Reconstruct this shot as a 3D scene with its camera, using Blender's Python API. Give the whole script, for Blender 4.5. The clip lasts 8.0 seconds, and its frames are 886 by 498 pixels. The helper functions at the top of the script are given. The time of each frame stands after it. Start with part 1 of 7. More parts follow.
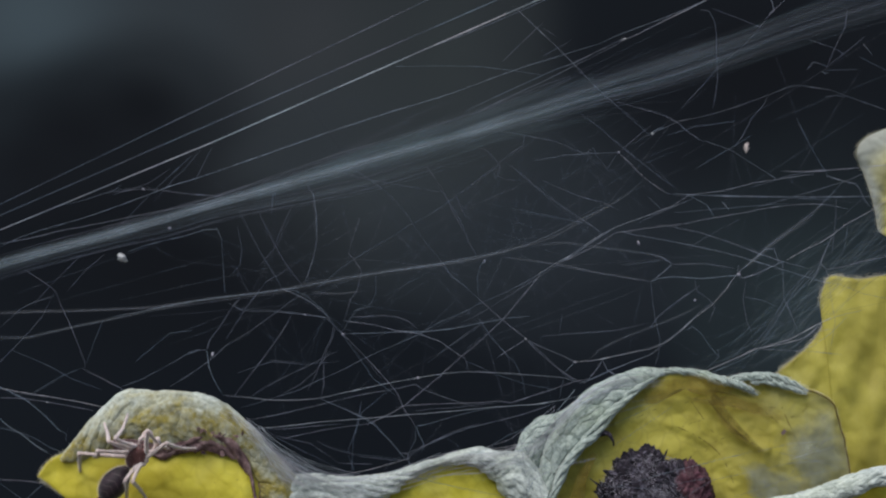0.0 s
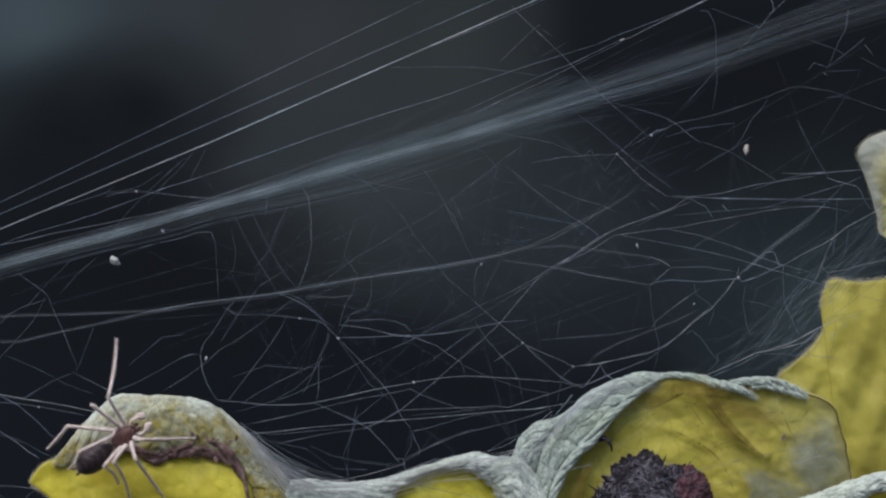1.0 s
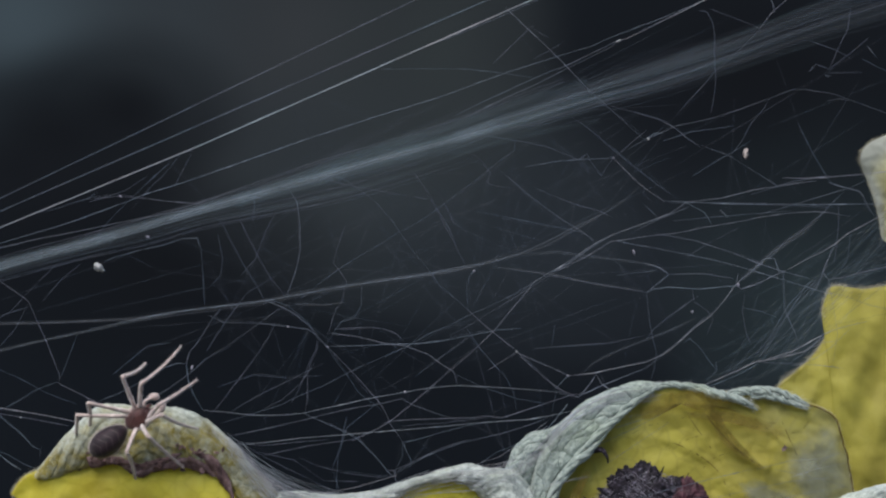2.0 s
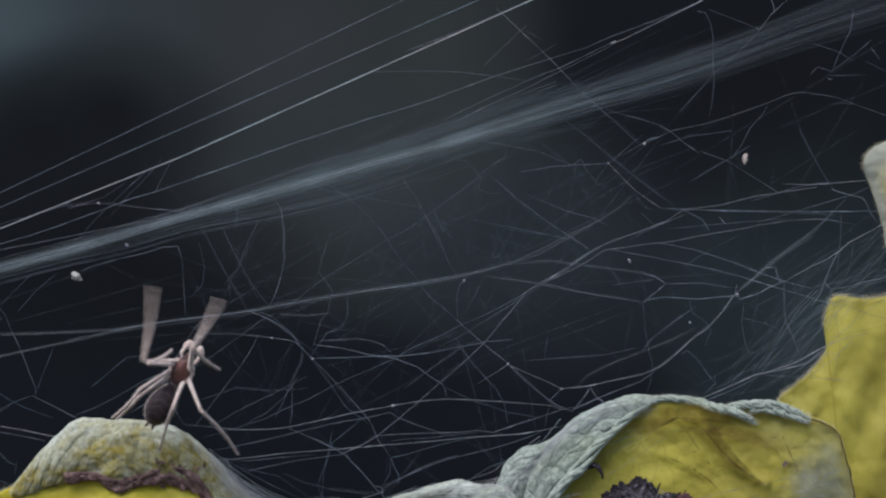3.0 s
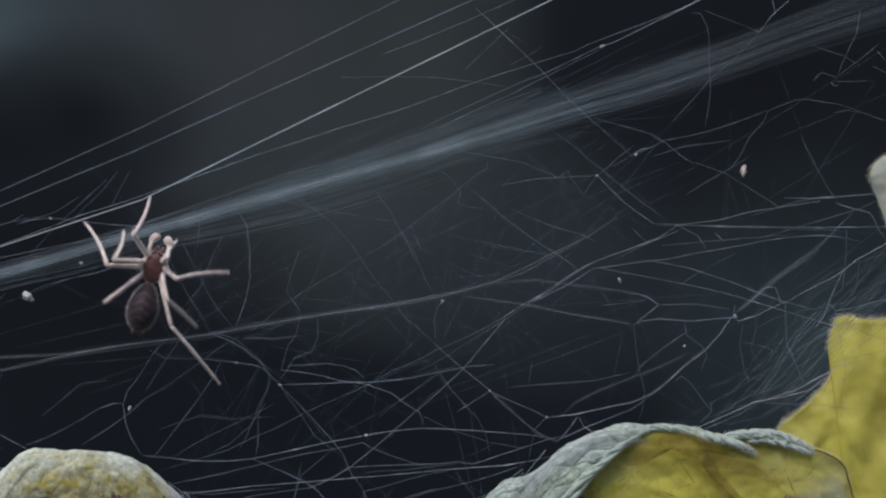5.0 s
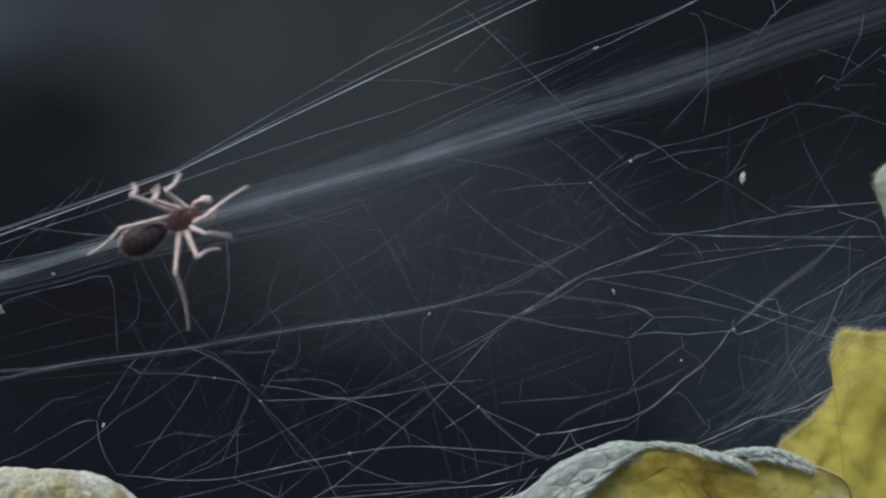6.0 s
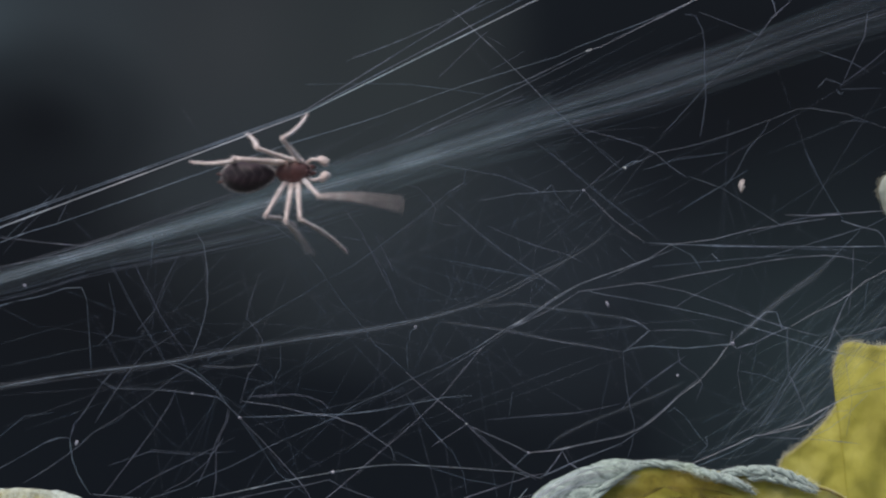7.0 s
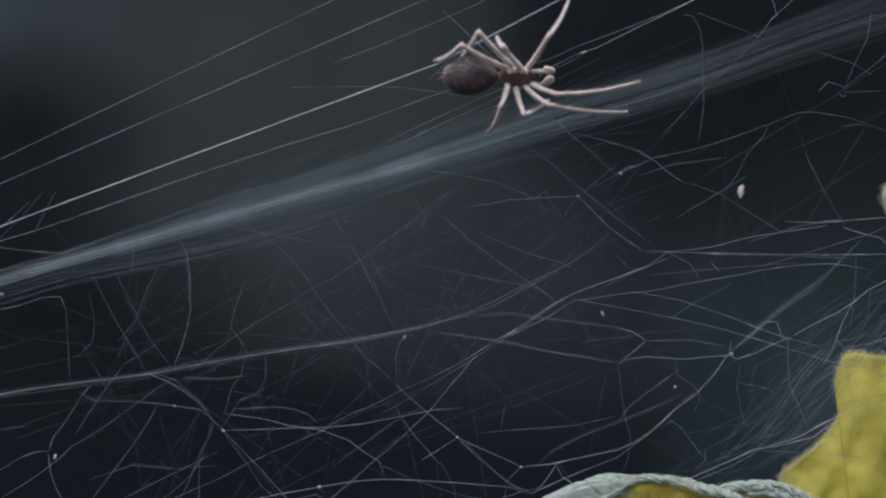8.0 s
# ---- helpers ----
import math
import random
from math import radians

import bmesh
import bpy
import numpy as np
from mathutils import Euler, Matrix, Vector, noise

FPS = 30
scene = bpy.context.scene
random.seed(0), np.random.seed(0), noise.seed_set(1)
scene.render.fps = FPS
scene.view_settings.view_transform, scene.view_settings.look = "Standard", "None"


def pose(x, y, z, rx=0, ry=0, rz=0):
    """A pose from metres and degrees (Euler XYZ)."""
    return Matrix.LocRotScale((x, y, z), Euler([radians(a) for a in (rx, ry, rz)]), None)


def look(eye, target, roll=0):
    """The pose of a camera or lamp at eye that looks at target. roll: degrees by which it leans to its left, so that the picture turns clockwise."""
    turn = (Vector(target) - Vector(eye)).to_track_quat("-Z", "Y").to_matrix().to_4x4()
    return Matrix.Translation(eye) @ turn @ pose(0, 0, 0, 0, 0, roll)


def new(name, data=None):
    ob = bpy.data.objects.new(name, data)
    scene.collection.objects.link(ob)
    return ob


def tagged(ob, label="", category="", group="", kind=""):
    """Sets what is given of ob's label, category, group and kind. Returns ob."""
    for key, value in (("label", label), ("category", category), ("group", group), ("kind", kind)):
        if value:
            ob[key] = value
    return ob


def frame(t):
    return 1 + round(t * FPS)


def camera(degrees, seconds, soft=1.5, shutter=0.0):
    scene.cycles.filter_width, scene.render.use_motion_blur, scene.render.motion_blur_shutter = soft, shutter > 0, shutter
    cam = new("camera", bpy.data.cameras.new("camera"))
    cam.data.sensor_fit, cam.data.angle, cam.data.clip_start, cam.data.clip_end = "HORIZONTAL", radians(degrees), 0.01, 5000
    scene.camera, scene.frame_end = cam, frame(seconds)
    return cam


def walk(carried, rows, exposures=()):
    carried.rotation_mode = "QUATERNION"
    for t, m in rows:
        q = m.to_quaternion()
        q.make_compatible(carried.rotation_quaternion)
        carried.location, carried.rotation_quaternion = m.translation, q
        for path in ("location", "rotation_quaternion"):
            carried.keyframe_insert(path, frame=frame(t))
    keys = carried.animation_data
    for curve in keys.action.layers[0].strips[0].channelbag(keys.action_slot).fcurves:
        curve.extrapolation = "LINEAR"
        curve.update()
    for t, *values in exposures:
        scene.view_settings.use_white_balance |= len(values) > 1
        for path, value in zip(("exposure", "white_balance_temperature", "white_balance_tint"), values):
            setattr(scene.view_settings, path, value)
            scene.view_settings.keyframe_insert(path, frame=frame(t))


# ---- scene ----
cam = camera(20.01, 8.0, soft=2.2, shutter=0.5)
PATH = [
    (0.0, pose(0.000000, -0.170000, 0.000000, 90, 0, 0)),
    (0.5, pose(0.000089, -0.169306, 0.000071, 90, 0, 0)),
    (1.0, pose(0.000252, -0.168034, 0.000200, 90, 0, 0)),
    (1.5, pose(0.000478, -0.166275, 0.000379, 90, 0, 0)),
    (3.0, pose(0.001474, -0.158508, 0.001169, 90, 0, 0)),
    (3.5, pose(0.001792, -0.156035, 0.001421, 90, 0, 0)),
    (4.0, pose(0.002117, -0.153499, 0.001679, 90, 0, 0)),
    (4.5, pose(0.002466, -0.150776, 0.001956, 90, 0, 0)),
    (6.0, pose(0.003594, -0.141986, 0.002850, 90, 0, 0)),
    (6.5, pose(0.003938, -0.139310, 0.003122, 90, 0, 0)),
    (7.0, pose(0.004306, -0.136437, 0.003415, 90, 0, 0)),
    (7.5, pose(0.004599, -0.134154, 0.003647, 90, 0, 0)),
    (8.0, pose(0.004834, -0.132327, 0.003833, 90, 0, 0)),
]
walk(cam, PATH)

# ---- light: an overcast sky with a broad soft sun high up, a little behind the viewer ----
SUN_FROM = Vector((-0.35, -0.50, 0.95))
world = bpy.data.worlds.new("overcast")
scene.world = world
world.use_nodes = True
wn = world.node_tree.nodes
sky = wn.new("ShaderNodeTexSky")
sky.sky_type = "NISHITA"
sky.sun_disc = False
sky.sun_elevation = radians(57)
sky.sun_rotation = radians(-145)
wn["Background"].inputs["Strength"].default_value = 0.075
world.node_tree.links.new(sky.outputs[0], wn["Background"].inputs["Color"])
lamp = bpy.data.lights.new("sun", "SUN")
lamp.energy, lamp.angle, lamp.color = 2.3, radians(55), (1.0, 0.95, 0.89)
sun = new("sun", lamp)
sun.matrix_world = look(SUN_FROM, (0, 0, 0))
scene.view_settings.exposure = 0.6
scene.cycles.transparent_max_bounces = 64

MM = 0.001
RND = random.Random(11)


# ---- materials ----
def material(name, rough=0.6):
    m = bpy.data.materials.new(name)
    m.use_nodes = True
    b = m.node_tree.nodes["Principled BSDF"]
    b.inputs["Roughness"].default_value = rough
    b.inputs["Specular IOR Level"].default_value = 0.3
    return m, m.node_tree, b


def node(tree, kind, **values):
    n = tree.nodes.new(kind)
    for key, value in values.items():
        n.inputs[key.replace("_", " ")].default_value = value
    return n


def noise_of(tree, coord, scale, detail=4.0, rough=0.55, out="Fac"):
    n = node(tree, "ShaderNodeTexNoise", Scale=scale, Detail=detail, Roughness=rough)
    tree.links.new(coord, n.inputs["Vector"])
    return n.outputs[out]


def ramp(tree, fac, *stops):
    n = tree.nodes.new("ShaderNodeValToRGB")
    e = n.color_ramp.elements
    while len(e) < len(stops):
        e.new(0.5)
    for el, (p, c) in zip(e, stops):
        el.position = p
        el.color = (*c, 1) if len(c) == 3 else c
    tree.links.new(fac, n.inputs["Fac"])
    return n.outputs["Color"]


def blend(tree, fac, a, b, mode="MIX"):
    n = tree.nodes.new("ShaderNodeMix")
    n.data_type, n.blend_type = "RGBA", mode
    for sock, val in ((n.inputs["Factor"], fac), (n.inputs["A"], a), (n.inputs["B"], b)):
        if hasattr(val, "is_output"):
            tree.links.new(val, sock)
        else:
            sock.default_value = (*val, 1) if isinstance(val, tuple) else val
    return n.outputs["Result"]


def bump(tree, b, height, strength, distance):
    n = node(tree, "ShaderNodeBump", Strength=strength, Distance=distance)
    tree.links.new(height, n.inputs["Height"])
    tree.links.new(n.outputs["Normal"], b.inputs["Normal"])


def see_through(tree, b, colour, share):
    """Lets part of the light pass through a thin sheet."""
    t = tree.nodes.new("ShaderNodeBsdfTranslucent")
    mix = node(tree, "ShaderNodeMixShader", Fac=share)
    if hasattr(colour, "is_output"):
        tree.links.new(colour, t.inputs["Color"])
    else:
        t.inputs["Color"].default_value = (*colour, 1)
    tree.links.new(b.outputs[0], mix.inputs[1])
    tree.links.new(t.outputs[0], mix.inputs[2])
    tree.links.new(mix.outputs[0], tree.nodes["Material Output"].inputs["Surface"])


def coords(tree, which="Object"):
    return tree.nodes.new("ShaderNodeTexCoord").outputs[which]


def uv_axis(tree, axis):
    s = tree.nodes.new("ShaderNodeSeparateXYZ")
    tree.links.new(coords(tree, "UV"), s.inputs[0])
    return s.outputs[axis]


def math_of(tree, op, a, b):
    n = tree.nodes.new("ShaderNodeMath")
    n.operation = op
    for sock, val in zip(n.inputs, (a, b)):
        if hasattr(val, "is_output"):
            tree.links.new(val, sock)
        else:
            sock.default_value = val
    return n.outputs[0]


def pale_material():
    """Leaf edge that goes from felted white to yellow inwards."""
    m, t, b = material("pale_leaf_edge", 0.8)
    co = coords(t)
    w = math_of(t, "ADD", uv_axis(t, 1), math_of(t, "MULTIPLY", math_of(t, "SUBTRACT", noise_of(t, co, 300, 4), 0.5), 0.4))
    col = ramp(t, w, (0.12, (0.46, 0.48, 0.42)), (0.34, (0.44, 0.42, 0.22)), (0.6, (0.52, 0.43, 0.03)))
    t.links.new(col, b.inputs["Base Color"])
    see_through(t, b, col, 0.3)
    return m


def mottled(name, scale, *stops, rough=0.8, relief=0.0, sheen=0.0):
    m, t, b = material(name, rough)
    co = coords(t)
    t.links.new(ramp(t, noise_of(t, co, scale, 5, 0.65), *stops), b.inputs["Base Color"])
    b.inputs["Sheen Weight"].default_value = sheen
    if relief:
        bump(t, b, noise_of(t, co, scale * 3, 4), 0.6, relief)
    return m


def silk_material(name, colour, cover, painted_glint=0.45, through_share=0.4):
    """Silk, loose enough to be seen through; glints are painted as paler stretches that fade in between."""
    m, t, b = material(name, 0.35)
    co = coords(t)
    # Glints are painted into the base colour by noise along the thread.
    long = ramp(t, noise_of(t, co, 330, 3, 0.6), (0.35, tuple(c * painted_glint for c in colour)), (0.68, colour))
    info, isle = t.nodes.new("ShaderNodeObjectInfo"), t.nodes.new("ShaderNodeNewGeometry")
    pick = math_of(t, "FRACT", math_of(t, "ADD", info.outputs["Random"], isle.outputs["Random Per Island"]), 0.0)
    hue = ramp(t, pick, (0.0, (0.84, 0.97, 1.0)), (0.35, (0.90, 0.95, 1.0)), (0.7, (1.0, 0.93, 0.97)), (1.0, (1.0, 1.0, 1.0)))
    long = blend(t, 1.0, long, hue, "MULTIPLY")
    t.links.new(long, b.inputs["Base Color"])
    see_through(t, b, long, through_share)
    body = t.nodes["Material Output"].inputs["Surface"].links[0].from_socket
    mix = node(t, "ShaderNodeMixShader", Fac=cover)
    t.links.new(t.nodes.new("ShaderNodeBsdfTransparent").outputs[0], mix.inputs[1])
    t.links.new(body, mix.inputs[2])
    t.links.new(mix.outputs[0], t.nodes["Material Output"].inputs["Surface"])
    return m


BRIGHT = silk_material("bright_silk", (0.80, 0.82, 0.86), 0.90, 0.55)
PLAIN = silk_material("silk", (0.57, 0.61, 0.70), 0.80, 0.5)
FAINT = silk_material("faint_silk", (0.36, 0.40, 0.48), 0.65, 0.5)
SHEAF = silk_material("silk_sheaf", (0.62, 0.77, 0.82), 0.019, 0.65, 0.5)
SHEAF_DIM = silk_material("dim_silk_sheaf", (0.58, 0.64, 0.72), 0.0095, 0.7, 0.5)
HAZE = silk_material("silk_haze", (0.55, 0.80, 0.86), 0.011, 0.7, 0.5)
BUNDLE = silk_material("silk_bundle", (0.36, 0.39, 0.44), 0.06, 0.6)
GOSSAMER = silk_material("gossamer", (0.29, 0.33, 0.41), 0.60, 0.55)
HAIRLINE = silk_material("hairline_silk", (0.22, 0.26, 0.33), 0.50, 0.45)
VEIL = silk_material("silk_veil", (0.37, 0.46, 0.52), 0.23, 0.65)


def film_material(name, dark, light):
    """Thin layer, patchy and thinning out towards its rim, for dried film and for painted fold shade."""
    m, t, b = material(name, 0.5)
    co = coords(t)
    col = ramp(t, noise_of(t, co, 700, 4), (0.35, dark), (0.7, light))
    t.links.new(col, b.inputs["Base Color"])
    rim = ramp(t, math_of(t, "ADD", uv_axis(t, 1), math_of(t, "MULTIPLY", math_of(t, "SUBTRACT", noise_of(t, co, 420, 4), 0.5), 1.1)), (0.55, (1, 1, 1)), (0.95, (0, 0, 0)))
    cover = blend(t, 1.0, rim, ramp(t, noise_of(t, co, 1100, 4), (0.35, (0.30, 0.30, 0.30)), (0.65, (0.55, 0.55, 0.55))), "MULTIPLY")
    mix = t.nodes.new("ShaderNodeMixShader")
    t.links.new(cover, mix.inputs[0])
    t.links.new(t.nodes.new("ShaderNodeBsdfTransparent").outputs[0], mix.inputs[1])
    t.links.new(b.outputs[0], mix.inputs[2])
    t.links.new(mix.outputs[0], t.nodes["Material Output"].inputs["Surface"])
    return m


FILM = film_material("grey_film", (0.15, 0.16, 0.11), (0.34, 0.36, 0.28))
FOLD_SHADE = film_material("olive_fold_shade", (0.12, 0.085, 0.012), (0.24, 0.18, 0.03))


def felt_material():
    """Leaf underside: grey-green felt on the crest, olive and yellow towards the inner edge; the olive also carries
    painted shade.
    """
    m, t, b = material("leaf_felt", 0.85)
    co = coords(t)
    v = uv_axis(t, 1)
    w = math_of(t, "ADD", v, math_of(t, "MULTIPLY", math_of(t, "SUBTRACT", noise_of(t, co, 420, 5), 0.5), 0.85))
    # Olive leaf colour, darkened further in place of shade on the flank.
    under = ramp(t, noise_of(t, co, 1500, 4), (0.3, (0.12, 0.098, 0.018)), (0.7, (0.32, 0.27, 0.06)))
    fuzz = ramp(t, noise_of(t, co, 3500, 4, 0.7), (0.3, (0.24, 0.275, 0.24)), (0.7, (0.60, 0.65, 0.60)))
    mottle = ramp(t, noise_of(t, co, 1000, 4, 0.65), (0.32, (0.40, 0.40, 0.40)), (0.58, (1, 1, 1)))
    col = blend(t, ramp(t, w, (0.26, (0, 0, 0)), (0.56, (1, 1, 1))), fuzz, blend(t, mottle, fuzz, under))
    rust = math_of(t, "ADD", v, math_of(t, "MULTIPLY", math_of(t, "SUBTRACT", noise_of(t, co, 330, 5, 0.6), 0.5), 1.1))
    dry = ramp(t, noise_of(t, co, 2200, 4), (0.35, (0.03, 0.015, 0.014)), (0.7, (0.13, 0.07, 0.06)))
    col = blend(t, ramp(t, rust, (0.90, (0, 0, 0)), (1.0, (1, 1, 1))), col, dry)
    t.links.new(col, b.inputs["Base Color"])
    b.inputs["Sheen Weight"].default_value = 0.15
    b.inputs["Sheen Roughness"].default_value = 0.6
    bump(t, b, noise_of(t, co, 5200, 4, 0.7), 0.5, 0.00006)
    return m


def felt_pale_material(name, dark, light, green):
    """Grey-green felt with fibres laid along the margin."""
    m, t, b = material(name, 0.9)
    co = coords(t)
    fuzz = ramp(t, noise_of(t, co, 2600, 5, 0.7), (0.28, dark), (0.72, light))
    col = blend(t, ramp(t, noise_of(t, co, 380, 3), (0.45, (0, 0, 0)), (0.8, (0.6, 0.6, 0.6))), fuzz, green)
    lay = node(t, "ShaderNodeMapping", Scale=(26.0, 34.0, 1.0))
    t.links.new(coords(t, "UV"), lay.inputs["Vector"])
    fibre = noise_of(t, lay.outputs[0], 1.0, 4, 0.6)
    col = blend(t, 0.8, col, ramp(t, fibre, (0.36, (0.72, 0.74, 0.73)), (0.62, (1.3, 1.3, 1.28))), "MULTIPLY")
    t.links.new(col, b.inputs["Base Color"])
    b.inputs["Sheen Weight"].default_value = 0.25
    bump(t, b, noise_of(t, co, 5200, 4, 0.7), 0.5, 0.00006)
    return m


def blade_material(name, pale, dull=0.0, cracks=0.15):
    """Yellowed leaf blade, mottled, with brown specks and a paler worn side."""
    m, t, b = material(name, 0.5)
    co = coords(t)
    base = ramp(t, noise_of(t, co, 260, 5), (0.25, (0.54, 0.46, 0.036)), (0.5, (0.74, 0.66, 0.07)), (0.75, (0.80, 0.74, 0.15)))
    vor = node(t, "ShaderNodeTexVoronoi", Scale=900.0)
    vor.feature = "DISTANCE_TO_EDGE"
    warp = node(t, "ShaderNodeVectorMath")
    warp.operation = "MULTIPLY_ADD"
    t.links.new(noise_of(t, co, 500, 3, 0.5, "Color"), warp.inputs[0])
    warp.inputs[1].default_value = (0.0008, 0.0008, 0.0008)
    t.links.new(co, warp.inputs[2])
    t.links.new(warp.outputs[0], vor.inputs["Vector"])
    net = ramp(t, vor.outputs["Distance"], (0.0, (0.55, 0.5, 0.4)), (0.10, (1, 1, 1)))
    base = blend(t, cracks, base, net, "MULTIPLY")
    specks = ramp(t, noise_of(t, co, 1400, 2), (0.72, (0, 0, 0)), (0.78, (0.7, 0.7, 0.7)))
    base = blend(t, specks, base, (0.12, 0.06, 0.02))
    blotch = ramp(t, noise_of(t, co, 170, 3, 0.6), (0.46, (0, 0, 0)), (0.66, (0.55, 0.55, 0.55)))
    base = blend(t, blotch, base, (0.36, 0.27, 0.02))
    worn = math_of(t, "ADD", uv_axis(t, 0), math_of(t, "MULTIPLY", math_of(t, "SUBTRACT", noise_of(t, co, 300, 4), 0.5), 0.5))
    base = blend(t, ramp(t, worn, (pale, (0, 0, 0)), (pale + 0.22, (0.75, 0.75, 0.75))), base, (0.40, 0.42, 0.33))
    base = blend(t, dull, base, (0.36, 0.325, 0.10))
    t.links.new(base, b.inputs["Base Color"])
    bump(t, b, noise_of(t, co, 1100, 5), 0.25, 0.00015)
    see_through(t, b, base, 0.3)
    return m


FELT = felt_material()
FELT_PALE = felt_pale_material("leaf_felt_pale", (0.11, 0.145, 0.13), (0.44, 0.50, 0.465), (0.20, 0.245, 0.15))
FELT_WHITE = felt_pale_material("leaf_felt_white", (0.22, 0.255, 0.24), (0.57, 0.615, 0.585), (0.36, 0.40, 0.30))
BLADE, BLADE_CLEAN = blade_material("yellow_blade", 0.62, 0.5, 0.4), blade_material("yellow_blade_even", 1.3, 0.0)
BLADE_DULL = blade_material("dull_yellow_blade", 1.0, 0.55)
WITHERED = mottled("withered_brown", 1500, (0.33, (0.040, 0.020, 0.022)), (0.55, (0.16, 0.10, 0.10)), (0.72, (0.36, 0.26, 0.255)), relief=0.0001)
CLUMP = mottled("dark_clump", 3200, (0.42, (0.006, 0.005, 0.009)), (0.56, (0.024, 0.018, 0.028)), (0.70, (0.15, 0.14, 0.19)), relief=0.0002)
CLUMP_RED = mottled("dark_red_clump", 2600, (0.35, (0.022, 0.008, 0.013)), (0.7, (0.12, 0.045, 0.062)), rough=0.45, relief=0.0002)
SEED = mottled("pale_husk", 2500, (0.3, (0.28, 0.28, 0.28)), (0.7, (0.64, 0.65, 0.65)))


def abdomen_material():
    """Dark purple-brown skin with faint paler bars across the back."""
    m, t, b = material("abdomen_skin", 0.6)
    co = coords(t)
    skin = ramp(t, noise_of(t, co, 1800, 5, 0.65), (0.3, (0.008, 0.005, 0.007)), (0.7, (0.042, 0.023, 0.032)))
    xyz = t.nodes.new("ShaderNodeSeparateXYZ")
    t.links.new(co, xyz.inputs[0])
    away = math_of(t, "ABSOLUTE", xyz.outputs[1], 0.0)
    run = math_of(t, "ADD", xyz.outputs[0], math_of(t, "ADD", math_of(t, "MULTIPLY", away, 0.6), math_of(t, "MULTIPLY", noise_of(t, co, 1500, 3), 0.0003)))
    bars = ramp(t, math_of(t, "FRACT", math_of(t, "MULTIPLY", run, 2100.0), 0.0), (0.0, (0, 0, 0)), (0.10, (0.45, 0.45, 0.45)), (0.24, (0, 0, 0)))
    back = ramp(t, math_of(t, "MULTIPLY", away, 1000.0), (0.35, (1, 1, 1)), (0.70, (0, 0, 0)))
    col = blend(t, blend(t, 1.0, bars, back, "MULTIPLY"), skin, (0.15, 0.11, 0.11))
    t.links.new(col, b.inputs["Base Color"])
    b.inputs["Sheen Weight"].default_value = 0.14
    return m


ABDOMEN = abdomen_material()
CARAPACE = mottled("carapace", 1800, (0.3, (0.032, 0.010, 0.010)), (0.7, (0.125, 0.046, 0.042)), rough=0.4, sheen=0.4)
LIMB = mottled("limb_skin", 1500, (0.3, (0.33, 0.235, 0.215)), (0.52, (0.54, 0.43, 0.40)), (0.72, (0.78, 0.67, 0.635)), rough=0.6, sheen=1.0)
HUSK = mottled("pinkish_husk", 2500, (0.3, (0.24, 0.19, 0.18)), (0.7, (0.58, 0.52, 0.50)))
MOULD = mottled("mould", 1500, (0.3, (0.16, 0.15, 0.20)), (0.7, (0.55, 0.53, 0.60)))
HAIR = mottled("pale_hair", 1500, (0.3, (0.62, 0.50, 0.49)), (0.7, (0.86, 0.76, 0.74)), rough=0.6)


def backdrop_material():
    """Dark foliage, wholly out of focus, on a self-glowing sheet: painted soft patches of cold grey."""
    m = bpy.data.materials.new("glowing_foliage_sheet")
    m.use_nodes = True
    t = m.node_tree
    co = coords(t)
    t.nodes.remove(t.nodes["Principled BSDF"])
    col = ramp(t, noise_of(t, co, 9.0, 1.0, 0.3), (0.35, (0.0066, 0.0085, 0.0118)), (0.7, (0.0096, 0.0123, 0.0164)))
    for centre, size, tint in GLOW_PATCHES:
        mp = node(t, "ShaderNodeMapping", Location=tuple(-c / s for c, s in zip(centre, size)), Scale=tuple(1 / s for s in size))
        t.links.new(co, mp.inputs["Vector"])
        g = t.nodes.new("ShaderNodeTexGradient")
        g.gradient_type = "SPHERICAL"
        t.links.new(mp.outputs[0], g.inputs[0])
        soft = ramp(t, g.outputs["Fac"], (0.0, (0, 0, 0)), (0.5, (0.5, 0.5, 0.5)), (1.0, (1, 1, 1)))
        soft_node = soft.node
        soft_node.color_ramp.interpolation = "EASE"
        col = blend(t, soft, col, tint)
    # The sheet emits its own light; the foliage's brightness is painted into it.
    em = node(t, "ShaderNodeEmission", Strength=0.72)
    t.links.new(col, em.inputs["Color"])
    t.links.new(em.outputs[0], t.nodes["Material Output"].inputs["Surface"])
    return m


# ---- mesh helpers (millimetres in, metres out) ----
def part(name, bm, mat, parent=None, label="", smooth=True):
    me = bpy.data.meshes.new(name)
    bmesh.ops.scale(bm, vec=(MM, MM, MM), verts=bm.verts)
    bm.to_mesh(me)
    bm.free()
    me.materials.append(mat)
    if smooth:
        me.polygons.foreach_set("use_smooth", [True] * len(me.polygons))
    ob = new(name, me)
    if parent:
        ob.parent = parent
    return tagged(ob, label)


def thing(name, label, category, **more):
    return tagged(new(name), label, category, **more)


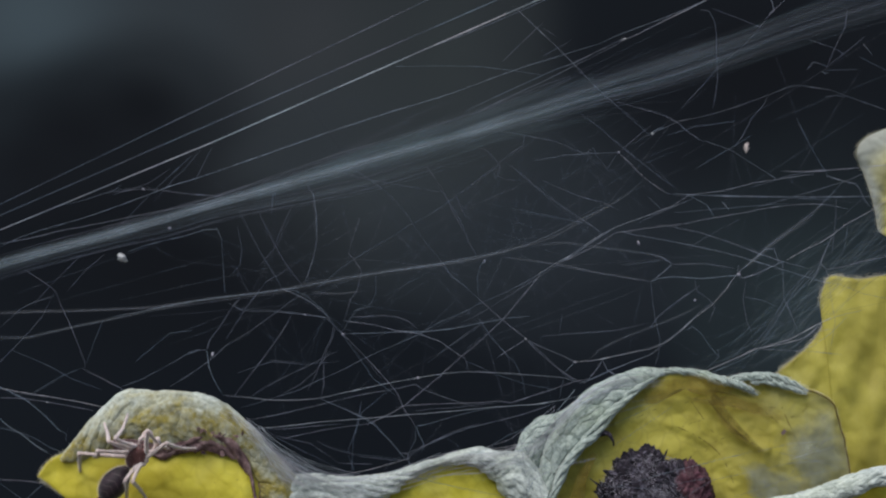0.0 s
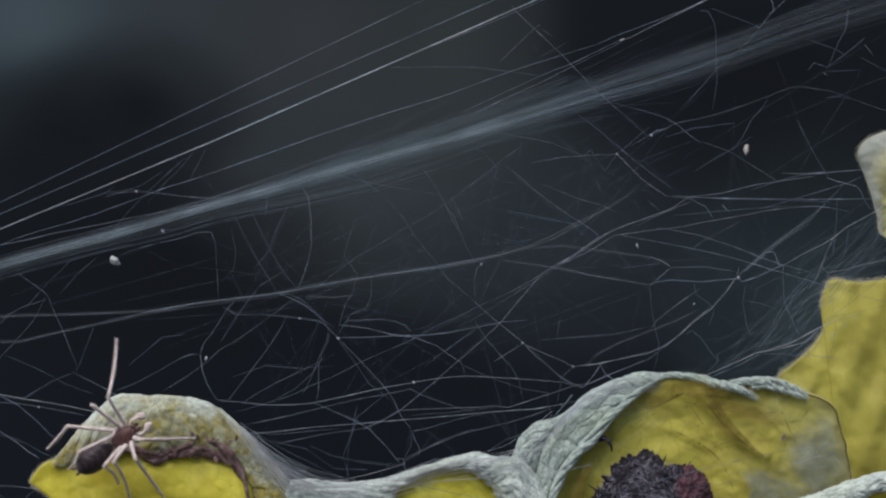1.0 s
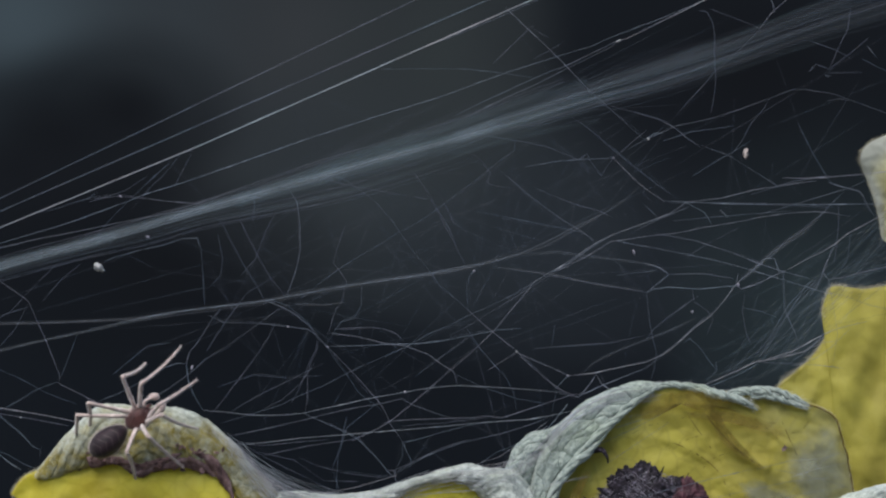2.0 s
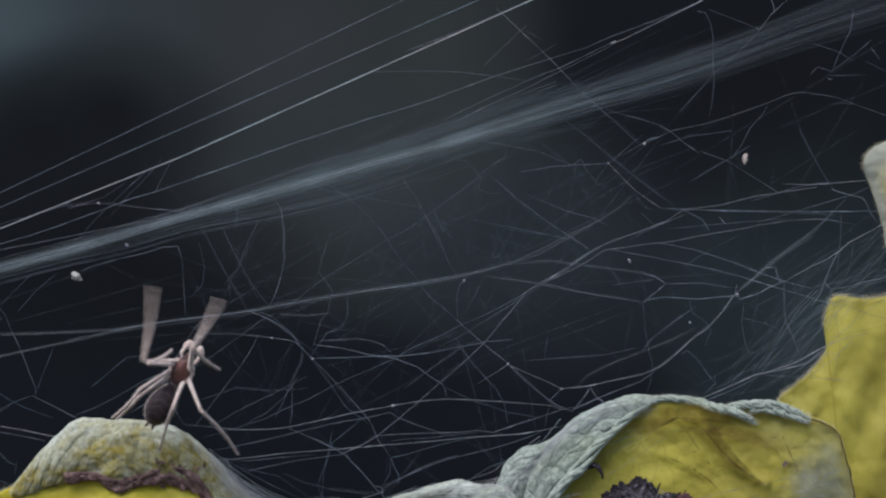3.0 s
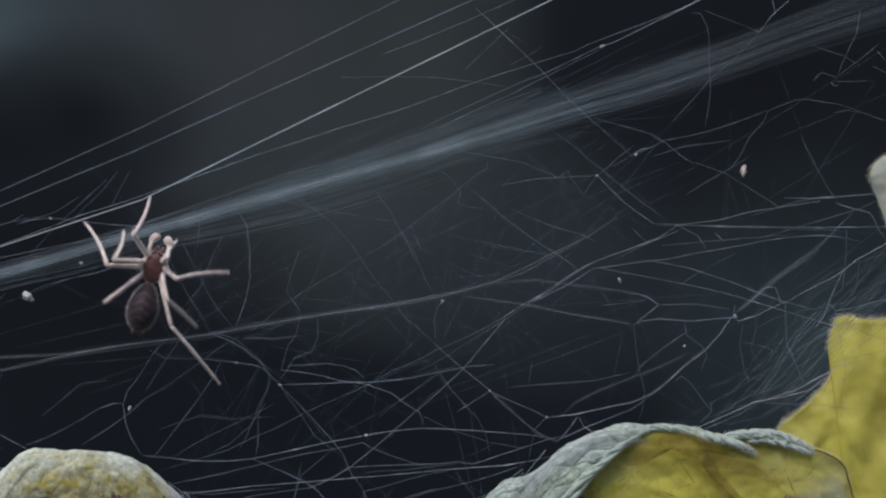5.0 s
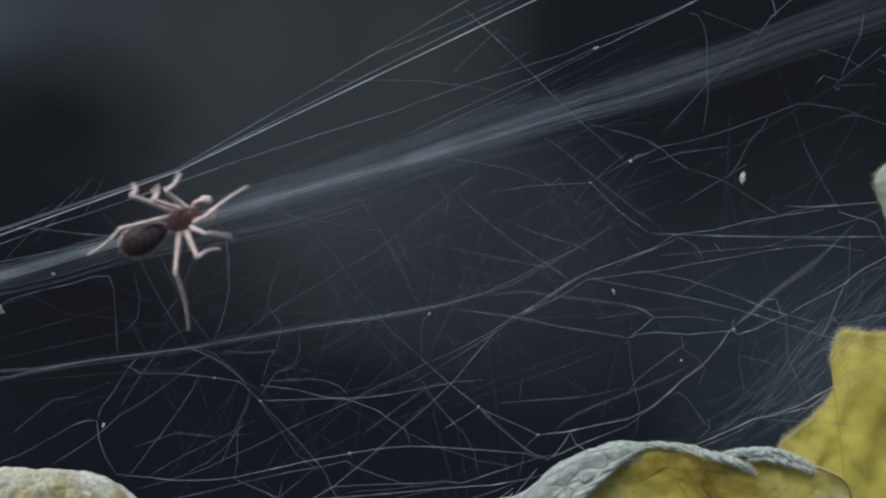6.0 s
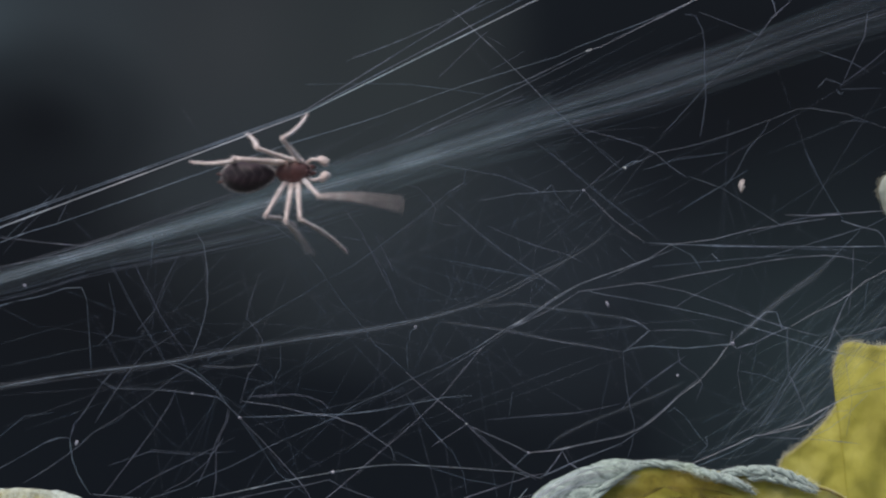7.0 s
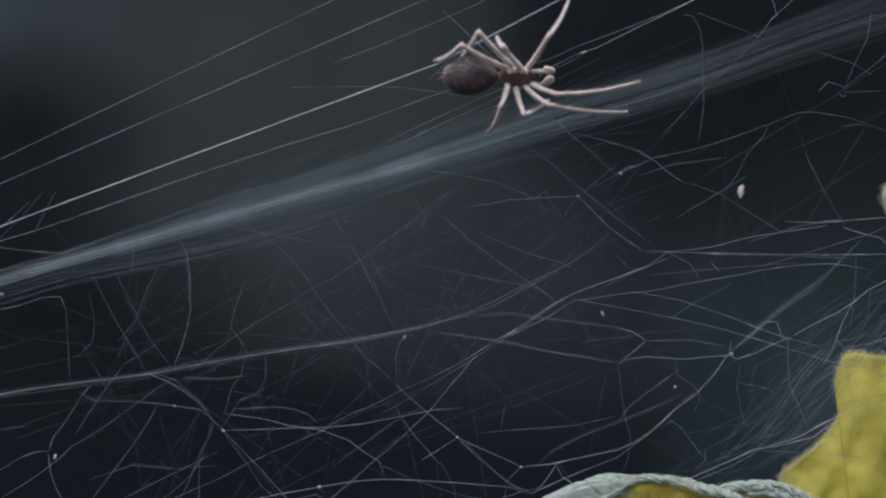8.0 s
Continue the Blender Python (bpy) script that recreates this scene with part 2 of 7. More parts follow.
def spline(ctrl, n):
    """n points along a smooth curve through the control points, evenly spaced."""
    c = [Vector(p) for p in ctrl]
    c = [c[0] * 2 - c[1]] + c + [c[-1] * 2 - c[-2]]
    fine = []
    for a, b, d, e in zip(c, c[1:], c[2:], c[3:]):
        for k in range(16):
            s = k / 16
            fine.append(0.5 * (2 * b + (d - a) * s + (2 * a - 5 * b + 4 * d - e) * s * s + (3 * b - a - 3 * d + e) * s ** 3))
    fine.append(c[-2])
    length = [0.0]
    for p, q in zip(fine, fine[1:]):
        length.append(length[-1] + (q - p).length)
    out, j = [], 0
    for k in range(n):
        want = length[-1] * k / (n - 1)
        while j < len(fine) - 2 and length[j + 1] < want:
            j += 1
        span = length[j + 1] - length[j]
        out.append(fine[j].lerp(fine[j + 1], (want - length[j]) / span if span else 0))
    return out


def tube(bm, pts, radii, sides=5):
    rings = []
    n = len(pts)
    for i, p in enumerate(pts):
        d = (pts[min(i + 1, n - 1)] - pts[max(i - 1, 0)]).normalized()
        a = d.orthogonal().normalized() if not rings else (axis - d * axis.dot(d)).normalized()
        axis = a
        b = d.cross(a)
        r = radii[i] if isinstance(radii, (list, tuple)) else radii
        rings.append([bm.verts.new(p + (a * math.cos(2 * math.pi * k / sides) + b * math.sin(2 * math.pi * k / sides)) * r) for k in range(sides)])
    for r1, r2 in zip(rings, rings[1:]):
        for k in range(sides):
            bm.faces.new((r1[k], r1[(k + 1) % sides], r2[(k + 1) % sides], r2[k]))
    bm.faces.new(rings[0][::-1])
    bm.faces.new(rings[-1])


def hair(bm, root, tip, width):
    d = (tip - root).normalized()
    a = d.orthogonal().normalized() * width
    b = d.cross(a)
    base = [bm.verts.new(root + v) for v in (a, -0.5 * a + 0.87 * b, -0.5 * a - 0.87 * b)]
    top = bm.verts.new(tip)
    for k in range(3):
        bm.faces.new((base[k], base[(k + 1) % 3], top))


def sheet(rows, closed=False):
    """A grid surface from rows of points, with UVs over it."""
    bm = bmesh.new()
    uv = bm.loops.layers.uv.new("UVMap")
    grid = [[bm.verts.new(p) for p in row] for row in rows]
    nv, nu = len(rows) - 1, len(rows[0]) - 1
    for j in range(nv):
        for i in range(nu):
            f = bm.faces.new((grid[j][i], grid[j][i + 1], grid[j + 1][i + 1], grid[j + 1][i]))
            for loop, (a, c) in zip(f.loops, ((i, j), (i + 1, j), (i + 1, j + 1), (i, j + 1))):
                loop[uv].uv = (a / nu, c / nv)
    return bm


def quilt(p, size):
    """Height of the puffed cells between the veins of the felted side, 0 to 1."""
    d, _ = noise.voronoi((p + 0.35 * size * noise.noise_vector(p / size)) / size)
    return min(1.0, (d[1] - d[0]) * 4.5) ** 0.5


def thicken(ob, mm):
    s = ob.modifiers.new("thickness", "SOLIDIFY")
    s.thickness, s.offset = mm * MM, 0
    return ob


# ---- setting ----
# Painted glow of the backdrop, haze behind the web included: centre, size, tint.
GLOW_PATCHES = [
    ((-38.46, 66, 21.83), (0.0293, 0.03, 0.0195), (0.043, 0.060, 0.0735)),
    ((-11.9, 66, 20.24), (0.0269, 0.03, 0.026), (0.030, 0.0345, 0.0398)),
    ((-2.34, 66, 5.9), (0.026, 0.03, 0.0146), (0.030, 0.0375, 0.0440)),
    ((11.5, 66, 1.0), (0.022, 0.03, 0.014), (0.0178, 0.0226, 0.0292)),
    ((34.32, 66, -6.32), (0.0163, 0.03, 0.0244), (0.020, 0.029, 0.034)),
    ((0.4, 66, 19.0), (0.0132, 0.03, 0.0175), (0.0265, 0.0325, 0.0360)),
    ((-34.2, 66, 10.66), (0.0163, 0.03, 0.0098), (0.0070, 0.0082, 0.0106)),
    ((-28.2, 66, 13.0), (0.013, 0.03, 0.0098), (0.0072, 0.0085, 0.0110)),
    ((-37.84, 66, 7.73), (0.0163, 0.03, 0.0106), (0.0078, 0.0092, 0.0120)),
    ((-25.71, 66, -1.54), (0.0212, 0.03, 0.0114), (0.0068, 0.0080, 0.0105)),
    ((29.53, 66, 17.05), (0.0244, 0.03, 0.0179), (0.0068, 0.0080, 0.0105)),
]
GLOW_PATCHES = [(tuple(c * MM for c in a), s, t) for a, s, t in GLOW_PATCHES]


def build_setting():
    rows = []
    for j in range(21):
        z = -150 + 225 * j / 20
        rows.append([Vector((x, 66 - 0.0010 * x * x, z)) for x in [-150 + 300 * i / 40 for i in range(41)]])
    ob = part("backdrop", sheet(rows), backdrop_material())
    tagged(ob, "glowing sheet painted as dark blurred foliage behind the web", "backdrop", kind="structure")
    # Unseen ground, added to close the place and keep out light from below.
    bm = bmesh.new()
    n = 24
    ring = [bm.verts.new((60000 * math.cos(2 * math.pi * k / n), 60000 * math.sin(2 * math.pi * k / n), -160)) for k in range(n)]
    bm.faces.new(ring)
    soil = mottled("dark_soil", 60, (0.3, (0.02, 0.016, 0.012)), (0.7, (0.06, 0.05, 0.035)))
    tagged(part("ground", bm, soil, smooth=False), "unseen dark soil ground added below the plant", "ground", kind="structure")


# ---- the leaf ----
def curl(name, outer, inner, bulge, parent, mat, cell=0.5, relief=0.10, n=400, rings=84, fuzz=0, label="", pleat=0.12, creases=1.15, lump=0.22):
    """A leaf margin rolled over towards the viewer, from its crest to its inner edge, puffed between the veins."""
    a_line, b_line = spline(outer, n), spline(inner, n)
    seed = RND.uniform(0, 40)
    rows = []
    for j in range(rings):
        a = math.pi * (-0.45 + 1.45 * j / (rings - 1))
        row = []
        run = 0.0
        for i in range(n):
            o, e = a_line[i], b_line[i]
            run += (a_line[i] - a_line[i - 1]).length if i else 0
            w = e - o
            h = bulge * min(2.2, 0.25 + 0.42 * w.length)
            p = o + w * (1 - math.cos(a)) / 2 + Vector((0, -h * math.sin(a), 0))
            out = Vector((-w.x, 0, -w.z)).normalized() * math.cos(a) + Vector((0, -1, 0)) * math.sin(a)
            amp = relief * min(1, w.length / 1.5) * (0.3 + 0.7 * max(0, math.sin(min(math.pi, max(0.2, a)))))
            across = 1.6 * w.length * j / rings
            q = Vector((run * 0.55, across, 3.7 * cell + seed))
            lift = quilt(q, cell) * amp + lump * noise.fractal(Vector((run * 0.5, across * 1.3, seed)), 0.8, 2, 5) * min(1, w.length)
            fold = across * creases + 1.3 * noise.noise(Vector((run * 0.45, across * 0.5, seed + 5)))
            lift += pleat * (abs(math.sin(math.pi * fold)) ** 0.6 - 0.6) * min(1, w.length)
            lift += 0.03 * noise.noise(Vector((run * 5, across * 7, seed)))
            row.append(p + out * (lift - 0.22 * min(1, w.length / 2)))
        rows.append(row)
    bm = sheet(rows)
    ob = thicken(part(name, bm, mat, parent, label), 0.12)
    if fuzz:
        fb = bmesh.new()
        for _ in range(fuzz):
            j = int(rings * (0.16 + 0.6 * RND.random() ** 1.6))
            i = RND.randrange(1, n - 1)
            p = rows[j][i]
            nrm = (rows[j][i + 1] - rows[j][i - 1]).cross(rows[min(j + 1, rings - 1)][i] - rows[j - 1][i]).normalized()
            if nrm.y > 0.6:
                nrm = -nrm
            r = Vector((RND.gauss(0, 1), RND.gauss(0, 1), RND.gauss(0, 1))) * 0.7
            hair(fb, p, p + (nrm + r).normalized() * RND.uniform(0.06, 0.26), 0.008)
        part("fuzz", fb, FUZZ, ob, "short white felt hairs")
    return ob


VEIN = mottled("dull_vein", 800, (0.3, (0.07, 0.050, 0.008)), (0.7, (0.19, 0.14, 0.02)), rough=0.6)
PALE = pale_material()
DOWN = mottled("edge_down", 1200, (0.3, (0.48, 0.44, 0.30)), (0.7, (0.66, 0.62, 0.48)))
FUZZ = mottled("felt_hair", 1200, (0.3, (0.6, 0.63, 0.6)), (0.7, (0.8, 0.83, 0.8)))


def near(p, line):
    """Distance from p to a line, seen along y."""
    return min(math.hypot(p.x - q.x, p.z - q.z) for q in line)


def hollow(name, top, bottom_a, bottom_b, y0, deep, parent, mat, folds=0.2, n=110, m=70, label="", ridges=(), puff=0.05, veins=()):
    """The hollow upper side of a lobe, hung from its top edge and falling back away from the viewer."""
    edge = spline(top, n)
    lines = [(h, w, spline(ctrl, 24)) for h, w, *ctrl in ridges]
    rows = []
    for j in range(m):
        v = j / (m - 1)
        row = []
        for i in range(n):
            u = i / (n - 1)
            low = Vector(bottom_a).lerp(Vector(bottom_b), u)
            p = edge[i].lerp(low, v)
            p.y = y0 + deep * (1 - (1 - v) ** 2.2) * (0.25 + 0.75 * math.sin(math.pi * u) ** 0.7)
            q = p * 0.35 + Vector((0, 0, 9))
            p.y += folds * noise.fractal(q, 1, 2, 4) + 0.04 * noise.noise(p * 1.6) - puff * quilt(Vector((p.x, 0, p.z)), 1.3)
            p.y -= sum(h * math.exp(-(near(p, line) / w) ** 2) for h, w, line in lines)
            row.append(p)
        rows.append(row)
    ob = thicken(part(name, sheet(rows), mat, parent, label), 0.12)
    flat = [p for row in rows for p in row]
    for r, *ctrl in veins:
        pts = spline(ctrl, 26)
        for p in pts:
            p.y = min(flat, key=lambda q: (q.x - p.x) ** 2 + (q.z - p.z) ** 2).y - 0.035
        for k in range(1, 25):
            pts[k].y = (pts[k - 1].y + pts[k].y + pts[k + 1].y) / 3
        bm = bmesh.new()
        tube(bm, pts, [0.75 * r * math.sin(math.pi * (k + 0.6) / 26.2) ** 0.6 for k in range(26)], 8)
        for v in bm.verts:
            v.co += 0.4 * r * noise.noise_vector(v.co * 2.5)
        part("vein", bm, VEIN, ob, "brownish raised vein")
    return ob


def rope(name, ctrl, r, parent, twist=3.0, plies=4):
    """A tightly rolled, twisted felted edge."""
    path = spline(ctrl, 120)
    bm = bmesh.new()
    for k in range(plies):
        pts, rad = [], []
        for i, p in enumerate(path):
            u = i / 119
            swell = math.sin(math.pi * min(1, 0.06 + u * 0.93)) ** 0.5
            a = 2 * math.pi * (k / plies + twist * u) + 2.0 * noise.noise(Vector((i * 0.05, k * 2.3, r)))
            d = (path[min(i + 1, 119)] - path[max(i - 1, 0)]).normalized()
            side = Vector((-d.z, 0, d.x))
            off = r * swell * (0.75 + 0.5 * noise.noise(Vector((i * 0.09, k * 3, 1))))
            pts.append(p + side * math.cos(a) * off + Vector((0, -math.sin(a) * off, 0)))
            rad.append(r * swell * (0.62 + 0.3 * noise.noise(Vector((i * 0.2, k * 7, 2)))))
        tube(bm, pts, rad, 9)
    ob = part(name, bm, FELT_PALE, parent)
    fb = bmesh.new()
    for _ in range(700):
        p = RND.choice(path)
        d = Vector((RND.gauss(0, 1), RND.gauss(0, 1) - 0.4, RND.gauss(0, 1) + 0.3)).normalized()
        hair(fb, p + d * r * 0.9, p + d * (r * 1.2 + RND.uniform(0.05, 0.2)), 0.006)
    part("fuzz", fb, FUZZ, ob, "short white felt hairs")
    return ob


def ragged(name, ctrl, width, parent, label=""):
    """Torn, dried shreds of leaf along an edge."""
    pts = spline(ctrl, 40)
    bm = bmesh.new()
    for _ in range(int(16 * width + len(ctrl) * 4)):
        p = RND.choice(pts) + Vector((RND.gauss(0, 0.22), RND.gauss(0, 0.10), RND.gauss(0, 0.22))) * width
        turn = Euler((RND.gauss(0, 0.5), RND.uniform(0, 6.3), RND.gauss(0, 0.5))).to_matrix()
        long, wide = RND.uniform(0.35, 0.8) * width, RND.uniform(0.12, 0.3) * width
        n = 12
        ring = []
        for k in range(n):
            a = 2 * math.pi * k / n
            r = RND.uniform(0.55, 1.15)
            ring.append(Vector((math.cos(a) * long * r, 0.10 * RND.gauss(0, 1), math.sin(a) * wide * r)))
        front = [bm.verts.new(p + turn @ v) for v in ring]
        back = [bm.verts.new(p + turn @ (v * 0.95 + Vector((0, 0.06, 0)))) for v in ring]
        top, low = bm.verts.new(p + turn @ Vector((0, -0.10, 0))), bm.verts.new(p + turn @ Vector((0, 0.08, 0)))
        for k in range(n):
            q = (k + 1) % n
            bm.faces.new((front[k], front[q], top))
            bm.faces.new((back[q], back[k], low))
            bm.faces.new((front[q], front[k], back[k], back[q]))
    return part(name, bm, WITHERED, parent, label, smooth=False)


def film(name, outline, parent, mat=FILM, label="torn grey translucent film"):
    """A thin layer that clings to the blade."""
    ring = spline(list(outline) + [outline[0]], 60)[:-1]
    mid = sum(ring, Vector()) / len(ring)
    rows = []
    for j in range(9):
        u = 0.02 + 0.98 * j / 8
        row = []
        for p in ring + [ring[0]]:
            q = mid.lerp(p, u * (1 + (0.10 if j == 8 else 0.02) * noise.noise(p * 2.7)))
            row.append(q + Vector((0, 0.10 * noise.noise(q * 1.3), 0)))
        rows.append(row)
    return thicken(part(name, sheet(rows), mat, parent, label), 0.02)


def edge_fuzz(path, count, length, parent):
    """Soft down along a leaf's edge."""
    bm = bmesh.new()
    pts = spline(path, 200)
    for _ in range(count):
        p = RND.choice(pts) + Vector((RND.gauss(0, 0.06), RND.gauss(0, 0.15), RND.gauss(0, 0.06)))
        d = Vector((RND.gauss(-0.3, 1), RND.gauss(0, 0.5), RND.gauss(0.3, 1))).normalized()
        hair(bm, p, p + d * RND.uniform(0.2, 1) * length, 0.0045)
    part("fuzz", bm, DOWN, parent, "soft pale down along the edge")


def vein(name, ctrl, r0, r1, parent, mat, label=""):
    pts = spline(ctrl, 30)
    for k, p in enumerate(pts):
        p += 0.08 * noise.noise_vector(p * 1.5)
    bm = bmesh.new()
    tube(bm, pts, [r0 + (r1 - r0) * k / 29 for k in range(30)], 6)
    return part(name, bm, mat, parent, label)


def build_leaf():
    leaf = thing("leaf", "yellowing curled leaf with grey-green felted rolled margins", "leaf")
    # small lobe
    curl("rolled_margin",
         [(-25.87, 0, -14.2), (-25.22, 0, -13.05), (-24.26, 0, -11.9), (-22.92, 0, -10.52), (-21.7, 0, -9.57), (-19.48, 0, -9.49), (-16.99, 0, -9.57), (-14.69, 0, -10.37), (-12.78, 0, -12.05), (-11.25, 0, -13.81), (-9.8, 0, -15.5), (-9.34, 0, -17.76)],
         [(-25.64, 0, -14.43), (-24.95, 0, -14.43), (-23.88, 0, -14.27), (-22.35, 0, -13.74), (-20.62, 0, -13.35), (-19.17, 0, -14.16), (-18.06, 0, -13.74), (-16.61, 0, -13.62), (-14.5, 0, -13.97), (-13.09, 0, -15.04), (-12.55, 0, -16.49), (-12.32, 0, -18.52)],
         0.5, leaf, FELT, cell=0.9, relief=0.07, pleat=0.08, creases=0.9, lump=0.13, fuzz=9000)
    hollow("blade", [(-27.49, 0.6, -15.4), (-26.73, 0.6, -14.36), (-25.73, 0.6, -13.86), (-23.96, 0.6, -13.4), (-20.51, 0.6, -12.63), (-17.82, 0.6, -12.83), (-14.75, 0.6, -13.21), (-12.63, 0.6, -15.13), (-11.67, 0.6, -19.93)],
           (-18.97, 0.6, -21.85), (-12.06, 0.6, -21.85), 0.3, -1.3, leaf, BLADE_CLEAN)
    tip = [(-25.36, 0.2, -16.89), (-26.68, 0.3, -16.06), (-27.37, 0.3, -15.41), (-26.6, 0.3, -14.34), (-25.68, 0.3, -13.84), (-24.69, 0.3, -13.57)]
    edge_fuzz(tip, 1500, 0.34, leaf)
    curl("withered_edge", [(-22.4, -0.5, -12.97), (-20.69, -0.6, -12.79), (-18.95, -0.65, -13.3), (-17.48, -0.65, -13.02), (-15.55, -0.65, -12.33), (-13.81, -0.6, -13.25), (-12.97, -0.5, -15), (-12.57, -0.4, -17.03)],
         [(-22.12, -0.3, -13.71), (-20.47, -0.3, -13.45), (-19.1, -0.3, -14.32), (-18.03, -0.3, -13.87), (-16.58, -0.3, -13.75), (-14.59, -0.3, -14.09), (-13.14, -0.3, -15.24), (-12.76, -0.3, -17.15)],
         0.25, leaf, WITHERED, cell=0.35, relief=0.1, n=160, rings=30, pleat=0.1, label="dried purple-brown torn edge")
    ragged("withered_edge", [(-22.05, -0.8, -13.1), (-20.34, -0.8, -13.29), (-18.43, -0.8, -13.48), (-16.72, -0.8, -13.6), (-14.43, -0.8, -13.86)], 0.3, leaf, "dried purple-brown torn edge")
    ragged("withered_edge", [(-16.5, -1.05, -12.13), (-14.6, -1.05, -12.59), (-13.46, -1.05, -12.51)], 0.28, leaf, "dried purple-brown torn edge")
    # saddle between the lobes
    curl("rolled_margin",
         [(-12.87, 1.2, -18.65), (-11.55, 1, -16.2), (-9.75, 0.6, -15.17), (-7.04, 0.1, -15.35), (-3.98, 0, -15.19), (-0.92, 0, -14.31), (1.76, 0, -13.47), (3.67, 0, -13.47), (5.51, 0, -13.85), (7.31, 0, -15.65)],
         [(-12.1, 1.2, -19.42), (-10.35, 0.9, -18.43), (-7.05, 0.2, -18.16), (-3.6, 0, -16.99), (-2.37, 0, -15.69), (-0.54, 0, -14.85), (1.76, 0, -14.69), (3.21, 0, -15.65), (4.44, 0, -17.18), (6.54, 0, -18.52)],
         0.9, leaf, FELT_WHITE, cell=0.7, relief=0.05, fuzz=12000, pleat=0.09, creases=1.5)
    hollow("blade", [(-4.38, 0.5, -17.81), (-3.22, 0.5, -16.39), (-2.07, 0.5, -15.31), (-0.15, 0.5, -14.47), (1.77, 0.5, -14.35), (3.38, 0.5, -15.31), (5.6, 0.5, -18)],
           (-3.61, 0.5, -21.84), (5.22, 0.5, -21.84), 0.5, -0.8, leaf, BLADE_CLEAN)
    # large lobe
    curl("rolled_margin",
         [(5.14, 0.3, -18.94), (6.29, 0.3, -15.68), (6.82, 0.3, -13.38), (7.67, 0.3, -11.65), (8.74, 0.3, -10.39), (9.97, 0.3, -9.35), (11.73, 0.3, -8.43), (13.65, 0.3, -8.09), (15.56, 0.3, -8.24)],
         [(6.63, -0.6, -18.84), (7.66, -0.6, -15.4), (8.43, -0.6, -13.99), (9.76, -0.6, -12.85), (10.6, -0.6, -11.86), (11.97, -0.6, -10.49), (13.29, -0.3, -9.43), (14.39, 0, -8.69), (15.64, 0.3, -8.43)],
         0.6, leaf, FELT_PALE, cell=1.3, relief=0.19, fuzz=7000, pleat=0.04, lump=0.12)
    curl("rolled_margin",
         [(3.69, 0.9, -19), (4.54, 0.9, -14.96), (5.31, 0.9, -12.5), (6.39, 0.9, -11.54), (7.92, 0.9, -11.04), (9.46, 0.9, -10.16)],
         [(5.61, 0.6, -18.97), (6.37, 0.6, -15.71), (6.84, 0.6, -13.79), (7.72, 0.6, -12.06), (8.68, 0.6, -11.29), (9.83, 0.6, -10.41)],
         0.7, leaf, FELT_PALE, cell=1.1, relief=0.11, n=200, fuzz=2500, pleat=0.07, creases=1.3)
    hollow("blade", [(6.95, 0.5, -18.77), (7.83, 0.5, -15.31), (9.63, 0.5, -13.2), (10.67, 0.5, -11.78), (12.51, 0.5, -9.94), (14.62, 0.5, -8.44), (17.31, 0.5, -8.48), (20.95, 0.5, -8.87), (24.41, 0.5, -9.33), (26.33, 0.5, -10.21), (26.94, 0.5, -11.86), (27.59, 0.5, -14.74), (27.79, 0.5, -17.62)],
           (8.29, 0.5, -22.6), (27.48, 0.5, -22.6), 0.3, -0.6, leaf, BLADE, folds=0.22, veins=(
               # The first vein also stands in for the brown, shaded line of the fold.
               (0.085, (17.45, 0, -9.53), (18.79, 0, -11.25), (20.13, 0, -12.59), (21.73, 0, -13.66)), (0.05, (12.86, 0, -9.83), (15.15, 0, -9.6), (18.21, 0, -9.6), (20.89, 0, -10.37), (23.19, 0, -12.21)),
               (0.05, (15.15, 0, -8.69), (13.24, 0, -9.53), (11.71, 0, -11.06)), (0.05, (22.61, 0, -9.91), (23.57, 0, -12.21), (24.72, 0, -14.5)), (0.04, (15.92, 0, -8.53), (17.07, 0, -10.68), (18.98, 0, -13.35)),
               (0.05, (14.01, 0, -11.63), (16.3, 0, -12.21), (18.6, 0, -13.74), (19.74, 0, -16.03)), (0.04, (25.1, 0, -9.91), (24.34, 0, -11.06), (22.81, 0, -11.63)),
               (0.03, (18.02, 0, -9.68), (16.11, 0, -10.52), (14.01, 0, -10.98), (12.09, 0, -12.21)), (0.03, (18.9, 0, -11.36), (16.88, 0, -11.75), (15.15, 0, -12.59)), (0.03, (19.94, 0, -12.51), (18.29, 0, -13.12), (17.45, 0, -14.2)),
               (0.03, (20.89, 0, -10.37), (22.35, 0, -10.75), (23.95, 0, -10.52)), (0.03, (23.42, 0, -11.82), (25.1, 0, -12.82), (26.63, 0, -13.35)), (0.025, (17.45, 0, -8.69), (19.74, 0, -9.91), (21.66, 0, -11.63)), (0.025, (21.28, 0, -13.74), (22.81, 0, -14.58), (23.95, 0, -16.03))), n=180, m=110, ridges=(
               (0.32, 0.40, (17.45, 0, -9.34), (18.79, 0, -11.25), (20.13, 0, -12.59), (21.73, 0, -13.66)),
               (0.10, 0.25, (12.86, 0, -9.72), (18.21, 0, -9.53), (20.89, 0, -10.37), (23.19, 0, -12.21)),
               (0.10, 0.3, (11.71, 0, -12.02), (14.01, 0, -11.63), (16.3, 0, -12.21), (18.6, 0, -13.74), (19.74, 0, -16.03)),
               (0.12, 0.3, (22.61, 0, -9.91), (23.57, 0, -12.21), (24.72, 0, -14.5), (25.48, 0, -16.8)),
               (0.08, 0.2, (15.92, 0, -8.53), (17.07, 0, -10.68), (18.98, 0, -13.35))))
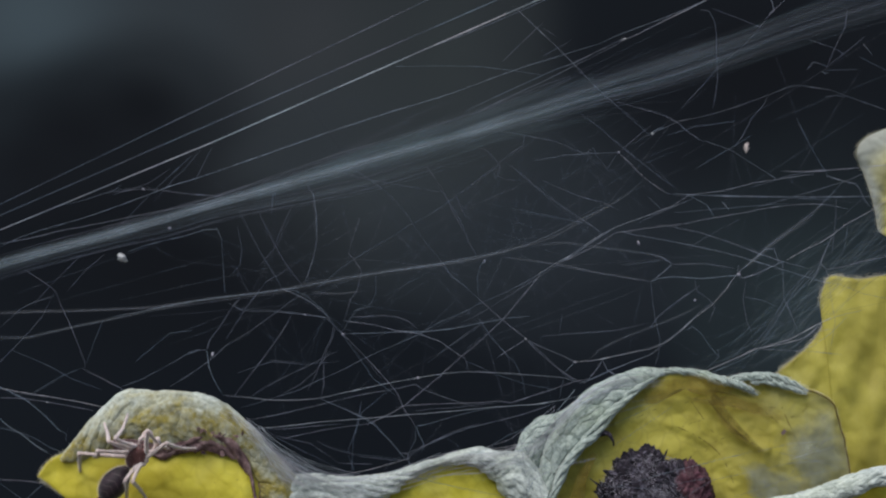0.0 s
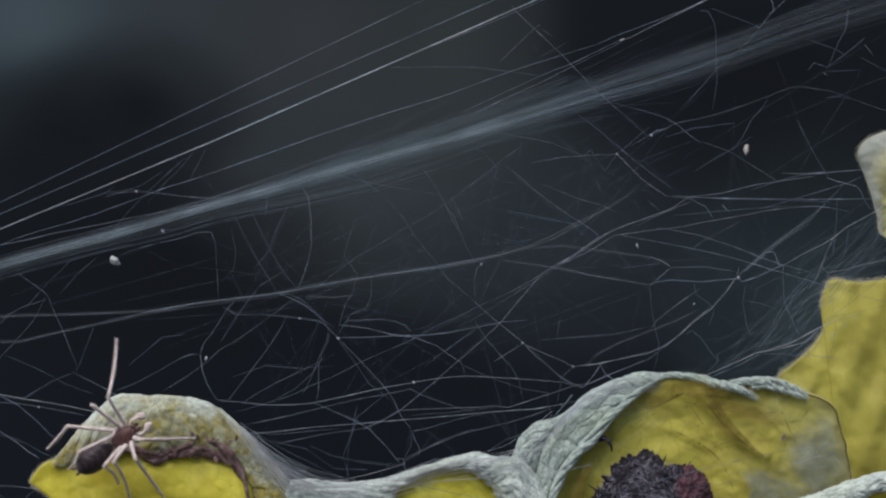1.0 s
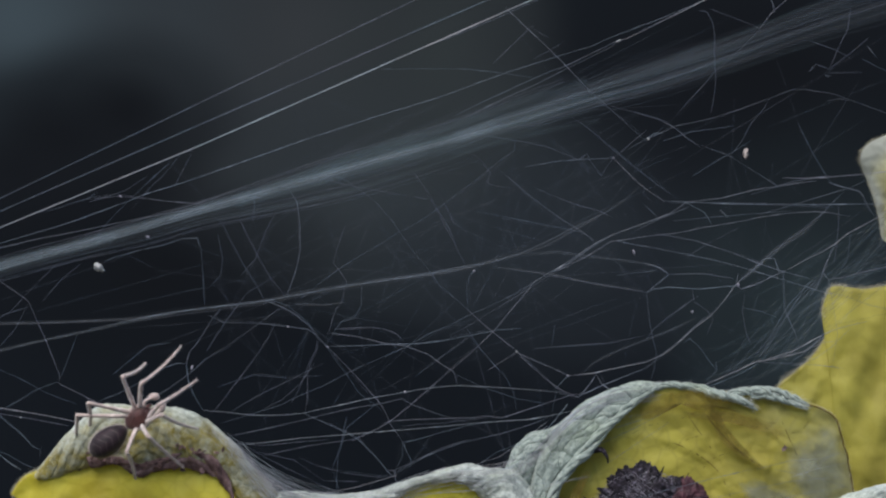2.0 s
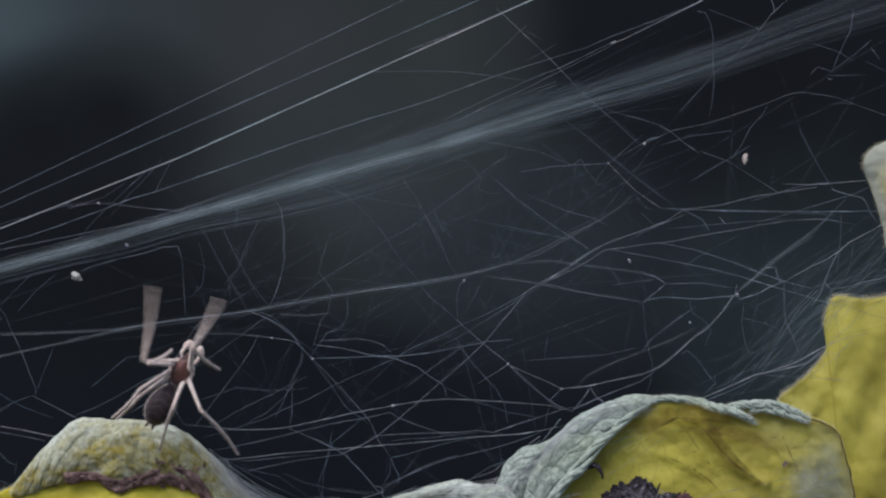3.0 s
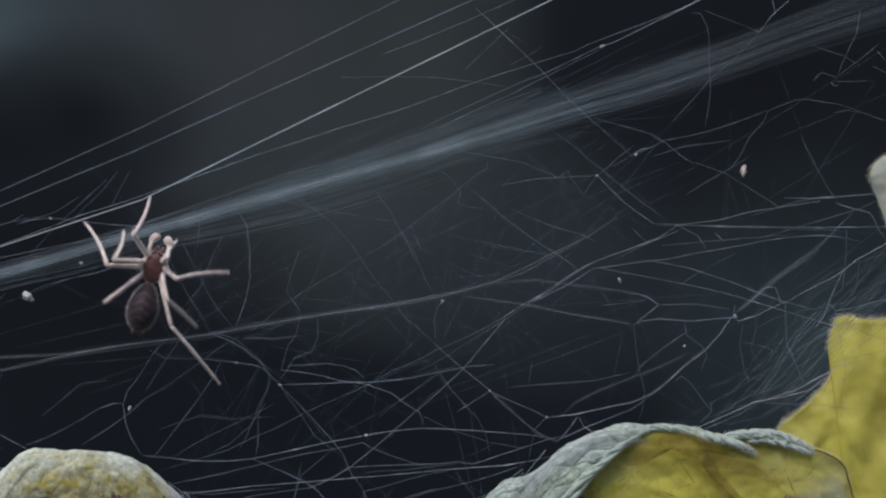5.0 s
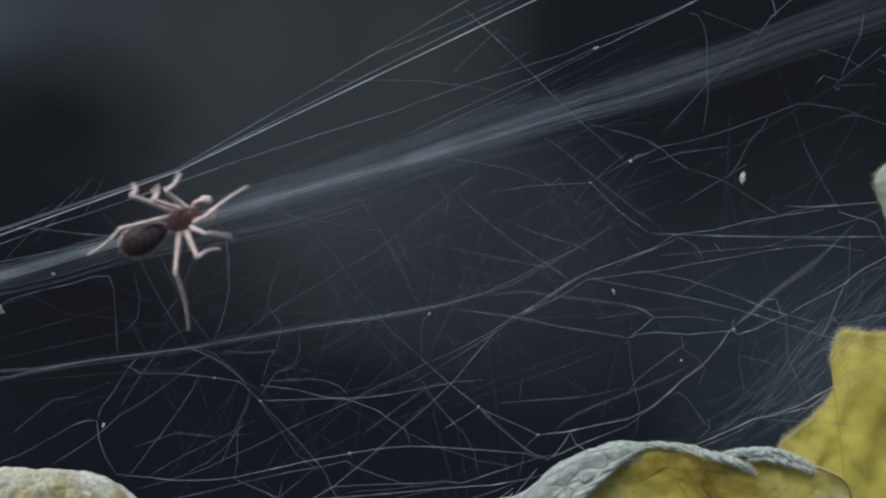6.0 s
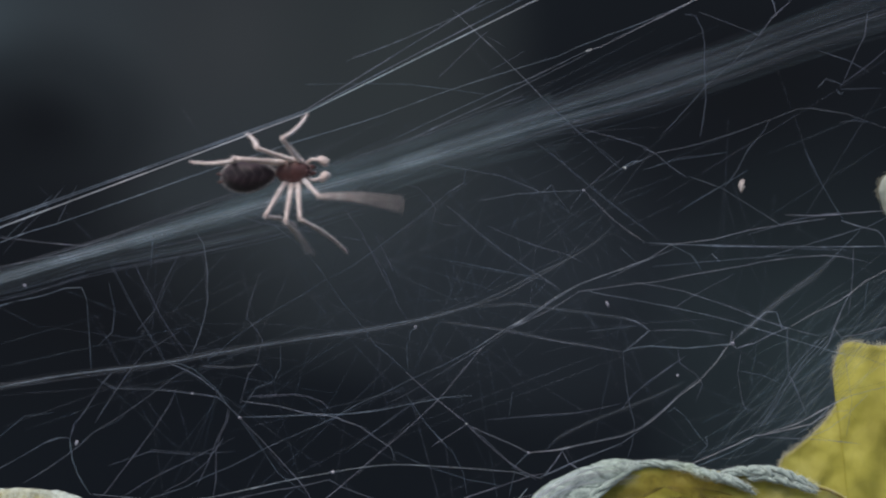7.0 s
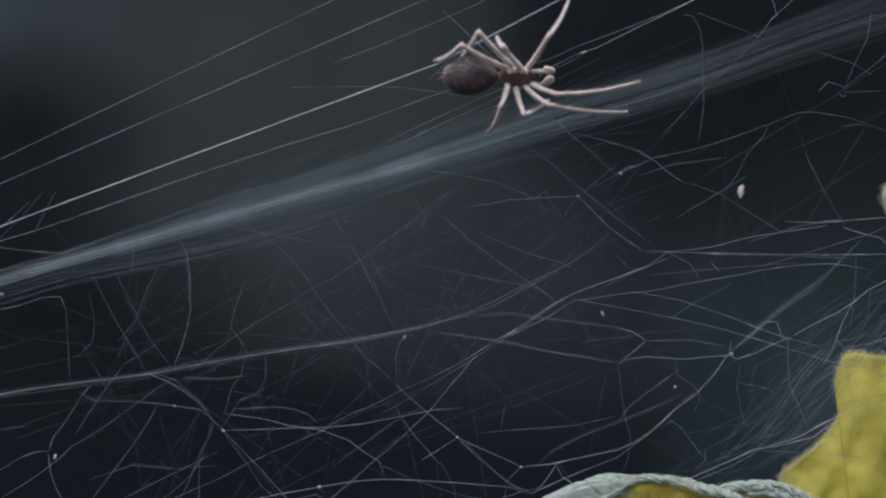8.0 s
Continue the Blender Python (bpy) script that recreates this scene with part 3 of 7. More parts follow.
    rope("rolled_edge", [(14.01, 0, -8.69), (15.34, 0, -8.27), (17.26, 0, -8.42), (18.78, -0.1, -8.83), (20.1, -0.2, -9.29), (21.33, -0.2, -9.9)], 0.20, leaf, 2.6)
    rope("rolled_edge", [(16.88, 0, -8.38), (18.27, -0.2, -8.83), (19.71, -0.3, -9.09), (21.05, -0.3, -9.59)], 0.24, leaf, 2.0)
    rope("rolled_edge", [(18.98, 0, -8.92), (20.5, -0.1, -8.68), (21.71, -0.2, -8.64), (23.24, -0.2, -8.91), (24.7, -0.1, -9.6)], 0.24, leaf, 2.4)
    rope("rolled_edge", [(20.87, -0.2, -9.06), (22, -0.3, -9.01), (23.34, -0.3, -9.36), (24.61, -0.2, -9.82)], 0.17, leaf, 2.0)
    rope("rolled_edge", [(6.76, -1.2, -18.77), (7.83, -1.2, -15.54), (8.78, -1.2, -13.87), (10.11, -1.2, -12.46), (11.56, -1.1, -10.76), (13.26, -0.7, -9.34), (14.84, -0.1, -8.38)], 0.27, leaf, 2.6, 6)
    rope("rolled_edge", [(7.65, -0.9, -15.11), (8.68, -0.95, -13.89), (9.73, -1.2, -12.96), (10.65, -0.95, -12.37)], 0.16, leaf, 2.0)
    side = [(24.32, -0.1, -9.37), (26.23, -0.1, -10.21), (26.88, -0.1, -11.89), (27.38, -0.1, -14.19), (27.69, -0.1, -17.17)]
    vein("edge", side, 0.07, 0.05, leaf, VEIN, "thin dried brownish edge")
    edge_fuzz(side, 700, 0.25, leaf)
    vein("hooked_tip", [(10.42, -1, -12.44), (11.06, -1.2, -12.42), (11.35, -1.3, -12.8), (11.47, -1.2, -13.26)], 0.26, 0.06, leaf, CLUMP, "dark curled dried tip")
    film("silk_film", [(22.79, -1, -12.33), (24.57, -1, -10.69), (26.32, -1, -10.46), (26.86, -1, -12.33), (27.24, -1, -14.61), (26.4, -1, -15.25), (24.95, -1, -16.4), (23.51, -1, -15.03), (23.13, -1, -13.66)], leaf)
    film("silk_film", [(19.86, -1, -14.49), (21.07, -1, -14.11), (22.22, -1, -14.72), (23.97, -1, -15.41), (24.95, -1, -16.85), (22.67, -1, -17.46), (20.31, -1, -16.85)], leaf)
    # Olive films paint the folds' brown and their shade onto the blade.
    film("fold", [(17.05, -0.9, -8.94), (18.19, -0.9, -9.4), (19.33, -0.9, -10.92), (20.21, -0.9, -12.02), (21.23, -0.9, -13.13), (21.77, -0.9, -13.89), (20.85, -0.9, -13.47), (19.56, -0.9, -12.59), (18.42, -0.9, -11.45), (17.73, -0.9, -10.16)], leaf, FOLD_SHADE, "olive layer painting the darker, shaded folds of the blade")
    film("fold", [(15.45, -0.9, -9.86), (18.11, -0.9, -9.7), (20.78, -0.9, -10.01), (23.06, -0.9, -11), (23.44, -0.9, -11.68), (21.54, -0.9, -11.38), (19.25, -0.9, -10.69), (16.97, -0.9, -10.46)], leaf, FOLD_SHADE, "olive layer painting the darker, shaded folds of the blade")
    film("fold", [(13.17, -0.9, -10.24), (15.07, -0.9, -8.64), (17.73, -0.9, -8.49), (19.63, -0.9, -9.47), (18.11, -0.9, -10.08), (15.83, -0.9, -9.47), (14.31, -0.9, -10.46)], leaf, FOLD_SHADE, "olive layer painting the darker, shaded folds of the blade")
    film("fold", [(8.6, -0.9, -16.7), (9.06, -0.9, -15.11), (9.93, -0.9, -13.66), (10.43, -0.9, -13.89), (9.74, -0.9, -15.56), (9.44, -0.9, -17.08)], leaf, FOLD_SHADE, "olive layer painting the darker, shaded folds of the blade")
    # Dark shred added in place of a small dark hole in the blade.
    ragged("dried_scrap", [(22.82, -1.05, -12.36), (23.05, -1.05, -12.21)], 0.22, leaf, "tiny dark shred standing in for a hole in the blade")
    # near margin at the side
    curl("rolled_margin", [(17.79, -4, -18.08), (21.15, -4, -16.55), (24.51, -4, -15.69), (26.75, -4, -14.95), (29.29, -4, -14.24), (32.73, -4, -13.41)],
         [(18.91, -4, -19.39), (22.27, -4, -18.08), (25.26, -4, -17.23), (27.87, -4, -16.18), (29.74, -4, -15.66), (32.73, -4, -15.13)], 0.8, leaf, FELT_WHITE, cell=0.9, relief=0.02, fuzz=7000, pleat=0.05)
    hollow("blade", [(19.33, -3.6, -18.88), (25.32, -3.6, -16.93), (27.94, -3.6, -15.99), (32.81, -3.6, -14.94)], (20.08, -3.6, -21.31), (32.81, -3.6, -21.31), -3.6, 1.5, leaf, BLADE_CLEAN)

    back = thing("leaf", "upright yellow leaf with a wavy pale edge behind the web", "leaf")
    rim = [(23.43, 7, -9.92), (23.67, 7, -8.65), (24.62, 7, -7.85), (26.14, 7, -6.41), (27.05, 7, -4.82), (26.61, 7, -3.75), (26.93, 7, -2.43), (27.49, 7, -1.91), (29.32, 7, -2.11), (31.24, 7, -1.87), (35.7, 7, -1.47)]
    hollow("blade", rim, (23.43, 7, -23.47), (35.7, 7, -23.47), 7.0, -1.5, back, BLADE_DULL, folds=0.3, puff=0.0, ridges=(
        (0.22, 0.8, (31.24, 7, -3.15), (29.32, 7, -6.33), (27.73, 7, -9.92), (26.14, 7, -14.3)),
        (0.18, 0.7, (32.51, 7, -4.74), (30.92, 7, -8.73), (29.72, 7, -12.71), (28.53, 7, -16.69)),
        (0.16, 0.5, (28.53, 7, -2.35), (27.73, 7, -4.74), (26.53, 7, -7.93), (24.94, 7, -11.12))))
    edge_fuzz(rim, 3400, 0.42, back)

    far = thing("leaf", "pale felted leaf edge turning yellow behind the web", "leaf")
    rim = [(30.41, 5, 1.22), (30.02, 5, 3.19), (29.46, 5, 4.96), (28.83, 5, 6.66), (29.39, 5, 7.68), (31.04, 5, 8.39), (34.51, 5, 9.49)]
    hollow("blade", rim, (31.43, 5, 0.43), (35.69, 5, 4.37), 5.0, -0.8, far, PALE, folds=0.4, puff=0.02)
    edge_fuzz(rim, 1400, 0.3, far)


def build_clump():
    """Dried, bristly dark clump lying in the hollow of the large lobe."""
    c = Vector((13.95, -0.6, -17.0))
    clump = thing("dried_clump", "dark purple-black shrivelled bristly clump in the leaf hollow", "plant debris")

    def lump(centre, radii, seed, rough):
        bm = bmesh.new()
        bmesh.ops.create_icosphere(bm, subdivisions=6, radius=1)
        for v in bm.verts:
            d = v.co.copy()
            r = 1 + rough * noise.fractal(d * 2.2 + Vector((seed, 0, 0)), 0.8, 2.1, 6) + 0.09 * noise.noise(d * 9 + Vector((seed, 3, 0))) + 0.05 * noise.noise(d * 22 + Vector((seed, 8, 0))) + 0.03 * noise.noise(d * 45)
            v.co = centre + Vector((d.x * radii[0], d.y * radii[1], d.z * radii[2])) * r
        return bm
    part("body", lump(c, (3.4, 1.7, 2.9), 2.0, 0.34), CLUMP, clump)
    part("berry", lump(c + Vector((2.6, -0.5, 0.8)), (1.5, 1.1, 1.7), 5.0, 0.26), CLUMP_RED, clump, "dark red shrivelled side")
    bm = bmesh.new()
    for _ in range(110):
        a, b = RND.uniform(0, math.pi), RND.uniform(-1.3, 0.6)
        d = Vector((math.cos(a) * math.cos(b), math.sin(b), math.sin(a) * math.cos(b)))
        root = c + Vector((d.x * 3.5, d.y * 1.7, d.z * 3.0))
        r = Vector((RND.gauss(0, 1), RND.gauss(0, 1), RND.gauss(0, 1))) * 0.5
        hair(bm, root, root + (d + r) * RND.uniform(0.08, 0.3), RND.uniform(0.02, 0.045))
    for _ in range(12):
        a = RND.uniform(0.1, 3.0)
        d = Vector((math.cos(a), RND.uniform(-0.3, 0.1), math.sin(a)))
        root = c + Vector((d.x * 3.4, -0.2, d.z * 2.9))
        bend = Vector((RND.gauss(0, 0.3), RND.gauss(0, 0.2), RND.gauss(0, 0.3)))
        long = RND.uniform(0.4, 0.95)
        tube(bm, [root - d * 0.3, root + d * long * 0.5 + bend * 0.3, root + d * long + bend], [0.09, 0.07, 0.025], 6)
    part("bristles", bm, CLUMP, clump)
    bm = bmesh.new()
    for _ in range(800):
        a, b = RND.uniform(0.1, 3.0), RND.uniform(-1.4, 0.0)
        d = Vector((math.cos(a) * math.cos(b), math.sin(b), math.sin(a) * math.cos(b)))
        p = c + Vector((d.x * 3.6, d.y * 1.9, d.z * 3.1))
        s = Vector((RND.gauss(0, 1), RND.gauss(0, 0.3), RND.gauss(0, 1))).normalized() * RND.uniform(0.08, 0.35)
        tube(bm, [p - s, p + Vector((0, -0.12, 0.1)), p + s], 0.006, 3)
    part("mould_threads", bm, MOULD, clump, "fine pale mould threads")


# ---- the web ----
web = thing("spider_web", "tangled grey silk web spun between curled leaves", "spider web")
KNOTS = []


def thread_path(y, ctrl):
    """Points along a thread through its knots: straight runs bent a little by sag, with sharp corners at the knots."""
    knots = [Vector((x, y, z)) for x, z in ctrl]
    runs, run = [], [knots[0]]
    for a, b, c in zip(knots, knots[1:], knots[2:]):
        run.append(b)
        if (b - a).angle(c - b, 0) > 0.11:
            runs.append(run)
            run = [b]
    runs.append(run + [knots[-1]])
    pts = []
    for run in runs:
        long = sum((q - p).length for p, q in zip(run, run[1:]))
        pts += spline(run, max(3, int(long / 0.35)))[1 if pts else 0:]
    return pts


def strand(mat, width, y, *ctrl):
    """One thread of the web through its knots (x, z), beaded and a trace wavy."""
    pts = thread_path(y, ctrl)
    bm = bmesh.new()
    s = RND.uniform(0, 50)
    for k, p in enumerate(pts):
        p += 0.016 * noise.noise_vector(Vector((k * 0.5, s, 0)))
    KNOTS.extend(pts[1:-1:3])
    r = STRAND_R * (0.55 + 0.42 * width)
    last = len(pts) - 1
    rad = []
    for k in range(last + 1):
        ends = min(1, 0.4 + 6 * k / last, 0.4 + 6 * (last - k) / last)
        rad.append(r * ends * (0.78 + 0.4 * abs(noise.noise(Vector((k * 0.37, s, 4)))) + 0.5 * abs(noise.noise(Vector((k * 1.7, s, 8))))))
    for k in range(1, last):
        if RND.random() < 0.035:
            rad[k] *= RND.uniform(1.5, 2.4)
    tube(bm, pts, rad, 5)
    part("strand", bm, mat, web)
    if width > 1.1 and last > 8 and RND.random() < 0.55:
        # a second, finer thread that clings to the first and strays from it
        a, b = RND.uniform(0.0, 0.4), RND.uniform(0.55, 1.0)
        side = [p + 0.22 * noise.noise_vector(Vector((k * 0.10, s, 9))) for k, p in enumerate(pts)][int(a * last):int(b * last) + 1]
        if len(side) > 3:
            bm = bmesh.new()
            tube(bm, side, 0.5 * r, 4)
            part("strand", bm, FAINT if mat != GOSSAMER else mat, web)


def soft_strand(width, y, *ctrl):
    """A loose bundle of very fine threads that reads as one broad soft line."""
    pts = thread_path(y, ctrl)
    bm = bmesh.new()
    for _ in range(int(4 + 3 * width)):
        a, b, d = RND.gauss(0, 1), RND.gauss(0, 1), RND.gauss(0, 0.4)
        s, last = RND.uniform(0, 50), len(pts) - 1
        line = []
        for k, p in enumerate(pts):
            off = 0.020 * width * (a + (b - a) * k / last + 0.8 * noise.noise(Vector((k * 0.08, s, 2))))
            line.append(p + Vector((-0.25 * off, d, off)))
        r = STRAND_R * RND.uniform(1.2, 2.6)
        tube(bm, line, [r * min(1, 0.2 + 5 * k / last, 0.2 + 5 * (last - k) / last) for k in range(last + 1)], 4)
    tagged(part("thread_haze", bm, BUNDLE, web, "soft loose bundle of very fine threads"), kind="stuff")


STRAND_R = 0.0108


def build_web():
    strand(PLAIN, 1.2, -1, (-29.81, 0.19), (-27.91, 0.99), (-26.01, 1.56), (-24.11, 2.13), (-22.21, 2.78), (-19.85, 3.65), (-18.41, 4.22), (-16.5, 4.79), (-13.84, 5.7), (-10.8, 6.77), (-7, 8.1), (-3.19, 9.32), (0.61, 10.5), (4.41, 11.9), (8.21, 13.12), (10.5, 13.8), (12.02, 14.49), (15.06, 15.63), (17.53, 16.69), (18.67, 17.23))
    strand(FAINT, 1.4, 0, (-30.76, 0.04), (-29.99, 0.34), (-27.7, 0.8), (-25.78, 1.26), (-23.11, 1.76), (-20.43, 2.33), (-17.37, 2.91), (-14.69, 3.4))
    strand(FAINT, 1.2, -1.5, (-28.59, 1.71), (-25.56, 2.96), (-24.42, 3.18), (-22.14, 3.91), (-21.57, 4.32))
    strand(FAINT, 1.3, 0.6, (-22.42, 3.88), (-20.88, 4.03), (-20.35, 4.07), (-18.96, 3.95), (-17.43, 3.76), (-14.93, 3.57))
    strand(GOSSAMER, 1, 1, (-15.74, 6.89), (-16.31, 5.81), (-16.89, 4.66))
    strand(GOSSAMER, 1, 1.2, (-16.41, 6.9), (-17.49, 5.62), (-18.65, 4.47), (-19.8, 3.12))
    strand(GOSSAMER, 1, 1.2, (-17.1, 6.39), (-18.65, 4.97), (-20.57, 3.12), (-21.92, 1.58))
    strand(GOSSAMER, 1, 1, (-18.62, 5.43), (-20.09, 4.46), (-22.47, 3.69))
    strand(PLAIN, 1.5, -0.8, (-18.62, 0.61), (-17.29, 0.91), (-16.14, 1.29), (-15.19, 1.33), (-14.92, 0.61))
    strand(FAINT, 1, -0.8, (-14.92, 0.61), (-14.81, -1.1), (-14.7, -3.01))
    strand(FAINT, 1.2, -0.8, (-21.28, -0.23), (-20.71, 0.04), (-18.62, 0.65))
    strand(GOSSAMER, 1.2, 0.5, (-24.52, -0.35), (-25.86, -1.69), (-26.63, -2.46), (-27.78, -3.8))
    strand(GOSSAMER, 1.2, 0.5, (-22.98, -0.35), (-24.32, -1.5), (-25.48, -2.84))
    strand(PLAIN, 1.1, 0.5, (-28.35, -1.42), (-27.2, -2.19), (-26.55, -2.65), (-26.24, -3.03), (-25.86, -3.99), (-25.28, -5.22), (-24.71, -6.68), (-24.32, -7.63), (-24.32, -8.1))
    strand(FAINT, 1.4, 0, (-29.99, -5.32), (-28.65, -4.09), (-27.7, -3.6), (-26.28, -3.18))
    soft_strand(3.2, 0, (-31.52, -4.44), (-29.99, -4.36), (-27.7, -4.25), (-25.59, -4.21), (-22.34, -4.09), (-19.28, -3.9), (-16.6, -3.52))
    soft_strand(3.2, 0, (-31.52, -6.16), (-29.99, -5.97), (-28.08, -5.97), (-26.17, -5.51), (-23.87, -5.01), (-21.58, -4.55), (-19.66, -4.13), (-16.6, -3.56))
    soft_strand(5.5, 0, (-19.28, -3.9), (-16.6, -3.52), (-13.92, -3.18), (-10.86, -2.79), (-8.57, -2.33), (-6.27, -1.95), (-3.21, -1.45), (-0.92, -1.15), (1.38, -0.8), (3.67, -0.27), (5.78, 0.34))
    strand(PLAIN, 1.4, -1, (-22.21, -4.56), (-16.5, -3.46), (-10.8, -2.74), (-6.24, -1.9), (-0.91, -1.1), (3.65, -0.23))
    soft_strand(1.3, 0, (1.38, -0.8), (3.67, -0.31), (5.78, 0.31), (7.5, 1.07), (9.41, 2.07), (11.13, 2.87), (12.47, 3.67), (13.62, 4.71))
    soft_strand(1.0, 0.5, (5.22, 0.04), (7.52, 0.81), (9.44, 1.88), (10.97, 2.72))
    strand(FAINT, 1.1, 0.3, (-23.15, -5.02), (-23.72, -6.48), (-24.22, -7.82))
    strand(PLAIN, 1.7, 0, (-24.44, -8.07), (-23.87, -8.38), (-22.72, -8.95), (-21.58, -9.56))
    strand(FAINT, 1.3, 0.4, (-27.95, -9.85), (-26.8, -9.16), (-25.84, -8.59), (-24.5, -8.09))
    strand(GOSSAMER, 1.3, 1, (-29.4, -6.89), (-27.09, -7.85), (-25.17, -8.89), (-23.24, -9.58))
    strand(FAINT, 1.1, 1, (-30.55, -8.04), (-30.17, -7.66), (-28.63, -6.12), (-27.28, -4.58), (-26.51, -3.04))
    strand(FAINT, 1.5, 0, (-21.77, -9.33), (-20.43, -8.84), (-18.51, -7.8), (-17.37, -7.12), (-16.6, -6.85), (-15.99, -6.85))
    strand(FAINT, 1.8, 1, (-16.08, -6.89), (-15.85, -6.12), (-15.35, -5.54), (-14.78, -4.66), (-14.39, -4), (-13.81, -3.35))
    strand(PLAIN, 1.3, 0, (-15.99, -6.85), (-15.84, -8), (-15.53, -8.84), (-14.88, -9.91))
    strand(FAINT, 1.4, 0, (-18.51, -9.33), (-16.98, -8.38), (-15.53, -7.31), (-14.69, -6.54), (-13.16, -5.62), (-11.25, -4.25), (-10.1, -3.4), (-9.14, -2.87))
    strand(GOSSAMER, 1.2, 1, (-20.93, -7.66), (-18.62, -5.73), (-17.08, -5.54))
    strand(BRIGHT, 1.5, 0.8, (-31.29, -9.26), (-30.13, -9.45), (-28.98, -9.69), (-27.83, -9.88), (-25.52, -10.26), (-22.45, -10.88))
    strand(FAINT, 2, 1.3, (-30.99, -10.1), (-30.22, -10.14), (-28.68, -10.18), (-27.14, -10.41), (-25.21, -10.75), (-23.86, -11.02))
    strand(PLAIN, 1.4, 0.5, (-30.46, -9.17), (-29.5, -9.63), (-28.35, -10.21), (-27.01, -11.36), (-26.05, -12.32), (-25.59, -12.51))
    strand(FAINT, 1, 0.5, (-25.51, -12.24), (-25.63, -13.08))
    strand(BRIGHT, 1.6, 0.6, (-30.86, -11.02), (-30.1, -11.55), (-29.52, -12.05), (-28.56, -12.63), (-27.6, -13.4), (-26.83, -13.86))
    strand(FAINT, 1.4, 1, (-30.94, -12.08), (-30.17, -12.2), (-29.01, -12.47), (-27.86, -12.85), (-26.7, -13.54), (-25.93, -13.81))
    strand(PLAIN, 1.3, 2, (-31.12, -15.71), (-30.34, -15.79), (-28.8, -15.87), (-27.05, -16.06), (-25.51, -16.22))
    strand(FAINT, 1.2, 2, (-30.92, -15.64), (-30.34, -16.06), (-29.57, -16.6), (-28.6, -17.38))
    strand(FAINT, 1.2, 2, (-28.8, -17.38), (-27.63, -16.29), (-26.86, -15.83))
    strand(PLAIN, 1.7, 1.5, (-9.22, 4.28), (-8.84, 3.7), (-8.64, 2.16), (-8.64, 1.2), (-8.61, 0.62), (-8.84, -0.54), (-9.22, -1.7), (-9.49, -2.35))
    strand(GOSSAMER, 1.4, 1.6, (-14.63, -1.89), (-13.86, -1.12), (-13.75, 0.04), (-14.06, 1.58))
    strand(GOSSAMER, 1.4, 1.4, (-13.85, 2.55), (-12.69, 0.23), (-11.92, -1.12), (-10.95, -2.74))
    strand(GOSSAMER, 1.4, 1.4, (-12.69, 2.74), (-11.34, 0.04), (-10.37, -1.5), (-9.6, -2.47))
    strand(GOSSAMER, 1.3, 1, (-10.16, 3.12), (-10.93, 1.58), (-11.51, 0.04), (-12.47, -1.12))
    strand(FAINT, 1.2, 0, (-5.62, 2.14), (-6.08, 0.8), (-6.31, 0.04), (-6.35, -0.34), (-5.89, -0.92), (-5.51, -1.49), (-5.62, -1.87), (-5.81, -2.83), (-6.27, -3.4), (-6.46, -4.09), (-6.73, -5.01))
    strand(FAINT, 1.4, 1, (-4.58, -1.81), (-4.58, -3.04), (-4.96, -3.81), (-5.93, -4.19), (-6.31, -4.77), (-6.89, -5.62))
    strand(GOSSAMER, 1.4, 1, (-8.62, -2.66), (-8.04, -2.27), (-7.08, -1.42), (-5.54, -0.35), (-3.23, 1), (-2.54, 1.5), (-0.92, 2.35), (0.23, 3.12), (1.77, 4.27), (3.31, 5.43), (4.46, 6.39), (5.43, 7.04), (5.54, 7.73))
    strand(FAINT, 1.5, 1.2, (-6.13, 5.43), (-5.16, 4.85), (-3.62, 3.7), (-2.47, 2.35), (-1.31, 0.62), (-0.35, -0.54), (0.62, -1.89), (1.39, -2.47), (2.35, -3.31))
    strand(PLAIN, 1.8, 0.8, (-10.92, -2.73), (-9.95, -3.11), (-8.99, -3.61), (-8.03, -4.38), (-7.46, -5.15), (-6.8, -5.8))
    strand(FAINT, 1.7, 0.8, (-10.72, -2.65), (-9.38, -3.11), (-8.22, -4.11), (-7.38, -5.03))
    strand(PLAIN, 1.4, 0.3, (-14.52, -3.68), (-13.57, -4.18), (-11.27, -4.25), (-9.35, -4.45), (-8.01, -4.64), (-7.36, -5.14))
    soft_strand(2, 0.5, (-8.98, -2.95), (-7.06, -3.03), (-5.52, -2.84))
    strand(FAINT, 1.4, 1, (-7.35, -5.35), (-7.54, -6.12), (-7.93, -6.89), (-8.12, -7.66), (-8.12, -9.2), (-8.31, -10.27))
    strand(FAINT, 1.4, 1, (-7.46, -5.27), (-7.58, -6.04), (-8.04, -6.96), (-8.62, -8.43), (-9.2, -9.58))
    strand(PLAIN, 1.2, 0.5, (-6.75, -4.87), (-4.76, -5.14), (-3.22, -5.52), (-1.69, -5.72), (-0.15, -6.29), (0.61, -6.87), (1.46, -7.4), (1.76, -8.21))
    strand(PLAIN, 1.5, 0.5, (-6.83, -5.75), (-5.14, -5.72), (-3.22, -5.64), (-1.3, -5.6), (0.61, -5.41), (1.38, -5.26), (2.53, -5.03), (3.68, -4.83), (4.26, -4.68), (5.87, -4.57))
    strand(FAINT, 1.4, 0.5, (-6.37, -4.64), (-3.99, -4.49), (-3.03, -4.64), (-2.26, -4.95), (-1.8, -5.41))
    strand(PLAIN, 1.2, 0.4, (-6.79, -5.79), (-5.52, -7.06), (-3.6, -9.16), (-3.03, -9.93), (-2.65, -10.89), (-2.07, -11.66), (-1.84, -12.04))
    strand(FAINT, 1.2, 1, (-7.08, -5.54), (-5.54, -7.66), (-4.77, -8.81), (-3.23, -9.97))
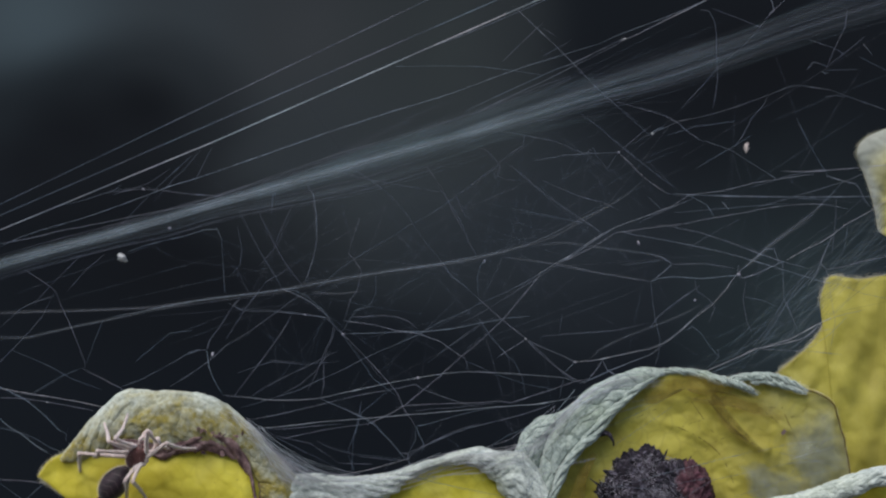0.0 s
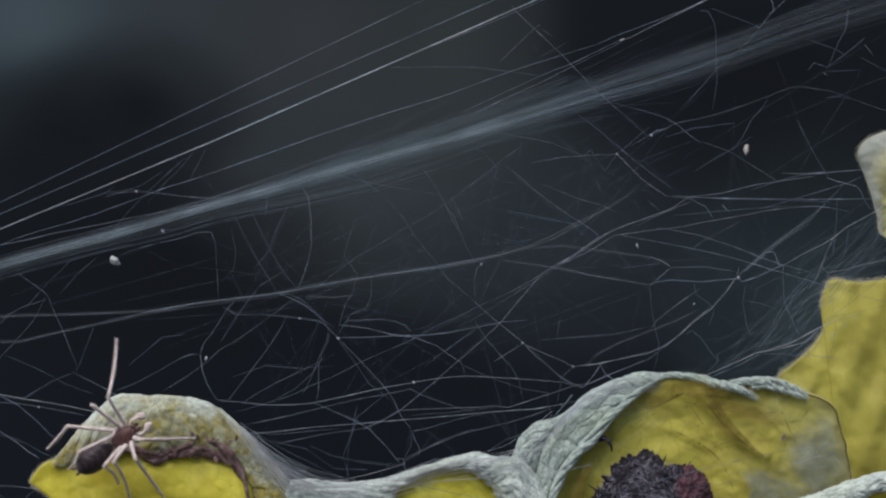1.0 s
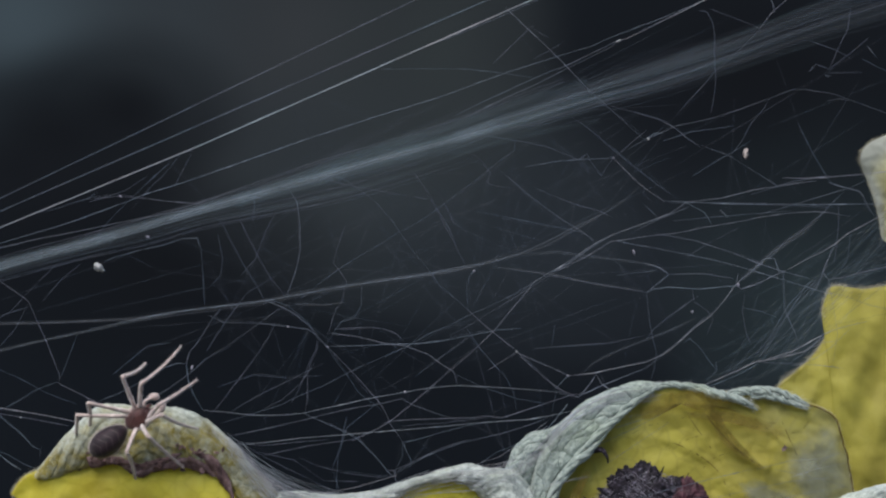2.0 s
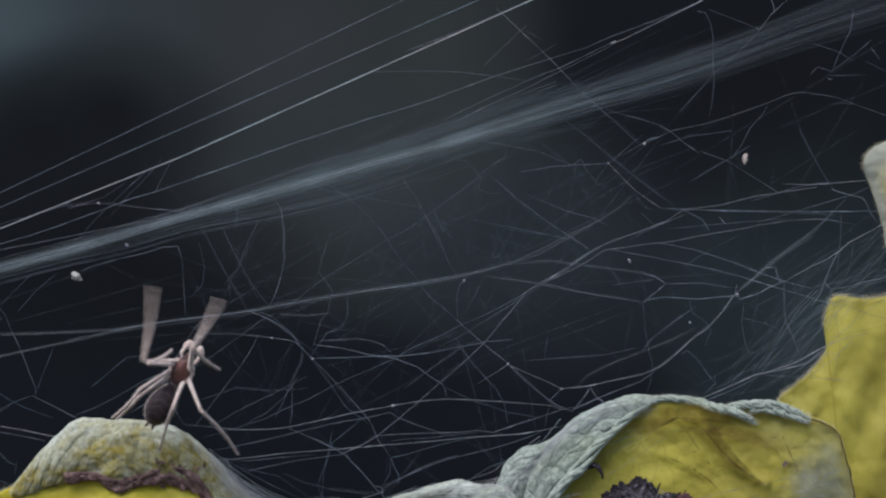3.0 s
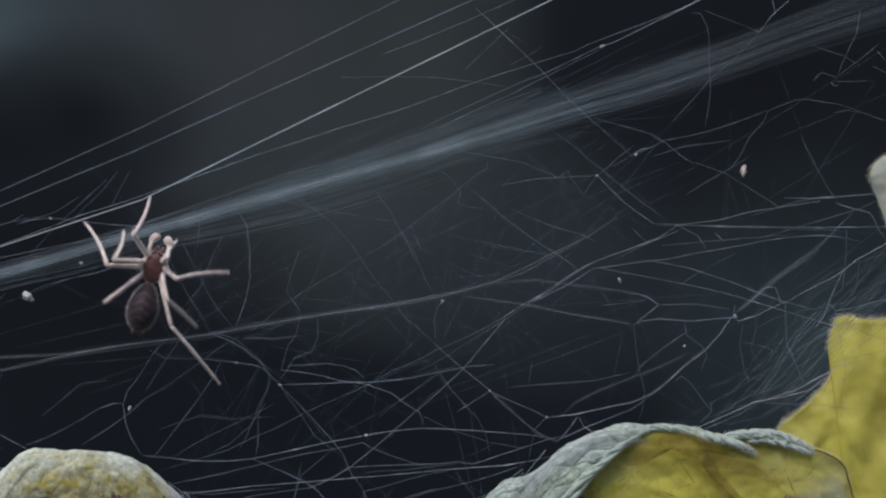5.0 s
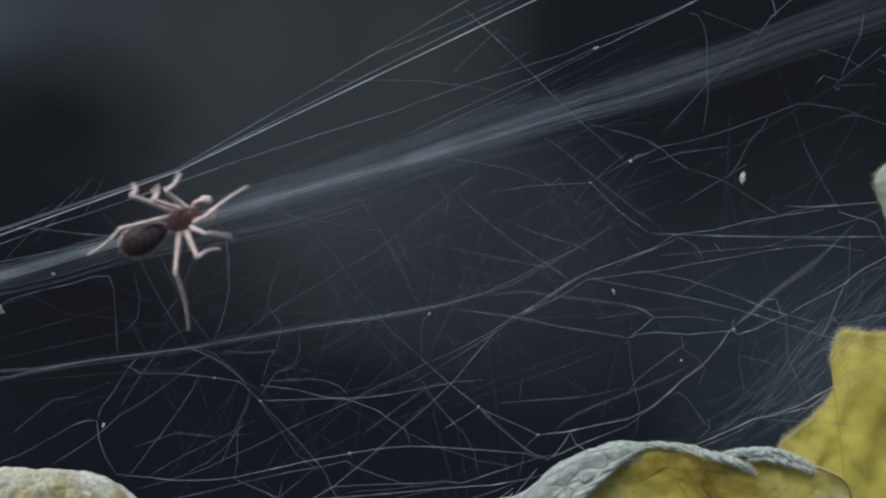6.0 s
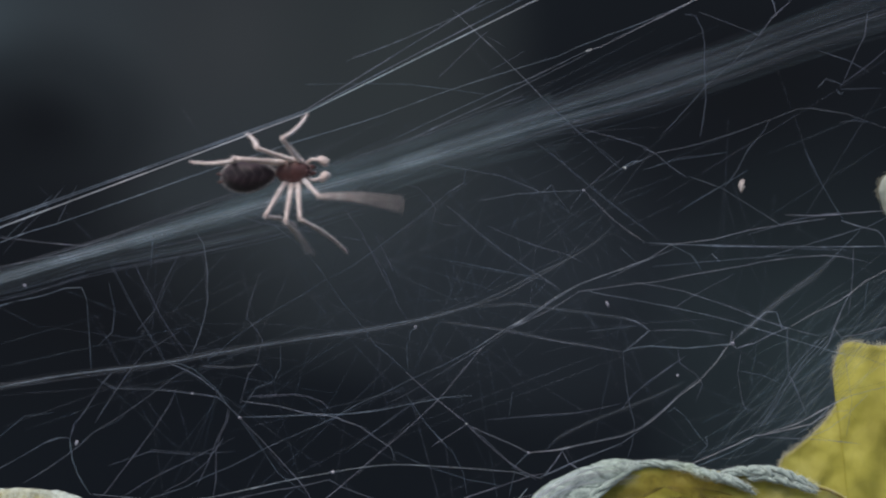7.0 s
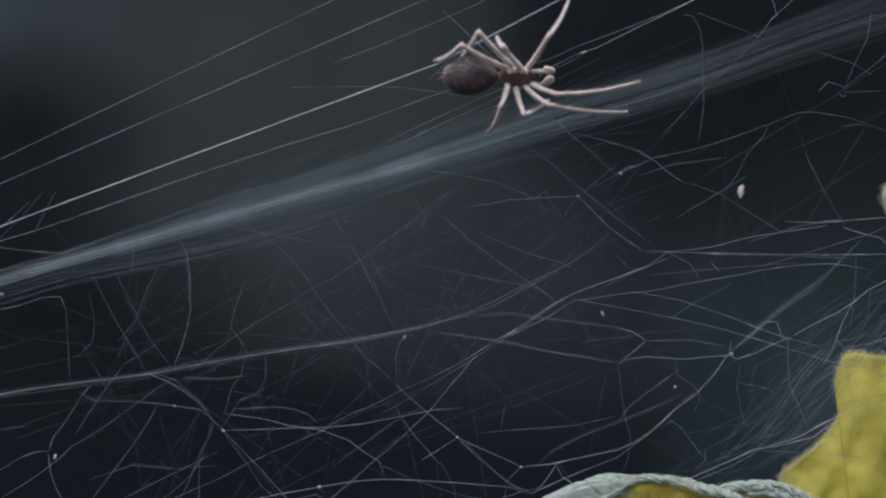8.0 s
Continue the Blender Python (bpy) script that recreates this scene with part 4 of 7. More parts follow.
    strand(FAINT, 1.3, 0, (-13.73, -10.75), (-12.39, -10.37), (-11.63, -10.14), (-9.72, -9.53), (-8.57, -8.95), (-7.04, -8.3), (-5.13, -7.31), (-3.21, -6.46), (-1.68, -5.78), (-0.15, -4.93), (1.38, -4.28), (2.52, -3.67), (4.44, -2.83), (6.35, -1.8), (7.69, -0.92), (8.45, -0.54), (9.41, 0.11), (10.37, 0.61), (11.51, 1.38))
    strand(BRIGHT, 1.2, 0, (6.35, -1.8), (7.69, -0.92), (8.45, -0.54), (9.41, 0.11), (10.56, 0.88), (11.13, 1.19), (12.09, 1.64), (14, 2.33), (15.53, 2.91))
    strand(FAINT, 1.2, 0, (1.19, -5.01), (2.52, -4.36), (4.05, -3.4), (6.35, -1.99), (7.69, -1.11), (9.03, -0.34), (10.18, 0.15), (11.71, 1.11))
    strand(PLAIN, 1.5, 0, (8.26, -0.8), (10.18, 0.15), (11.71, 1.11), (12.85, 1.26), (14.38, 1.49), (15.91, 1.64), (17.83, 2.03), (20.12, 2.41), (21.65, 2.72), (23.56, 2.98), (25.09, 3.06), (26.24, 2.95), (27.39, 2.72))
    strand(PLAIN, 1.1, -0.5, (13.96, 2.33), (15.49, 2.9), (16.63, 3.66), (18.92, 3.93), (20.83, 4.42), (22.73, 4.73), (25.02, 5.07))
    strand(FAINT, 1.3, 0.3, (-14.52, -10.12), (-14.14, -9.93), (-12.8, -8.2), (-11.65, -6.67), (-10.5, -4.94), (-10.19, -4.18))
    strand(GOSSAMER, 1.3, 0.6, (-13.21, -10.13), (-11.67, -9.17), (-9.37, -8.02), (-7.06, -6.87))
    strand(FAINT, 1.3, 0.6, (-10.9, -9.83), (-9.75, -9.25), (-8.6, -8.22), (-7.64, -6.87))
    strand(BRIGHT, 1.3, 0.2, (-14.9, -9.92), (-13.17, -10.07), (-11.64, -10.23), (-9.73, -10.23), (-8.39, -10.11), (-6.28, -9.65), (-3.98, -9.15), (-1.69, -8.73), (0.23, -8.43), (1.76, -8.31), (3.68, -8.39), (5.97, -8.54), (8.27, -8.73), (9.04, -9))
    strand(FAINT, 1.4, 0.8, (-13.22, -11.65), (-10.92, -11.18), (-8.99, -10.72), (-7.07, -10.26), (-5.15, -9.84), (-3.23, -9.49), (-1.88, -9.19), (-1.31, -9.57), (0.61, -10.26), (2.54, -10.8))
    strand(PLAIN, 1.5, 0.2, (-8.39, -10.11), (-7.05, -10.69), (-5.52, -11.37), (-4.75, -11.83), (-3.6, -12.98), (-2.83, -13.94), (-2.53, -14.21))
    strand(PLAIN, 1.8, 0, (-2.91, -13.81), (-2.37, -13.85), (-2.37, -14.31), (-2.1, -14.8))
    strand(BRIGHT, 1.5, 0.4, (-13.19, -12.19), (-10.89, -12.04), (-8.59, -11.77), (-6.29, -11.58), (-3.99, -11.39), (-1.69, -11.2), (0.61, -11), (2.53, -10.81), (4.45, -10.66), (6.37, -10.54), (8.28, -10.2), (9.43, -9.93))
    strand(FAINT, 1.2, 0.4, (-12.81, -12.12), (-10.89, -12.23), (-8.59, -12), (-6.67, -11.85))
    strand(FAINT, 1.5, 0.5, (-10.9, -12.89), (-9.36, -12.55), (-7.83, -12.24), (-5.14, -11.86), (-3.61, -11.2), (-2.65, -10.63))
    strand(PLAIN, 1.4, -0.3, (-5.12, -11.88), (-3.59, -11.15), (-2.63, -10.58), (-1.3, -9.51), (0.23, -8.17), (2.14, -6.53), (3.67, -5.12), (4.24, -4.54), (5.19, -3.4), (6.53, -1.79))
    strand(PLAIN, 1.3, 0.4, (-3.22, -10.77), (-2.65, -10.62), (-0.92, -10.54), (0.61, -10.47), (2.53, -10.43), (3.68, -10.31), (4.64, -10.43), (6.75, -9.74), (9.05, -8.97), (10.01, -8.78))
    strand(FAINT, 1.1, 0.6, (-1.88, -11.02), (-0.92, -10.86), (0.61, -10.79), (2.53, -10.56), (3.69, -10.44))
    strand(FAINT, 1.3, 0.4, (-1.84, -12.04), (-0.92, -11.85), (0.61, -11.39), (2.15, -11), (3.68, -10.7))
    strand(PLAIN, 1.3, 0.3, (-1.84, -12.03), (-1.61, -12.61), (-1.3, -13.18), (-1.38, -13.76))
    strand(FAINT, 1.2, 0.3, (-1.84, -12.03), (-1.88, -12.99), (-2.38, -13.91))
    strand(FAINT, 1.3, 0, (-2.37, -13.81), (-0.92, -13.16), (0.61, -12.51), (1.76, -12.09), (3.29, -11.74), (5.2, -11.25), (6.73, -10.75), (7.69, -10.37))
    strand(FAINT, 1.3, 0, (-2.64, -14.19), (-1.3, -13.35), (0.23, -12.59), (1.19, -12.2), (2.52, -11.82))
    strand(GOSSAMER, 1.4, 0.8, (-8.61, -13.03), (-7.46, -13.61), (-5.53, -14.11), (-3.23, -14.37), (-2.38, -14.26))
    strand(GOSSAMER, 1.2, 0.8, (-3.23, -14.11), (-4, -15.03))
    strand(GOSSAMER, 1.3, 0.8, (-11.68, -12.64), (-8.99, -13.22), (-7.07, -14.57), (-4.77, -14.64))
    strand(GOSSAMER, 1.6, 1, (-5.54, -10.35), (-5.93, -12.27), (-6.5, -13.81), (-6, -15.28))
    strand(GOSSAMER, 1.5, 1, (-3.62, -9.58), (-5.54, -11.12), (-6.12, -13.04), (-6.23, -15.28))
    strand(GOSSAMER, 1.2, 1, (-12.47, -12.08), (-10.93, -13.04), (-7.85, -14.58), (-6.12, -15.43))
    strand(PLAIN, 1.6, 0, (5.66, -6.16), (6.35, -6.85), (7.69, -8), (8.65, -8.68), (9.68, -9.1))
    strand(PLAIN, 1.5, 0.2, (5.67, -6.17), (6.74, -6.66), (8.27, -7.32), (8.96, -7.7))
    strand(FAINT, 1.2, 0.2, (5.67, -6.09), (7.32, -7.62), (8.27, -8.58), (9.42, -9.15))
    strand(BRIGHT, 1.8, 0, (8.95, -7.65), (10.56, -7.5), (12.09, -7.15), (14, -6.77), (15.15, -6.27), (15.91, -5.7), (17.06, -4.63), (18.21, -3.79), (19.17, -2.72), (19.74, -1.87), (20.12, -1.49))
    strand(FAINT, 1.4, 0.1, (14.77, -6.47), (16.11, -5.47), (17.26, -4.4), (18.53, -3.41))
    strand(PLAIN, 1.2, 0, (9.68, -9.03), (10.37, -8.19), (10.79, -7.54))
    strand(PLAIN, 1.1, 0, (10.79, -7.54), (11.13, -8.19), (11.78, -8.61))
    strand(PLAIN, 1.2, 0, (8.07, -8.53), (8.95, -7.65))
    strand(PLAIN, 1.4, 0.3, (9.43, -9.08), (11.15, -8.32), (12.11, -7.93), (14.03, -7.17), (15.25, -6.28))
    strand(FAINT, 1.2, 0.3, (8.2, -8.7), (8.01, -9.54), (7.89, -10.12))
    strand(GOSSAMER, 1.3, 0.6, (4.65, -7.33), (5.03, -8.02), (5.41, -8.79), (5.6, -9.94))
    strand(FAINT, 1.4, 0.6, (2.34, -4.57), (3.3, -6.03), (4.07, -6.87), (4.72, -7.64))
    strand(PLAIN, 1.1, 0.3, (5.67, -6.09), (4.45, -6.86), (3.68, -7.32))
    strand(FAINT, 1.3, 0.5, (1.57, -8.21), (1.69, -7.63), (2.34, -7.94), (3.3, -8.4))
    strand(GOSSAMER, 1.5, 0.5, (3.11, -13.47), (4.45, -12.62), (5.99, -12.05))
    strand(PLAIN, 1.5, -0.2, (2.33, -3.29), (3.29, -4.16), (4.43, -5.12), (5.65, -6.08))
    strand(FAINT, 1.3, 0.2, (2.99, -0.65), (2.53, -1.11), (2.34, -1.88), (2.41, -3.29))
    soft_strand(2.4, 1, (4.08, -0.54), (6.39, -0.85), (8.31, -1.12), (10.24, -1.58), (12.16, -1.89), (14.16, -2.23))
    strand(FAINT, 1.4, 1, (6.39, -0.85), (10.24, -1.58), (14.16, -2.23))
    soft_strand(2.6, 1, (5.81, 0.23), (8.31, 0.42), (10.24, 0.15), (12.16, -0.08), (14.08, -0.35), (14.85, -0.54), (15.62, -1.04))
    strand(PLAIN, 1.6, 1, (14.08, -0.35), (14.93, -0.58), (15.62, -1.04), (14.85, -1.69), (14.16, -2.23))
    strand(PLAIN, 1.7, 0.8, (14.14, -2.23), (14.64, -2), (15.6, -1.88), (17.53, -2), (19.45, -1.84), (20.29, -1.77))
    strand(FAINT, 1.6, 0.8, (15.6, -1.04), (17.91, -1), (19.83, -1.31))
    strand(FAINT, 1.5, 1, (14.16, -2.23), (14.31, -3.81), (14.58, -5.35), (14.78, -6.12), (14.66, -7.27), (14.39, -8.04))
    strand(PLAIN, 1.2, 0, (7.69, -1.03), (9.03, -0.27), (10.56, 0.8), (11.71, 1.49))
    strand(GOSSAMER, 1.5, 1, (8.12, -4.39), (7.93, -5.73))
    soft_strand(1.2, 0.6, (9.83, -7.64), (10.6, -6.87), (12.13, -6.1), (14.05, -5.34), (15.97, -4.57), (17.51, -3.8))
    strand(GOSSAMER, 1.4, 1, (6.77, -5.93), (9.08, -5.73), (11.77, -5.54), (14.08, -5.04))
    strand(FAINT, 1.2, 1, (9.66, 1.85), (10.43, 1.39), (10.7, 1.04))
    strand(FAINT, 1.2, 0.6, (12.13, -1.11), (13.28, -0.96), (14.82, -0.77))
    strand(PLAIN, 1.3, -0.5, (12.05, 1.18), (12.82, 0.99), (14.34, 0.72), (15.87, 0.42), (17.77, 0.04), (19.68, -0.42), (21.59, -0.99), (23.49, -1.56), (25.4, -2.14), (26.93, -2.44))
    strand(PLAIN, 1.3, -0.3, (14.55, 1.64), (15.5, 1.49), (17.41, 1.11), (19.7, 0.34), (21.61, -0.42), (23.06, -0.88), (24.67, -1.3))
    strand(PLAIN, 1.7, 0, (20.12, -1.49), (20.89, -0.84), (21.84, 0), (22.42, 0), (22.72, -0.92), (23.11, -0.84))
    strand(BRIGHT, 1.5, 0, (23.11, -0.84), (24.33, -0.15), (25.67, 0.5), (26.43, 0.99), (27.2, 1.64), (28.15, 2.14), (29.3, 2.79), (30.83, 3.86))
    soft_strand(2.2, 0.8, (20.02, -1.58), (20.98, -0.81), (22.14, 0.23), (23.68, 1.38), (24.83, 2.15), (25.98, 3.31))
    soft_strand(2, 0.8, (20.6, -1.31), (21.75, -0.27), (23.1, 0.81), (24.83, 1.96))
    strand(PLAIN, 1.6, 0.2, (20.07, -1.03), (19.92, -1.69), (20.3, -1.99), (21.29, -1.69), (22.25, -1.19), (23.13, -0.84))
    strand(PLAIN, 1.4, 0.8, (26.56, 1), (26.06, 0.04), (25.67, -0.92), (25.4, -1.69), (24.83, -2.46))
    strand(PLAIN, 1.5, 0.3, (25.6, -0.92), (25.98, -1.38), (27.05, -1.23), (28.59, -0.8), (30.89, -0.34))
    strand(FAINT, 1.4, 1.5, (25.32, -1.51), (24.16, -2.66), (23.39, -3.82), (22.61, -5.17), (21.84, -6.33))
    strand(FAINT, 1.4, 1.8, (25.17, -1.43), (23.62, -3.05), (22.46, -4.99), (21.3, -6.53))
    strand(FAINT, 1.3, 1.5, (25.89, -1.12), (23.77, -3.43), (22.81, -4.59), (21.46, -6.79))
    strand(BRIGHT, 1.6, 0, (17.06, -8.57), (17.83, -8.26), (19.74, -7.42), (21.27, -6.73), (22.42, -6.54), (24.33, -6.08), (25.67, -5.13))
    strand(FAINT, 1.4, 0, (17.25, -8.68), (18.59, -8.19), (20.12, -7.54), (21.35, -6.85))
    strand(BRIGHT, 1.3, 0, (21.46, -6.73), (23.56, -6.08), (25.29, -5.13), (26.24, -4.67))
    strand(FAINT, 1.3, -0.5, (21.4, -6.75), (23.11, -6.83), (24.64, -6.9), (26.93, -7.13))
    strand(FAINT, 1.4, 0.8, (23.14, -0.85), (23.14, -1.69), (23.21, -3.42), (23.75, -4.57), (24.14, -5.65))
    strand(FAINT, 1.3, 1, (17.16, -2.08), (17.28, -2.85), (18.12, -3.42), (18.51, -4), (18.12, -4.96))
    strand(FAINT, 1.2, 1, (20.62, -2.27), (20.43, -3.42), (20.7, -4.96), (21.01, -5.62))
    strand(FAINT, 1.3, 1, (20.43, -3.23), (21.78, -3.5), (22.74, -3.92))
    strand(FAINT, 1.3, 1, (16.58, -5.54), (16.97, -5.27), (17.55, -5.73), (18.39, -6.89), (18.78, -7.35))
    strand(FAINT, 1.2, 1, (18.01, -8.12), (18.78, -7.35), (18.7, -6.81))
    strand(FAINT, 1.2, -1, (-0.91, 13.54), (2.51, 14.87), (4.98, 15.93), (6.88, 16.77), (7.83, 17.23))
    strand(PLAIN, 1.1, 0.5, (4.83, 16.46), (6.37, 15), (8.29, 13.16), (10.21, 11.16))
    strand(FAINT, 1.2, 0.5, (10.21, 11.16), (12.12, 9.44), (14.04, 7.71))
    strand(FAINT, 1.4, 0.5, (4.07, 12.78), (5.1, 13.77), (6.37, 15), (6.75, 15.27))
    strand(FAINT, 1, 0.8, (-3.23, 12.41), (-0.15, 12.45), (2.54, 12.41), (5.23, 12.07), (6.76, 11.84))
    strand(FAINT, 1.6, -0.6, (1.56, 9.3), (3.28, 10.14), (5.18, 11.02), (7.47, 12.05), (9, 12.62), (10.52, 13.38), (12.24, 14.22))
    strand(FAINT, 1.6, -0.6, (2.13, 9.11), (4.42, 10.25), (6.71, 11.28), (8.23, 12.05), (9.76, 12.81), (11.66, 13.76), (12.43, 14.22))
    strand(PLAIN, 1, -0.6, (8.23, 12.27), (10.52, 13.38), (12.24, 14.22))
    strand(BRIGHT, 1.4, -0.8, (11.88, 14.05), (12.79, 14.32), (14.32, 15.08), (15.84, 15.84), (17.55, 16.68), (18.69, 17.25))
    strand(GOSSAMER, 1.2, 0.5, (6.75, 15), (7.71, 14.43))
    strand(GOSSAMER, 1.2, 0.5, (6.75, 13.08), (8.29, 13.93), (8.75, 14.23))
    strand(GOSSAMER, 1.6, 2, (9.33, 9.33), (10.68, 8.36), (12.23, 7.01), (14.17, 5.46), (15.71, 4.3))
    strand(PLAIN, 1.2, 4, (6.3, 6.11), (8.46, 6.5), (10.41, 6.62), (12.18, 6.7))
    strand(BRIGHT, 1.2, 4, (12.18, 6.7), (13.55, 5.32), (14.33, 4.66), (15.58, 3.8))
    strand(FAINT, 1.5, 3, (3.74, 8.14), (5.68, 7.82), (7.63, 7.44), (8.8, 6.97), (9.77, 6.54), (10.36, 6.97), (10.55, 6.46), (11.33, 5.49), (11.52, 5.88), (12.11, 6.66))
    strand(FAINT, 1.5, 2, (2.36, 6.93), (2.94, 6.81), (3.52, 6.23), (3.91, 5.65), (3.72, 4.99), (4.3, 4.76), (5.26, 4.68))
    strand(FAINT, 1.2, 1, (1.85, 4.27), (3.31, 5.43), (4.46, 6.39), (5.43, 7.04))
    strand(FAINT, 1.2, 0, (12.85, 7.12), (14, 7.8), (15.15, 8.26), (15.91, 8.65), (17.83, 9.03), (19.74, 9.6), (21.65, 10.29), (23.56, 11.02), (24.33, 11.06), (26.24, 10.75), (28.15, 10.06), (30.83, 9.1))
    strand(PLAIN, 1.5, 0, (14, 7.8), (14.57, 8.15), (15.15, 8.22))
    strand(FAINT, 1.3, 0.5, (11.74, 10.01), (14.04, 9.36), (15.38, 8.94), (15.96, 8.56))
    strand(PLAIN, 1.3, 0.5, (15.19, 8.94), (15.96, 8.56), (16.73, 7.9), (17.69, 7.25))
    strand(FAINT, 1.8, 0.5, (17.69, 7.4), (19.61, 6.68), (21.33, 5.6), (22.87, 4.64))
    strand(FAINT, 1.3, 0.5, (12.05, 6.64), (13.27, 7.71), (14.12, 8.4))
    strand(FAINT, 1.3, -0.5, (17.39, 16.13), (17.96, 16.06), (18.35, 15.29), (18.46, 14.53), (18.46, 13.2), (18.54, 11.48), (18.38, 10.34), (18.23, 9.5))
    strand(GOSSAMER, 1.4, 0.5, (16.15, 9.55), (17.49, 10.97), (18.65, 12.32), (19.8, 13.27), (21.52, 15))
    strand(PLAIN, 1.3, 0, (21.19, 15.15), (21.46, 15), (22.23, 16.03), (23.18, 16.87), (23.56, 17.33))
    strand(PLAIN, 1.3, 0, (22.03, 17.33), (22.3, 16.68), (22.42, 16.1), (22.07, 15.95))
    strand(GOSSAMER, 1.3, 0, (18.21, 16.3), (19.74, 15.72), (21.27, 15.11))
    strand(FAINT, 1.5, -1, (27.23, 16.2), (27.04, 14.87), (26.47, 13.73), (25.9, 12.4))
    strand(FAINT, 1.2, -1, (24.49, 12.09), (24.95, 12.59), (25.9, 12.28))
    strand(PLAIN, 1.1, -1, (25.56, 11.98), (25.71, 11.79), (25.94, 11.86))
    strand(GOSSAMER, 1.3, -1, (24.57, 14.11), (26.28, 13.54), (27.23, 12.97))
    strand(GOSSAMER, 1.3, -1, (25.71, 12.21), (27.23, 13.35), (28.37, 14.3))
    strand(PLAIN, 1.1, -1, (28.29, 13.8), (28.9, 13.04))
    strand(FAINT, 1.3, 1, (22.16, 10.5), (21.86, 9.85), (21.01, 8.89), (20.43, 7.73), (19.74, 6.81))
    strand(FAINT, 1.2, 0, (25.86, 10.29), (26.62, 10.41), (27.39, 10.29))
    strand(GOSSAMER, 1.2, 0, (28.15, 13.04), (29.99, 12.09), (31.22, 11.51))
    strand(GOSSAMER, 1.2, 0, (25.86, 12.09), (28.15, 12.16))
    strand(GOSSAMER, 1.6, 1.5, (24.16, 8.91), (25.32, 6.6), (26.28, 5.06))
    strand(PLAIN, 1.4, 0.3, (15.18, 3.76), (17.09, 3.68), (19.77, 3.56), (22.84, 3.56), (25.52, 3.53), (30.89, 3.6))
    strand(FAINT, 1.2, 0.3, (15.56, 3.64), (19.01, 3.64), (22.84, 3.49), (26.29, 3.37))
    strand(PLAIN, 1.3, 2, (16.68, 3.75), (18.04, 3.06), (18.54, 2.28))
    strand(FAINT, 1.4, 2, (13.39, 1.78), (14.55, 2.36), (15.71, 2.86), (17.07, 3.44))
    strand(PLAIN, 1.4, 0, (22.91, 5.28), (24.71, 5.24), (27.39, 5.43), (29.68, 5.66), (31.22, 5.78))
    strand(PLAIN, 1.7, 0, (25.94, 4.97), (27.01, 4.63), (27.96, 4.4), (28.23, 4.05), (28.46, 3.48), (28.92, 2.79))
    strand(FAINT, 1.6, 0.5, (21.33, 2.84), (23.63, 3.49), (25.55, 4.07), (27.47, 4.64), (28.62, 5.18))
    strand(GOSSAMER, 1.8, 1, (21.01, 4.19), (23.7, 5.04), (26.01, 5.43))
    strand(PLAIN, 1.4, 0.5, (18.95, 3.18), (19.45, 2.69))
    strand(FAINT, 1.4, 0.5, (15.77, 2.46), (17.88, 2.65), (20.95, 2.92), (23.63, 3.11))
    strand(FAINT, 1.7, 1, (27.17, 4.46), (26.4, 3.69), (25.63, 2.92), (24.47, 1.96), (23.51, 1.27), (22.16, 0.23))
    strand(GOSSAMER, 1.5, 1, (20.24, 2.04), (17.93, 0.81), (16.78, 0.04))
    strand(FAINT, 1.5, 1.5, (4.48, 5.83), (5.44, 5.06), (6.79, 3.9), (8.34, 2.74), (9.88, 1.78), (10.84, 1.12))
    strand(GOSSAMER, 1.5, 1.5, (2.93, 3.13), (5.25, 2.66), (8.34, 2.05), (9.88, 1.7))
    strand(GOSSAMER, 1.5, 1.5, (6.79, 4.67), (9.11, 3.7), (11.04, 3.13), (12, 2.66))
    strand(GOSSAMER, 1.6, 2, (-0.15, 4.1), (1.2, 1.97), (1.78, 0.43), (2.36, -0.54))
    strand(GOSSAMER, 1.4, 2, (0.62, 4.1), (1.59, 2.17))
    strand(FAINT, 1.2, 0.5, (13.97, 3.49), (14.89, 2.65))
    strand(GOSSAMER, 1.3, 1, (-11.7, 4.27), (-11.58, 3.69), (-11.7, 2.35))
    strand(FAINT, 1.5, 1.6, (-1.12, 5.64), (-0.15, 4.29), (0.23, 3.51), (0.81, 2.36), (1.39, 1.2))
    strand(GOSSAMER, 1.7, 1.6, (-7.1, 5.25), (-5.17, 4.75), (-2.47, 4.29), (0.23, 3.82))
    strand(GOSSAMER, 1.4, 1, (14.08, -5.35), (14.66, -4.58), (15.62, -3.81), (17.55, -2.46))
    strand(GOSSAMER, 1.4, 1, (3.31, -8.43), (5.62, -9.2), (7.73, -9.58))
    strand(GOSSAMER, 1.3, 1, (-0.92, -7.66), (0.62, -6.5), (2.15, -5.35), (3.69, -4.58))
    strand(GOSSAMER, 1.4, 1.5, (-14.82, -6.14), (-13.28, -3.82), (-12.12, -2.28), (-10.19, -1.12))
    strand(GOSSAMER, 1.4, 1.2, (-14.02, -8.44), (-11.71, -7.67), (-9.4, -7.86), (-7.09, -7.67))
    strand(GOSSAMER, 1.5, 1.5, (15.28, 7.76), (17.21, 8.34), (19.91, 8.72))
    strand(GOSSAMER, 1.5, 1.5, (17.21, 5.44), (19.14, 6.6), (21.07, 7.76))
    strand(GOSSAMER, 1.5, 1.5, (26.86, 3.51), (26.78, 1.58), (26.55, -0.35))
    strand(GOSSAMER, 1.5, 1.5, (27.63, 1.58), (27.44, 0.04), (26.86, -1.12))
    # threads over the leaves
    strand(PLAIN, 1.2, 2, (23.65, -6.93), (24.81, -6.15), (25.85, -5.07), (26.94, -4.61), (28.87, -4.14))
    strand(PLAIN, 1.1, 2, (23.84, -7.12), (25.39, -6.62), (26.55, -5.77), (27.71, -4.61))
